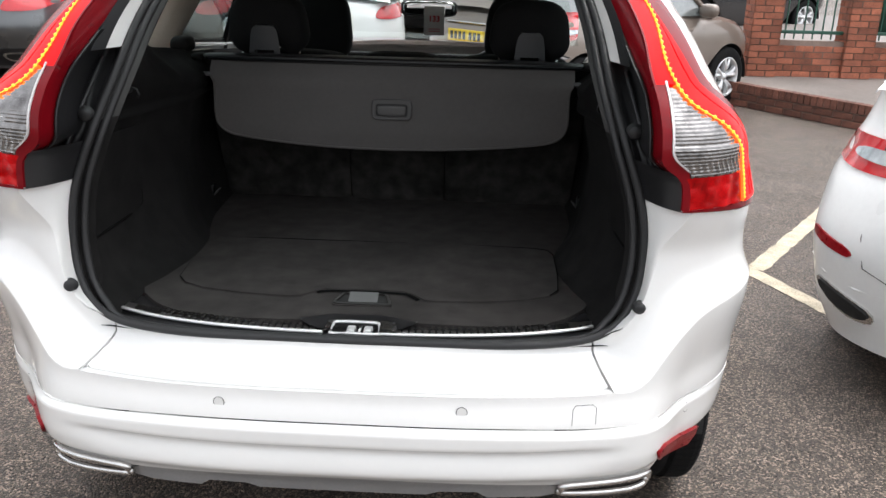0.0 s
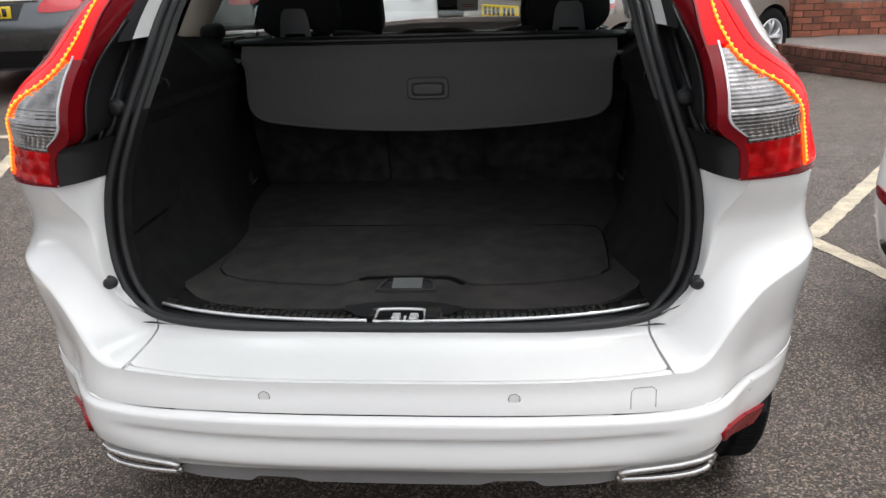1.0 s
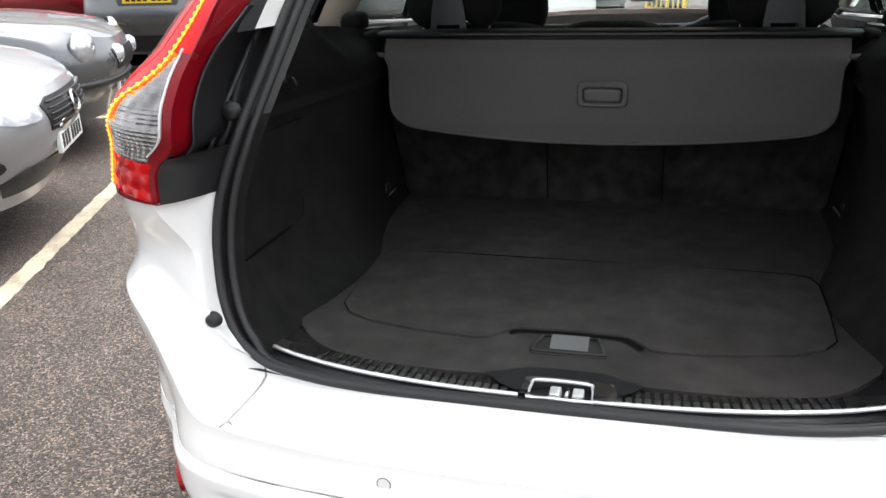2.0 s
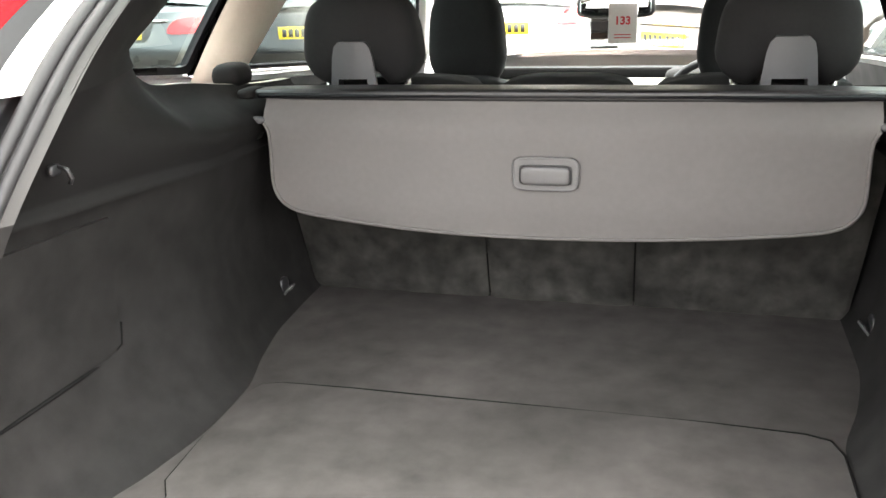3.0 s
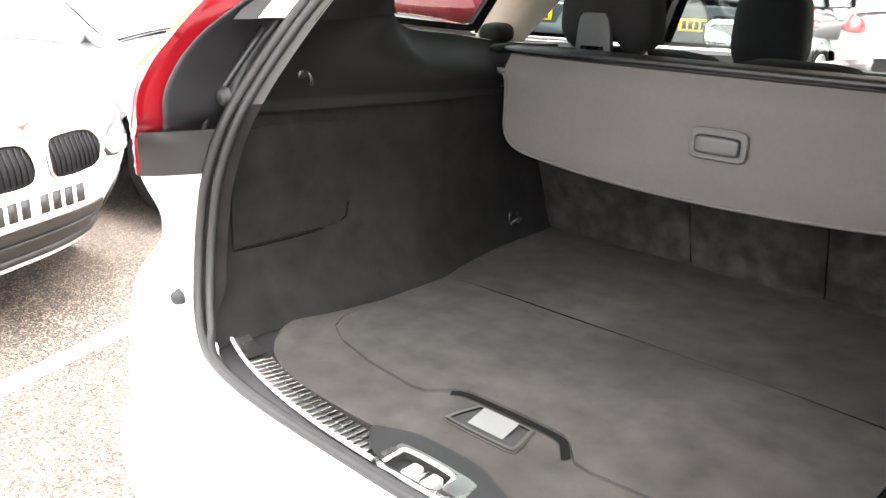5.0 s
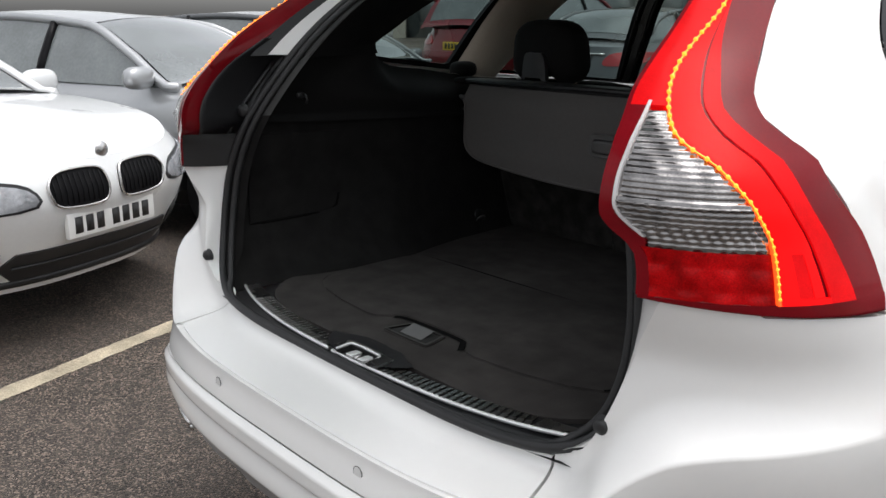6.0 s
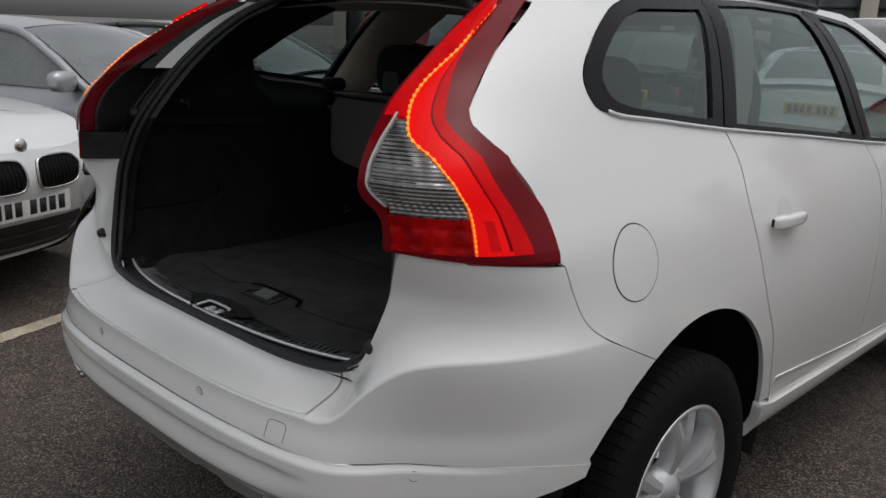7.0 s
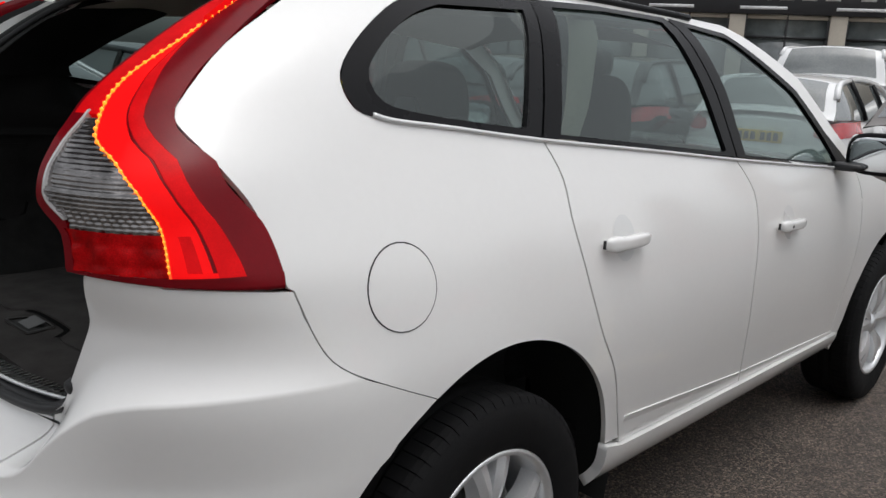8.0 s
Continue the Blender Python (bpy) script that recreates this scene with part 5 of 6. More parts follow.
for side in (1, -1):
    part("lining_side", grid(lambda u, v: gate_at(side * (0.86 + 0.12 * u), 1.22 + 0.42 * v, -0.05), 3, 12, flip=side > 0), TRIM, gate)
part("gate_catch", box(-0.05, 0.12, 0.775, 0.05, 0.19, 0.81, 0.01), PLASTIC, gate)
# flat sheet, the recess's shade given by its greyer white
part("plate_recess", panel([(-0.40, 0.915), (0.40, 0.915), (0.45, 1.04), (0.43, 1.09), (-0.43, 1.09), (-0.45, 1.04)], lambda x, z: gate_at(x / 0.64, z, 0.003), 0.08, 0.05, 0.004), SHADEWHITE, gate)
part("grab_strip", soft_block(0, 0.045, 1.115, 0.86, 0.04, 0.045, 5, 14), CHROME, gate, "chrome grab strip")
plate = new("number_plate")
plate.parent = gate
part("plate_sheet", box(-0.26, 0.036, 0.945, 0.26, 0.044, 1.056, 0.003), PLATEYELLOW, plate, "yellow number plate")
for i in range(7):
    x = -0.20 + 0.062 * i + (0.03 if i > 3 else 0)
    part("plate_bar", box(x - 0.022, 0.033, 0.965, x + 0.022, 0.036, 1.038), PLATEBAR, plate)
text_mesh("D4", 0.075, CHROME, gate, Matrix.Translation((0.40, 0.058, 0.90)) @ Matrix.Rotation(radians(90), 4, "X"), "badge", 0.004)
for i in range(5):
    x = -0.24 + 0.12 * i
    part("badge_bar", box(x - 0.02, 0.062, 1.15, x + 0.02, 0.072, 1.178, 0.003), CHROME, gate)
part("wiper", tube([(0.0, 0.09, 1.225), (0.10, 0.10, 1.27), (0.40, 0.16, 1.29)], 0.009, 6), PLASTIC, gate)
for side in (1, -1):
    part("hinge", box(side * 0.40 - 0.03, 0.70, 1.615, side * 0.40 + 0.03, 0.78, 1.665, 0.008), WHITE, car)

# ---- ground ----
def rise(x, y):
    """Height of the ground, which climbs gently ahead and to the left."""
    return 0.018 * max(0.0, y - 3.0) * step(3.0, 8.0, y) + 0.022 * max(0.0, y - 8.0) + 0.03 * max(0.0, -1.6 - x) * step(-40.0, -12.0, x)


def asphalt():
    """Wet, coarse asphalt: pale and dark stones in black binder, damp patches that shine."""
    m = bpy.data.materials.new("wet_asphalt")
    m.use_nodes = True
    n, l = m.node_tree.nodes, m.node_tree.links
    b = n["Principled BSDF"]
    tc = n.new("ShaderNodeTexCoord")
    stones, damp, patch_ = n.new("ShaderNodeTexVoronoi"), n.new("ShaderNodeTexNoise"), n.new("ShaderNodeTexNoise")
    stones.inputs["Scale"].default_value, damp.inputs["Scale"].default_value, patch_.inputs["Scale"].default_value = 165, 0.9, 6
    damp.inputs["Detail"].default_value = patch_.inputs["Detail"].default_value = 5
    for t in (stones, damp, patch_):
        l.new(tc.outputs["Object"], t.inputs["Vector"])
    ramp = n.new("ShaderNodeValToRGB")
    e = ramp.color_ramp.elements
    e[0].position, e[0].color = 0.0, (0.014, 0.0115, 0.010, 1)
    e[1].position, e[1].color = 1.0, (0.35, 0.272, 0.215, 1)
    mid = ramp.color_ramp.elements.new(0.7)
    mid.color = (0.092, 0.074, 0.061, 1)
    sep = n.new("ShaderNodeSeparateColor")
    l.new(stones.outputs["Color"], sep.inputs[0])
    l.new(sep.outputs[0], ramp.inputs[0])
    tone = n.new("ShaderNodeMapRange")
    tone.inputs["From Min"].default_value, tone.inputs["From Max"].default_value = 0.3, 0.7
    tone.inputs["To Min"].default_value, tone.inputs["To Max"].default_value = 0.85, 1.18
    l.new(patch_.outputs["Fac"], tone.inputs["Value"])
    sc = n.new("ShaderNodeVectorMath")
    sc.operation = "SCALE"
    l.new(ramp.outputs[0], sc.inputs[0])
    l.new(tone.outputs[0], sc.inputs["Scale"])
    l.new(sc.outputs[0], b.inputs["Base Color"])
    wet = n.new("ShaderNodeMapRange")
    wet.inputs["From Min"].default_value, wet.inputs["From Max"].default_value = 0.35, 0.65
    wet.inputs["To Min"].default_value, wet.inputs["To Max"].default_value = 0.62, 0.30
    l.new(damp.outputs["Fac"], wet.inputs["Value"])
    l.new(wet.outputs[0], b.inputs["Roughness"])
    bp = n.new("ShaderNodeBump")
    bp.inputs["Strength"].default_value, bp.inputs["Distance"].default_value = 0.9, 0.007
    bp.invert = True
    l.new(stones.outputs["Distance"], bp.inputs["Height"])
    l.new(bp.outputs[0], b.inputs["Normal"])
    return m


ASPHALT = asphalt()
PAINT = mat("worn_white_road_paint", (0.46, 0.40, 0.295), 0.6, 0, 0.3, 9, 0.5, 120, fvar=0.35)


def ground_fn(u, v):
    def far(t):
        t = t * 2 - 1
        return math.copysign(14 * abs(t) + 386 * abs(t) ** 5, t)
    x, y = far(u), 4 + far(v)
    return Vector((x, y, rise(x, min(y, 60))))


ground = part("ground", grid(ground_fn, 90, 90), ASPHALT)
tagged(ground, "wet dark grey asphalt of the car park", "ground", kind="structure")


def painted_line(x0, y0, x1, y1, width=0.1):
    """A worn line of road paint with ragged edges."""
    a, b = Vector((x0, y0)), Vector((x1, y1))
    d = (b - a).normalized()
    nrm = Vector((-d.y, d.x))
    n = max(8, int((b - a).length / 0.04))
    bm = bmesh.new()
    for i in range(n):
        if noise.noise(Vector((x0 * 3 + i * 0.31, y0 * 2, 5))) > 0.66:
            continue
        q = []
        for t, k in ((i / n, -1), ((i + 1) / n, -1), ((i + 1) / n, 1), (i / n, 1)):
            c = a.lerp(b, t)
            w = width / 2 * (1 + 0.25 * noise.noise(Vector((c.x * 14, c.y * 14, k))))
            p = c + nrm * k * w
            q.append(bm.verts.new((p.x, p.y, rise(p.x, p.y) + 0.004)))
        bm.faces.new(q)
    bmesh.ops.remove_doubles(bm, verts=bm.verts, dist=1e-4)
    return tagged(part("bay_line", bm, PAINT), "worn white parking bay line", "road marking", kind="structure")


for line in ((1.83, 2.95, 3.6, 5.55), (1.62, 3.35, 2.75, 0.55), (-1.80, -0.9, -3.75, 5.0), (-4.9, 5.3, -3.6, 5.35), (-3.3, 7.0, -2.3, 7.05)):
    painted_line(*line)

# ---- the other cars ----
DARKGLASS = mat("dark_car_glass", (0.12, 0.135, 0.135), 0.05, 0, 0.25, 3, coat=1.0, spec=1.0)


def paint(name, color, metal=0.0, rough=0.3):
    return mat(name, color, rough, metal, 0.03, 3, coat=0.9)


P_WHITE = paint("white_paint", (0.76, 0.77, 0.77))


def other_car(label, where, heading, colour, L=4.4, W=1.80, H=1.45, belt=0.92, deck=0.95, bonnet=0.85, screen_base=0.70, roof_front=0.50, roof_rear=0.16, glass_rear=0.03,
              tail=(0.30, 0.10, 0.0, 0.03, 0.10), nose=(0.20, 0.06, 0.0, 0.06, 0.22), rear=None, front=None, group="parked cars"):
    """A parked car: x to its right, y ahead, its middle at the origin. where: the ground under its middle; heading: degrees from +y to the left."""
    ob = thing("car", label, "car", group, Matrix.Translation((where[0], where[1], rise(*where))) @ Matrix.Rotation(radians(heading), 4, "Z"))
    inv = ob.matrix_world.inverted()
    hw, y0, y1 = W / 2, -L / 2, L / 2
    ax_r, ax_f, wr = y0 + 0.20 * L, y1 - 0.195 * L, 0.33

    def plan(u, z):
        """u 0 at the tail's middle, 0.25 and 0.75 at the ends of the flank, 1 at the nose's middle."""
        hs = [(0.20, 0), (0.45, 1), (0.62, 2), (0.80, 3), (1.0, 4)]
        yr = y0 + table([(z_, tail[i]) for z_, i in hs], z)
        yf = y1 - table([(z_, nose[i]) for z_, i in hs], z)
        w = hw * table([(0.18, 0.90), (0.35, 0.97), (0.60, 1.0), (0.8, 0.985), (1.05, 0.90)], z)
        lr, lf = 0.62, 0.85
        if u < 0.25:
            t = u / 0.25 * math.pi / 2
            return w * math.sin(t) ** (2 / 3.2), yr + lr * (1 - max(0, math.cos(t)) ** (2 / 3.2))
        if u > 0.75:
            t = (1 - u) / 0.25 * math.pi / 2
            return w * math.sin(t) ** (2 / 2.7), yf - lf * (1 - max(0, math.cos(t)) ** (2 / 2.7))
        k = (u - 0.25) / 0.5
        return w, yr + lr + (yf - lf - yr - lr) * k

    def top(y):
        k = (y - y0) / L
        return table([(0.0, deck - 0.04), (glass_rear + 0.04, deck), (0.3, belt + 0.03), (screen_base, belt), (screen_base + 0.06, belt - 0.005), (0.93, bonnet - 0.03), (1.0, bonnet - 0.13)], k)

    def low(y):
        z = 0.21
        for c in (ax_r, ax_f):
            d = abs(y - c)
            if d < wr + 0.07:
                z = max(z, 0.30 + math.sqrt((wr + 0.07) ** 2 - d * d))
        return z

    for side in (1, -1):
        def shell(u, v, side=side):
            y = plan(u, 0.6)[1]
            z = low(y) + (top(y) - low(y)) * v
            x, y = plan(u, z)
            sh = 1 - 0.05 * step(0.8, 1.0, v)
            return Vector((side * x * sh, y, z))
        part("body_side", grid(shell, 110, 26, flip=side < 0), colour, ob)
    def lid(u, v):
        y = plan(u, 0.6)[1]
        z = top(y)
        x, y = plan(u, z)
        k = v * 2 - 1
        return Vector((k * x * 0.95, y, z + 0.035 * (1 - k * k) * (1 - abs(u * 2 - 1) ** 6)))
    part("bonnet_and_deck", grid(lid, 60, 10, flip=True), colour, ob)
    part("underside", box(-hw * 0.80, y0 + 0.60, 0.18, hw * 0.80, y1 - 0.5, 0.36, 0.03), DARK, ob)
    # cabin
    ys = [y0 + L * k for k in (glass_rear, roof_rear, roof_front, screen_base)]
    def rooftop(y):
        return table([(ys[0], top(ys[0]) + 0.055), (ys[0] + (ys[1] - ys[0]) * 0.6, top(ys[0]) + (H - top(ys[0])) * 0.72), (ys[1], H - 0.045), ((ys[1] + ys[2]) / 2, H), (ys[2], H - 0.05),
                      (ys[2] + (ys[3] - ys[2]) * 0.5, top(ys[3]) + (H - top(ys[3])) * 0.52), (ys[3], top(ys[3]) + 0.01)], y)
    def cabin(y, k):
        """k 0 at the waist, 1 at the gutter."""
        zb, zt = top(y) - 0.01, max(rooftop(y) - 0.05, top(y))
        z = zb + (zt - zb) * k
        full = max(0.05, H - 0.05 - zb)
        x = hw * (0.90 - 0.25 * ((z - zb) / full) ** 1.2) * (1 - 0.10 * step(ys[1], ys[0], y) if y < ys[1] else 1)
        return Vector((x, y, z))
    for side in (1, -1):
        part("side_glass", grid(lambda u, v: (lambda p: Vector((side * p.x, p.y, p.z)))(cabin(ys[0] + (ys[3] - ys[0]) * u, v)), 40, 6, flip=side < 0), DARKGLASS, ob, "dark side glass")
        rail = [cabin(ys[0] + (ys[3] - ys[0]) * i / 30, 1.0) for i in range(2, 31)]
        part("roof_pillar", tube([(side * (p.x + 0.004), p.y, p.z) for p in rail], 0.032, 6), colour, ob)
        for k, wide in ((0.30, 0.035), (0.62, 0.03)):
            y = ys[0] + (ys[3] - ys[0]) * k
            part("door_pillar", tube([(side * (cabin(y, t).x + 0.002), y, cabin(y, t).z) for t in (0, 0.35, 0.7, 1)], wide, 6), GLOSSBLACK, ob)
    def cap(ya, yb, out=0.0, wide=1.0):
        def fn(u, v):
            y = ya + (yb - ya) * v
            p = cabin(y, 1.0)
            k = (u * 2 - 1) * wide
            return Vector((k * p.x, y, p.z + 0.05 * (1 - k * k) + out))
        return grid(fn, 12, 16)
    part("roof", cap(ys[1], ys[2]), colour, ob)
    part("windscreen_frame", cap(ys[2], ys[3]), GLOSSBLACK, ob)
    part("windscreen", cap(ys[2] + 0.05, ys[3] - 0.04, 0.006, 0.92), DARKGLASS, ob)
    part("rear_frame", cap(ys[0], ys[1]), colour, ob)
    part("rear_window", cap(ys[0] + (ys[1] - ys[0]) * 0.16, ys[1] - (ys[1] - ys[0]) * 0.14, 0.006, 0.84), DARKGLASS, ob)
    # wheels
    for side in (1, -1):
        for y in (ax_r, ax_f):
            w = wheel(ob, side, y, wr / 0.368)
            w.location = (side * (hw - 0.125), y, wr)
            part("wheel_arch", grid(lambda u, v: Vector((side * (hw - 0.34 + 0.30 * v), y - (wr + 0.075) * math.cos(math.pi * u), 0.30 + (wr + 0.075) * math.sin(math.pi * u))), 16, 2, flip=side > 0), DARK, ob)
        my = ys[3] - 0.12
        mp = cabin(my - 0.25, 0.0)
        part("door_mirror", soft_block(side * (mp.x + 0.10), my - 0.10, mp.z + 0.06, 0.22, 0.12, 0.14, 3, 10), colour, ob)
        for k in (0.40, 0.60):
            hx = plan(0.25 + 0.5 * k, belt - 0.16)
            part("door_handle", soft_block(side * (hx[0] + 0.01), y0 + L * k, belt - 0.14, 0.03, 0.17, 0.03, 3, 8), colour, ob)

    def tail_at(x, z, out=0.006):
        s, x = (1 if x >= 0 else -1), abs(x)
        u = next((i / 200 * 0.4 for i in range(200) if plan(i / 200 * 0.4, z)[0] >= x), 0.25)
        px, py = plan(u, z)
        return Vector((s * (x if x < px else px) + s * out * 0.5, py - out, z))

    def nose_at(x, z, out=0.006):
        s, x = (1 if x >= 0 else -1), abs(x)
        u = next((1 - i / 200 * 0.4 for i in range(200) if plan(1 - i / 200 * 0.4, z)[0] >= x), 0.75)
        px, py = plan(u, z)
        return Vector((s * (x if x < px else px) + s * out * 0.5, py + out, z))

    def number(at, z, colour_, back):
        p = new("number_plate")
        p.parent = ob
        sgn = -1 if back else 1
        y = at(0, z)[1]
        part("plate_sheet", box(-0.26, y - 0.012, z - 0.056, 0.26, y + 0.012, z + 0.056, 0.003), colour_, p)
        for i in range(7):
            x = -0.20 + 0.062 * i + (0.03 if i > 3 else 0)
            part("plate_bar", box(x - 0.021, y + sgn * 0.012 - 0.002, z - 0.037, x + 0.021, y + sgn * 0.012 + 0.002, z + 0.037), PLATEBAR, p)
    if rear:
        rear(ob, tail_at, number)
    if front:
        front(ob, nose_at, number)
    return ob


TAILRED = mat("red_tail_lamp", (0.45, 0.012, 0.018), 0.15, 0, 0.1, 20, coat=1.0)
LAMPGLASS = mat("clear_headlamp", (0.55, 0.57, 0.6), 0.1, 0.6, 0.25, 20, 0.2, 50, coat=1.0)
GRILLEBLACK = mat("matt_black_grille", (0.006, 0.006, 0.007), 0.6, 0, 0.2, 30, spec=0.15)
MESH = mat("black_grille_mesh", (0.015, 0.015, 0.017), 0.45, 0, 0.3, 60)


def lamp_pair(ob, at, name, pts, m, out=0.01, label=""):
    for s in (1, -1):
        part(name, panel([(s * x, z) for x, z in smooth_line(pts, 3, True)], lambda x, z: at(x, z, out), 0.05, 0.04, 0.02, flip=at(0, 0.6)[1] > 0), m, ob, label)


def patch(ob, at, name, pts, m, out=0.008, label=""):
    part(name, panel(pts, lambda x, z: at(x, z, out), 0.06, 0.04, 0.015, flip=at(0, 0.6)[1] > 0), m, ob, label)


def bar(ob, at, name, x0, x1, z, r, m, out=0.004):
    part(name, tube([at(x0 + (x1 - x0) * i / 16, z, out) for i in range(17)], r, 6), m, ob)


def hatch_front(ob, at, number):
    """White hatchback: twin oval grilles, slanting headlamps, wide lower intake."""
    for s in (1, -1):
        loop = smooth_line([(s * x, z) for x, z in ((0.035, 0.615), (0.04, 0.705), (0.09, 0.74), (0.26, 0.74), (0.325, 0.70), (0.33, 0.645), (0.28, 0.59), (0.09, 0.58))], 4, True)
        g = new("oval_grille")
        g.parent = ob
        part("grille_back", panel(loop, lambda x, z: at(x, z, 0.004), 0.04, 0.03, 0.01, flip=True), GRILLEBLACK, g)
        part("grille_ring", tube([at(x, z, 0.010) for x, z in loop], 0.006, 8, closed=True), CHROME, g, "chrome oval grille ring")
        for i in range(10):
            x = s * (0.065 + 0.027 * i)
            part("grille_slat", tube([at(x, z, 0.008) for z in (0.595 + 0.01 * (i > 8), 0.655, 0.727 - 0.02 * (i > 8))], 0.0035, 5), GRILLEBLACK, g)
    lamp_pair(ob, at, "headlamp", [(0.40, 0.615), (0.42, 0.685), (0.55, 0.72), (0.70, 0.735), (0.80, 0.755), (0.78, 0.67), (0.66, 0.605)], LAMPGLASS, 0.012, "clear headlamp")
    lamp_pair(ob, at, "headlamp_surround", [(0.385, 0.605), (0.41, 0.695), (0.55, 0.733), (0.70, 0.748), (0.82, 0.765), (0.79, 0.66), (0.66, 0.593)], MESH, 0.004)
    patch(ob, at, "lower_intake", [(-0.42, 0.27), (0.42, 0.27), (0.50, 0.34), (0.44, 0.40), (-0.44, 0.40), (-0.50, 0.34)], MESH)
    lamp_pair(ob, at, "side_intake", [(0.54, 0.33), (0.50, 0.40), (0.56, 0.46), (0.76, 0.50), (0.80, 0.46), (0.72, 0.36)], MESH, 0.008)
    bar(ob, at, "intake_bar", -0.44, 0.44, 0.335, 0.008, PLASTIC, 0.012)
    bar(ob, at, "chin", -0.75, 0.75, 0.255, 0.02, PLASTIC, 0.0)
    part("badge", lathe([(0.0, 0.012), (0.03, 0.010), (0.038, 0.0)], 20, "x"), CHROME, ob).matrix_local = Matrix.Translation(at(0, 0.80, 0.004)) @ Matrix.Rotation(radians(90), 4, "Z")
    number(at, 0.495, PLATEWHITE, False)


def wide_front(ob, at, number):
    """Silver hatchback: dark grille with a diagonal bar, big intake."""
    patch(ob, at, "grille", [(-0.36, 0.56), (0.36, 0.56), (0.42, 0.70), (0.34, 0.73), (-0.34, 0.73), (-0.42, 0.70)], MESH)
    for i in range(5):
        bar(ob, at, "grille_bar", -0.37, 0.37, 0.585 + 0.03 * i, 0.006, PLASTIC, 0.012)
    part("grille_strut", tube([at(-0.30, 0.72, 0.016), at(0.30, 0.57, 0.016)], 0.012, 6), CHROME, ob)
    part("badge", tube([at(0.055 * math.cos(a), 0.645 + 0.055 * math.sin(a), 0.02) for a in [2 * math.pi * i / 20 for i in range(20)]], 0.011, 6, closed=True), CHROME, ob)
    patch(ob, at, "lower_intake", [(-0.55, 0.28), (0.55, 0.28), (0.62, 0.36), (0.5, 0.41), (-0.5, 0.41), (-0.62, 0.36)], MESH)
    lamp_pair(ob, at, "headlamp", [(0.46, 0.64), (0.48, 0.72), (0.60, 0.76), (0.74, 0.79), (0.79, 0.78), (0.74, 0.70), (0.62, 0.64)], LAMPGLASS, 0.01, "clear headlamp")
    lamp_pair(ob, at, "fog_recess", [(0.62, 0.44), (0.70, 0.50), (0.76, 0.46), (0.70, 0.40)], MESH, 0.008)
    number(at, 0.475, PLATEWHITE, False)


def round_front(ob, at, number):
    """Small car with round headlamps and chrome auxiliary lamps."""
    patch(ob, at, "grille", [(-0.34, 0.55), (0.34, 0.55), (0.40, 0.70), (-0.40, 0.70)], MESH)
    for x, z, r, name in ((0.62, 0.74, 0.105, "headlamp"), (0.30, 0.66, 0.065, "auxiliary_lamp")):
        for s in (1, -1):
            c = at(s * x, z, 0.015)
            bm = lathe([(0.0, 0.03), (r * 0.7, 0.022), (r * 0.95, 0.0), (r * 1.08, -0.01), (r * 1.08, -0.05)], 24, "x")
            bmesh.ops.rotate(bm, verts=bm.verts, matrix=Matrix.Rotation(radians(90 - s * 22 * (x > 0.5)), 3, "Z"))
            bmesh.ops.translate(bm, verts=bm.verts, vec=c)
            part(name, bm, LAMPGLASS, ob, "round chrome-ringed lamp")
    bar(ob, at, "bumper_strip", -0.8, 0.8, 0.48, 0.03, PLASTIC, 0.0)
    number(at, 0.42, PLATEWHITE, False)


def saloon_rear(ob, at, number):
    lamp_pair(ob, at, "tail_lamp", [(0.50, 0.80), (0.55, 0.90), (0.70, 0.935), (0.86, 0.93), (0.88, 0.86), (0.80, 0.80), (0.62, 0.785)], TAILRED, 0.012, "red tail lamp")
    bar(ob, at, "chrome_bar", -0.50, 0.50, 0.905, 0.014, CHROME, 0.01)
    patch(ob, at, "plate_recess", [(-0.38, 0.88), (0.38, 0.88), (0.31, 0.72), (-0.31, 0.72)], MESH, 0.002)
    patch(ob, at, "bumper_valance", [(-0.78, 0.24), (0.78, 0.24), (0.82, 0.42), (-0.82, 0.42)], MESH, 0.004)
    lamp_pair(ob, at, "exhaust", [(0.44, 0.29), (0.66, 0.29), (0.68, 0.37), (0.42, 0.37)], CHROME, 0.010)
    lamp_pair(ob, at, "exhaust_mouth", [(0.46, 0.305), (0.64, 0.305), (0.655, 0.355), (0.445, 0.355)], DARK, 0.016)
    number(at, 0.80, PLATEYELLOW, True)
    part("badge", tube([at(0.045 * math.cos(a), 0.965 + 0.045 * math.sin(a), 0.008) for a in [2 * math.pi * i / 18 for i in range(18)]], 0.006, 6, closed=True), CHROME, ob)


def estate_rear(ob, at, number):
    """Tall upright lamps beside the tailgate."""
    lamp_pair(ob, at, "tail_lamp", [(0.66, 0.80), (0.64, 0.90), (0.69, 1.0), (0.76, 1.06), (0.86, 1.05), (0.88, 0.92), (0.86, 0.80)], TAILRED, 0.012, "tall red tail lamp")
    lamp_pair(ob, at, "lamp_white", [(0.67, 0.86), (0.85, 0.86), (0.86, 0.91), (0.67, 0.91)], LAMPGLASS, 0.02)
    bar(ob, at, "chrome_bar", -0.36, 0.36, 0.93, 0.014, CHROME, 0.012)
    patch(ob, at, "bumper_strip", [(-0.8, 0.50), (0.8, 0.50), (0.8, 0.56), (-0.8, 0.56)], PLASTIC, 0.008)
    patch(ob, at, "lower_bumper", [(-0.78, 0.24), (0.78, 0.24), (0.82, 0.34), (-0.82, 0.34)], MESH, 0.004)
    number(at, 0.81, PLATEYELLOW, True)


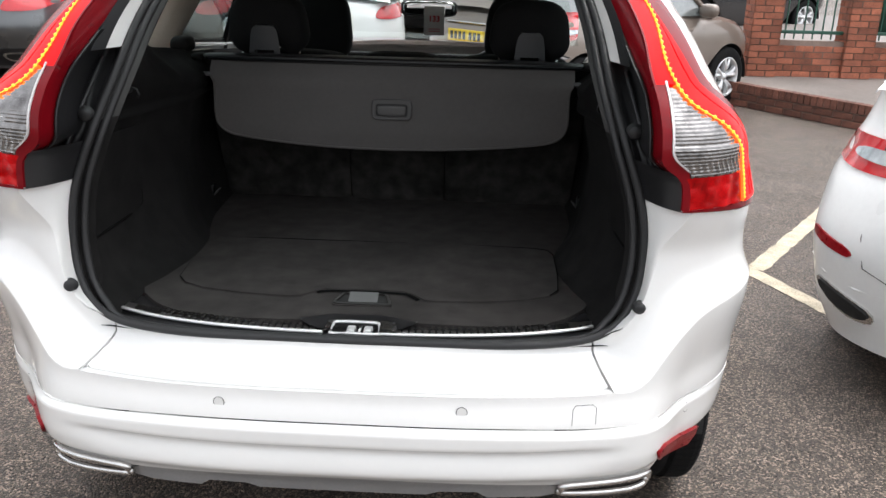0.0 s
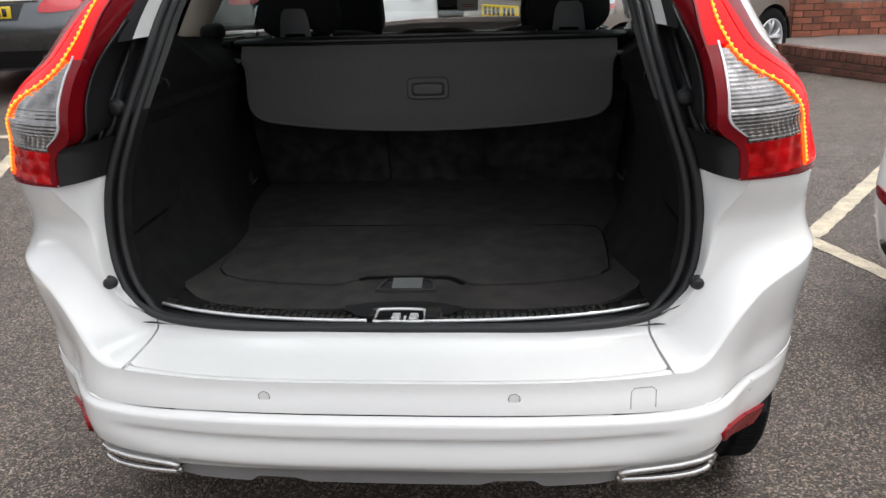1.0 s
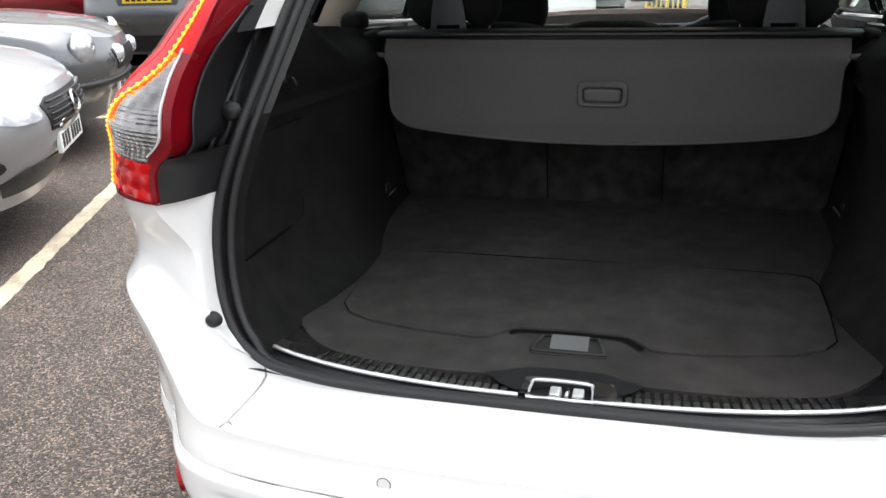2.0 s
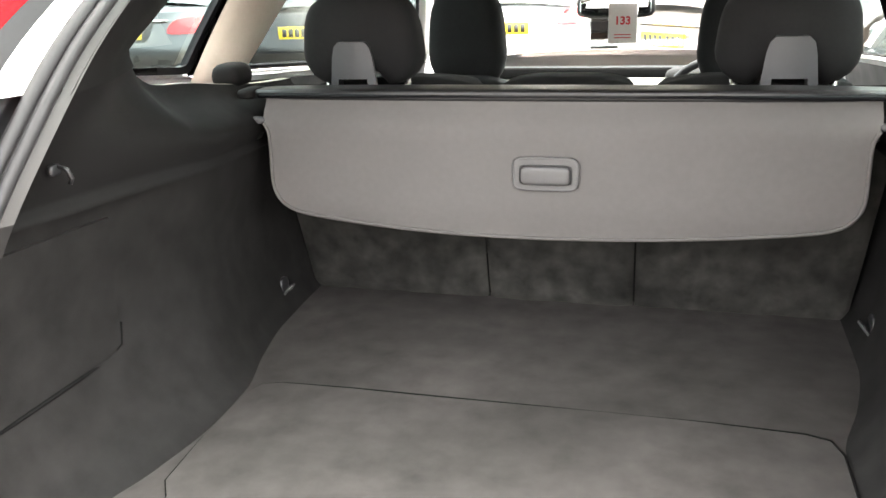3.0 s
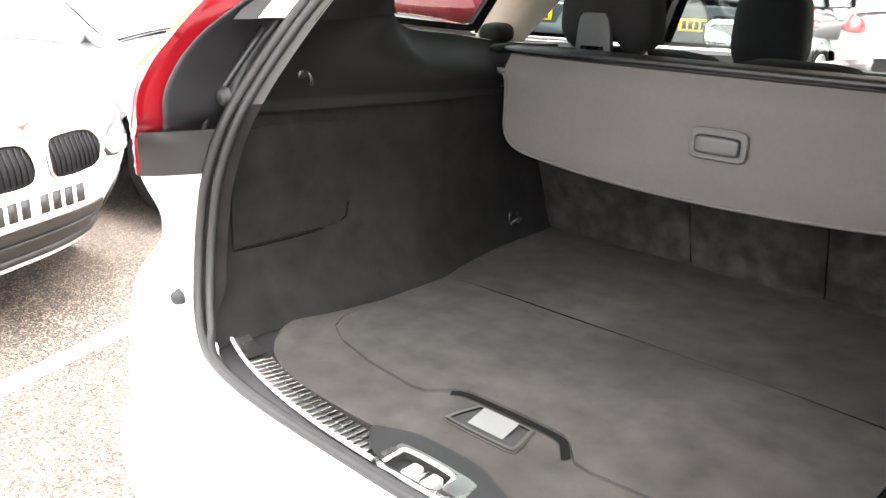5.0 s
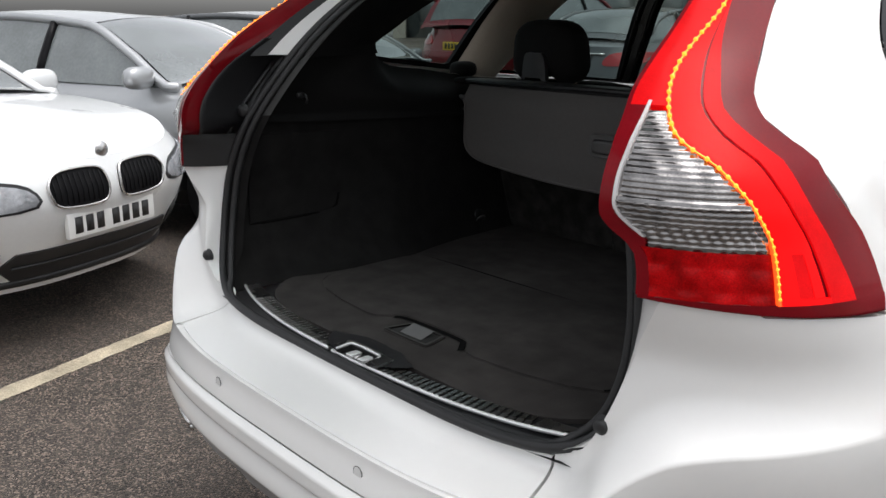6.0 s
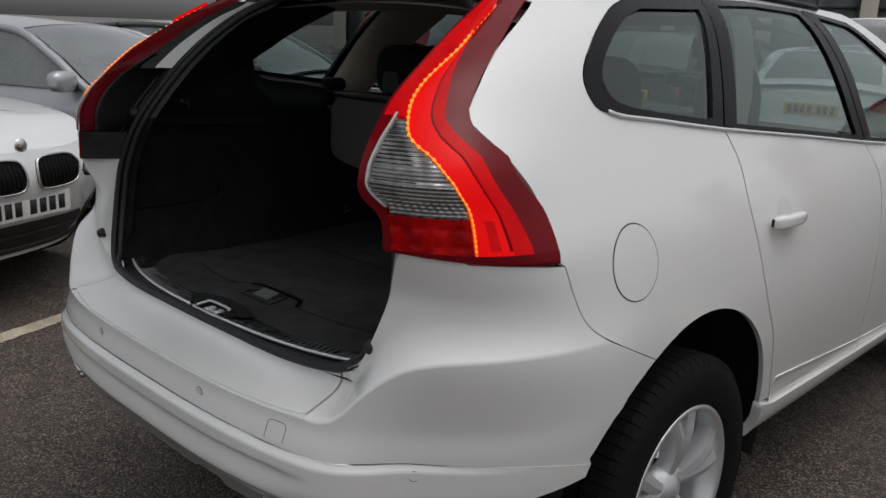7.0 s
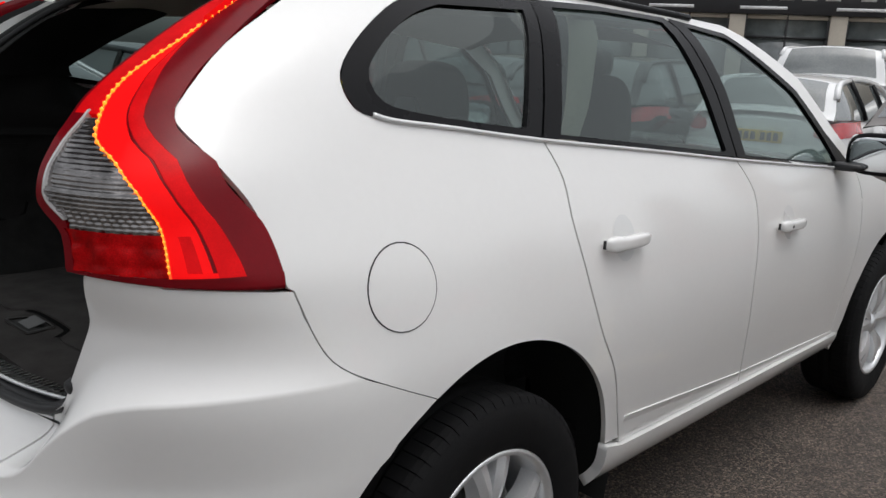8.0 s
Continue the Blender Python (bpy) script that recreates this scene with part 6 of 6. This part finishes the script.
def sport_rear(ob, at, number):
    """White family car: wide lamps, diffuser, oblong tailpipes, reflectors, hatch seam."""
    lamp_pair(ob, at, "tail_lamp", [(0.30, 0.905), (0.32, 0.955), (0.50, 0.99), (0.68, 1.005), (0.82, 1.0), (0.885, 0.965), (0.885, 0.915), (0.76, 0.885), (0.50, 0.885)], TAILRED, 0.010, "red tail lamp with a clear band")
    lamp_pair(ob, at, "lamp_clear_band", [(0.36, 0.928), (0.42, 0.946), (0.54, 0.962), (0.68, 0.970), (0.76, 0.960), (0.76, 0.934), (0.66, 0.922), (0.50, 0.920)], LAMPGLASS, 0.018)
    lamp_pair(ob, at, "rear_reflector", [(0.70, 0.575), (0.705, 0.605), (0.80, 0.625), (0.87, 0.635), (0.868, 0.605), (0.80, 0.585)], REFLECTOR, 0.008, "thin red reflector")
    for s in (1, -1):
        part("bumper_crease", tube([at(s * x, z, 0.0) for x, z in ((0.88, 0.50), (0.80, 0.47), (0.66, 0.455), (0.5, 0.46))], 0.006, 6), P_WHITE, ob)
    for s in (1, -1):
        part("hatch_seam", tube([at(s * x, z, 0.002) for x, z in ((0.66, 1.06), (0.665, 0.90), (0.665, 0.66), (0.64, 0.55), (0.55, 0.52))], 0.0018, 5), SEAM, ob)
    bar(ob, at, "hatch_seam", -0.55, 0.55, 0.52, 0.003, SEAM, 0.002)
    patch(ob, at, "diffuser", [(-0.50, 0.22), (0.50, 0.22), (0.44, 0.34), (-0.44, 0.34)], MESH, 0.004)
    lamp_pair(ob, at, "exhaust_surround", [(0.58, 0.335), (0.60, 0.385), (0.78, 0.435), (0.83, 0.43), (0.81, 0.385), (0.68, 0.325)], CHROME, 0.008)
    lamp_pair(ob, at, "exhaust_mouth", [(0.60, 0.345), (0.615, 0.38), (0.78, 0.425), (0.815, 0.42), (0.795, 0.388), (0.68, 0.337)], DARK, 0.014)
    number(at, 0.80, PLATEYELLOW, True)


def tall_rear(ob, at, number):
    lamp_pair(ob, at, "tail_lamp", [(0.42, 0.90), (0.46, 1.0), (0.60, 1.03), (0.84, 1.0), (0.88, 0.94), (0.80, 0.89), (0.58, 0.88)], TAILRED, 0.012, "wide red tail lamp")
    lamp_pair(ob, at, "lamp_clear_band", [(0.56, 0.93), (0.60, 0.965), (0.78, 0.95), (0.78, 0.93), (0.62, 0.915)], LENSEDGE, 0.018)
    patch(ob, at, "dark_strip", [(-0.5, 0.95), (0.5, 0.95), (0.5, 0.99), (-0.5, 0.99)], MESH, 0.016)
    patch(ob, at, "lower_bumper", [(-0.78, 0.24), (0.78, 0.24), (0.82, 0.38), (-0.82, 0.38)], MESH, 0.004)
    number(at, 0.72, PLATEYELLOW, True)


def plain_rear(ob, at, number):
    lamp_pair(ob, at, "tail_lamp", [(0.52, 0.83), (0.56, 0.93), (0.72, 0.97), (0.86, 0.96), (0.87, 0.88), (0.72, 0.82)], TAILRED, 0.012, "red tail lamp")
    patch(ob, at, "lower_bumper", [(-0.78, 0.24), (0.78, 0.24), (0.82, 0.38), (-0.82, 0.38)], MESH, 0.004)
    number(at, 0.80, PLATEYELLOW, True)


def plain_front(ob, at, number):
    lamp_pair(ob, at, "headlamp", [(0.48, 0.64), (0.50, 0.74), (0.70, 0.79), (0.80, 0.78), (0.70, 0.66)], LAMPGLASS, 0.01, "clear headlamp")
    patch(ob, at, "grille", [(-0.35, 0.60), (0.35, 0.60), (0.40, 0.72), (-0.40, 0.72)], MESH)
    number(at, 0.50, PLATEWHITE, False)


P_SILVER = paint("silver_paint", (0.42, 0.43, 0.44), 0.6, 0.32)
P_GREY = paint("grey_metallic_paint", (0.11, 0.115, 0.12), 0.55, 0.3)
P_DARK = paint("black_paint", (0.012, 0.012, 0.014), 0.2, 0.2)
P_RED = paint("dark_red_paint", (0.22, 0.012, 0.018), 0.3, 0.25)
P_TAUPE = paint("taupe_metallic_paint", (0.20, 0.165, 0.14), 0.5, 0.35)

HATCH = dict(L=4.32, W=1.77, H=1.42, belt=0.95, deck=1.0, bonnet=0.90, screen_base=0.72, roof_front=0.52, roof_rear=0.14, glass_rear=0.03)
SALOON = dict(L=4.69, W=1.81, H=1.44, belt=0.95, deck=1.02, bonnet=0.86, screen_base=0.71, roof_front=0.53, roof_rear=0.26, glass_rear=0.11)
ESTATE = dict(L=4.82, W=1.86, H=1.55, belt=1.0, deck=1.06, bonnet=0.93, screen_base=0.73, roof_front=0.55, roof_rear=0.09, glass_rear=0.015)


def by_nose(x, y, h, L):
    return (x + math.sin(radians(h)) * L / 2, y - math.cos(radians(h)) * L / 2)


def by_tail(x, y, h, L):
    return (x - math.sin(radians(h)) * L / 2, y + math.cos(radians(h)) * L / 2)


other_car("white hatchback with twin oval grilles, nose to the bay line", by_nose(-2.47, 0.69, -66, 4.32), -66, P_WHITE, front=hatch_front, rear=plain_rear, **HATCH)
other_car("silver hatchback with a dark barred grille", by_nose(-2.93, 2.85, -64, 4.37), -64, P_SILVER, front=wide_front, rear=plain_rear, **{**HATCH, "L": 4.37})
other_car("small grey car with round chrome lamps", by_nose(-3.85, 4.75, -64, 3.85), -64, P_GREY, front=round_front, rear=plain_rear, **{**HATCH, "L": 3.85, "W": 1.72})
other_car("dark grey saloon seen from its tail", by_tail(-4.85, 6.6, 5, 4.69), 5, P_GREY, rear=saloon_rear, front=plain_front, **SALOON)
other_car("dark red car parked beside the grey saloon", by_tail(-7.4, 7.4, 5, 4.5), 5, P_RED, rear=plain_rear, front=plain_front, **{**ESTATE, "L": 4.5, "H": 1.6})
other_car("white family car with oblong tailpipes, parked alongside", by_tail(2.14, 1.0, -38, 4.87), -38, P_WHITE, rear=sport_rear, front=plain_front, tail=(0.10, 0.03, 0.0, 0.03, 0.09), **{**ESTATE, "L": 4.87, "W": 1.85, "H": 1.52, "belt": 1.05, "deck": 1.18, "glass_rear": 0.05, "roof_rear": 0.2})
other_car("taupe estate car with its nose to the brick kerb", by_nose(3.05, 9.35, -49, 3.9), -49, P_TAUPE, rear=estate_rear, front=plain_front, **{**ESTATE, "L": 3.9, "W": 1.76})
other_car("white hatchback with red tail lamps in the row ahead", by_tail(-1.36, 7.6, 5, 4.2), 5, P_WHITE, rear=plain_rear, front=plain_front, **HATCH | {"L": 4.2, "W": 1.66, "H": 1.42})
other_car("black family car in the row ahead", by_tail(-3.1, 7.0, 5, 4.5), 5, P_DARK, rear=plain_rear, front=plain_front, **HATCH | {"L": 4.5, "W": 1.7, "H": 1.5})
other_car("tall white car with wide red lamps beyond the row ahead", by_tail(-2.25, 11.8, 12, 4.5), 12, P_WHITE, rear=tall_rear, front=plain_front, **{**ESTATE, "L": 4.5, "H": 1.69, "belt": 1.04, "deck": 1.16})
other_car("black car beyond the row ahead", by_tail(-0.3, 12.2, 10, 4.5), 10, P_DARK, rear=plain_rear, front=plain_front, **HATCH | {"L": 4.5, "H": 1.6})
other_car("black car parked beyond the taupe estate", by_tail(3.0, 14.5, -60, 4.4), -60, P_DARK, rear=plain_rear, front=plain_front, **HATCH | {"L": 4.4})

# ---- kerb, pavement, piers, fence, building ----
BRICK = mat("red_brick", (0.125, 0.05, 0.034), 0.8, 0, 0.4, 9, 0.5, 120, piece=0.35, fvar=0.3)
MORTAR = mat("grey_mortar", (0.15, 0.105, 0.085), 0.9, 0, 0.2, 15, 0.4, 120)
PAVING = mat("concrete_paving", (0.17, 0.15, 0.137), 0.6, 0, 0.25, 1.2, 0.4, 90)
GREENPAINT = mat("green_fence_paint", (0.02, 0.085, 0.06), 0.45, 0, 0.15, 8)
RENDER = mat("cream_render", (0.55, 0.50, 0.42), 0.85, 0, 0.1, 1.5, 0.2, 80)
SIGNBLACK = mat("black_sign_panel", (0.02, 0.02, 0.022), 0.35, 0, 0.1, 3)
SIGNWHITE = mat("white_sign_letters", (0.75, 0.75, 0.75), 0.5)
SIGNRED = mat("red_sign_letters", (0.55, 0.03, 0.03), 0.5)

K0, K1 = Vector((0.6, 11.55)), Vector((7.0, 3.39))
kd = (K1 - K0).normalized()
kn = Vector((-kd.y, kd.x))
if kn.x < 0:
    kn = -kn
KERB = 0.24


def kerb_point(d, off, z):
    p = K0 + kd * d + kn * off
    return Vector((p.x, p.y, rise(p.x, p.y) + z))


klen = (K1 - K0).length
pave = part("pavement", grid(lambda u, v: kerb_point(-6 + (klen + 12) * u, 0.11 + 9 * v, KERB - 0.02), 20, 6, flip=True), PAVING)
tagged(pave, "grey concrete pavement behind the brick kerb", "pavement", kind="structure")
kerb = part("kerb_wall", grid(lambda u, v: kerb_point(-6 + (klen + 12) * u, 0.012 + 0.10 * max(0, v * 2 - 1), -0.02 + (KERB) * min(1, v * 2)), 30, 4), MORTAR)
tagged(kerb, "low red brick kerb along the pavement", "kerb", kind="structure")


def brick_mesh(l, w, h):
    me = bpy.data.meshes.new("brick")
    bm = box(-l / 2, -w / 2, -h / 2, l / 2, w / 2, h / 2, 0.006, 1)
    bm.to_mesh(me)
    bm.free()
    me.materials.append(BRICK)
    return me


ANGLE = math.atan2(kd.y, kd.x)
stretcher, header = brick_mesh(0.215, 0.10, 0.065), brick_mesh(0.065, 0.112, 0.1025)
for row in range(2):
    for i in range(56):
        d = 2.0 + i * 0.225 + (0.11 if row else 0)
        b = new("brick", stretcher)
        p = kerb_point(d, 0.05 + 0.003 * noise.noise(Vector((i, row, 0))), 0.035 + row * 0.075)
        b.matrix_world = Matrix.Translation(p) @ Matrix.Rotation(ANGLE + 0.01 * noise.noise(Vector((i, row, 7))), 4, "Z")
        b.parent = kerb
for i in range(168):
    b = new("brick", header)
    p = kerb_point(2.0 + i * 0.075, 0.05, 0.205 + 0.004 * noise.noise(Vector((i, 3, 0))))
    b.matrix_world = Matrix.Translation(p) @ Matrix.Rotation(ANGLE + 0.03 * noise.noise(Vector((i, 9, 7))), 4, "Z")
    b.parent = kerb


def brick_stuff(x0, y0, x1, y1, z0, z1, thick, parent):
    """Courses of bricks round a pier or wall, joined."""
    bm = bmesh.new()
    course = 0
    z = z0
    while z + 0.07 < z1:
        for (ax, ay, bx, by) in ((x0, y0, x1, y0), (x1, y0, x1, y1), (x1, y1, x0, y1), (x0, y1, x0, y0)):
            a, b = Vector((ax, ay)), Vector((bx, by))
            ln = (b - a).length
            if ln < 0.05:
                continue
            d = (b - a) / ln
            t = -0.11 if course % 2 else 0.0
            while t < ln:
                s, e = max(0, t + 0.005), min(ln, t + 0.215)
                if e - s > 0.03:
                    c = a + d * (s + e) / 2
                    own = box(-(e - s) / 2, -0.006, 0.0, (e - s) / 2, 0.006, 0.065)
                    bmesh.ops.rotate(own, verts=own.verts, matrix=Matrix.Rotation(math.atan2(d.y, d.x), 3, "Z"))
                    bmesh.ops.translate(own, verts=own.verts, vec=(c.x, c.y, z))
                    me = bpy.data.meshes.new("t")
                    own.to_mesh(me)
                    own.free()
                    bm.from_mesh(me)
                    bpy.data.meshes.remove(me)
                t += 0.225
        z += 0.075
        course += 1
    ob = part("bricks", bm, BRICKJOIN, parent, smooth=False)
    tagged(ob, kind="stuff")


BRICKJOIN = mat("weathered_red_brick", (0.28, 0.095, 0.055), 0.85, 0, 0.3, 6, 0.4, 120, fvar=0.3)


def island_tint(m):
    n, l = m.node_tree.nodes, m.node_tree.links
    geo, r, tone = n.new("ShaderNodeNewGeometry"), n.new("ShaderNodeMapRange"), next(k for k in n if k.type == "VECT_MATH")
    r.inputs["To Min"].default_value, r.inputs["To Max"].default_value = 0.65, 1.3
    mul = n.new("ShaderNodeMath")
    mul.operation = "MULTIPLY"
    old = tone.inputs["Scale"].links[0].from_socket
    l.new(geo.outputs["Random Per Island"], r.inputs["Value"])
    l.new(old, mul.inputs[0])
    l.new(r.outputs[0], mul.inputs[1])
    l.new(mul.outputs[0], tone.inputs["Scale"])


island_tint(BRICKJOIN)


def pier(x, y, w=0.34, h=2.3):
    z = rise(x, y) + KERB - 0.02
    p = thing("brick_pier", "square red brick gate pier", "pier", "piers of the fence")
    part("pier_core", box(x - w / 2, y - w / 2, z, x + w / 2, y + w / 2, z + h), MORTAR, p)
    brick_stuff(x - w / 2, y - w / 2, x + w / 2, y + w / 2, z, z + h, 0.01, p)
    part("pier_cap", box(x - w / 2 - 0.05, y - w / 2 - 0.05, z + h, x + w / 2 + 0.05, y + w / 2 + 0.05, z + h + 0.1, 0.02), PAVING, p)


PIERS = [(3.66, 9.12), (4.80, 9.16), (6.1, 9.2), (7.4, 9.25)]
for x, y in PIERS:
    pier(x, y)
for (xa, ya), (xb, yb) in zip(PIERS, PIERS[1:]):
    z = rise(xa, ya) + KERB - 0.02
    w = thing("low_brick_wall", "low red brick wall between two piers", "wall", "low walls of the fence")
    part("wall_core", box(xa + 0.17, ya - 0.09, z, xb - 0.17, ya + 0.09, z + 0.42), MORTAR, w)
    brick_stuff(xa + 0.17, ya - 0.09, xb - 0.17, ya + 0.09, z, z + 0.42, 0.01, w)
    f = thing("fence_panel", "green painted steel railing on a low wall", "fence", "railings of the fence")
    for zz in (0.50, 1.15, 1.95):
        part("rail", box(xa + 0.17, ya - 0.02, z + zz, xb - 0.17, ya + 0.02, z + zz + 0.04, 0.004), GREENPAINT, f)
    me = bpy.data.meshes.new("bar")
    bm = tube([(0, 0, 0.44), (0, 0, 1.98), (0, 0, 2.06)], 0.010, 6)
    bm.to_mesh(me)
    bm.free()
    me.materials.append(GREENPAINT)
    k = int((xb - xa - 0.34) / 0.11)
    for i in range(1, k):
        b = new("bar", me)
        b.location = (xa + 0.17 + 0.11 * i, ya, z)
        b.parent = f
    if xa > 4.5:
        part("infill_sheet", box(xa + 0.2, ya - 0.006, z + 0.52, xb - 0.2, ya + 0.006, z + 1.12), GREENPAINT, f, "green sheet infill")

# shop building across the road, its front along the bays
BX, BY, BH = -7.5, 25.0, radians(26)
place = Matrix.Translation((BX, BY, 0)) @ Matrix.Rotation(BH, 4, "Z")
shop = thing("shop_building", "cream rendered shop building with a black sign over its windows", "building", m=place)
XL, XR = -16.0, 22.0
part("sign_band", box(XL, -0.12, 3.42, XR, 0.12, 4.25, 0.01), SIGNBLACK, shop, "black sign panel with lettering")
part("upper_wall", box(XL, 0.0, 4.25, XR, 0.3, 6.6), RENDER, shop)
part("roof_edge", box(XL - 0.2, -0.2, 6.6, XR + 0.2, 8, 6.75), SIGNBLACK, shop)
part("rear_wall", box(XL, 7.7, 0, XR, 8.0, 6.6), RENDER, shop)
part("stall_riser", box(XL, 0.0, 0.0, XR, 0.25, 0.6), RENDER, shop)
x = XL
while x < XR - 0.1:
    part("wall_pier", box(x, -0.05, 0.0, x + 0.45, 0.3, 3.42, 0.01), RENDER, shop)
    win = new("shop_window")
    win.parent = shop
    part("pane", box(x + 0.45, 0.10, 0.6, x + 2.75, 0.12, 3.30), DARKGLASS, win)
    for xx in (x + 0.47, x + 1.6, x + 2.71):
        part("mullion", box(xx - 0.03, 0.04, 0.6, xx + 0.03, 0.12, 3.42, 0.004), SIGNBLACK, win)
    part("transom", box(x + 0.45, 0.04, 2.75, x + 2.75, 0.12, 2.82), SIGNBLACK, win)
    part("head", box(x + 0.45, 0.04, 3.30, x + 2.75, 0.3, 3.42), RENDER, win)
    x += 2.75
# lettering as bars
for i in range(11):
    xx = -2.2 + 0.62 * i + (0.3 if i > 4 else 0)
    part("letter_bar", box(xx, -0.135, 3.82, xx + 0.40, -0.12, 4.12), SIGNWHITE, shop)
for i in range(3):
    part("letter_bar", box(-4.3 + 0.6 * i, -0.135, 3.80, -3.88 + 0.6 * i, -0.12, 4.14), SIGNRED if i == 1 else SIGNWHITE, shop)
for i in range(3):
    part("small_print_bar", box(-4.6 + 2.6 * i, -0.135, 3.55, -3.3 + 2.6 * i, -0.12, 3.64), SIGNWHITE, shop)
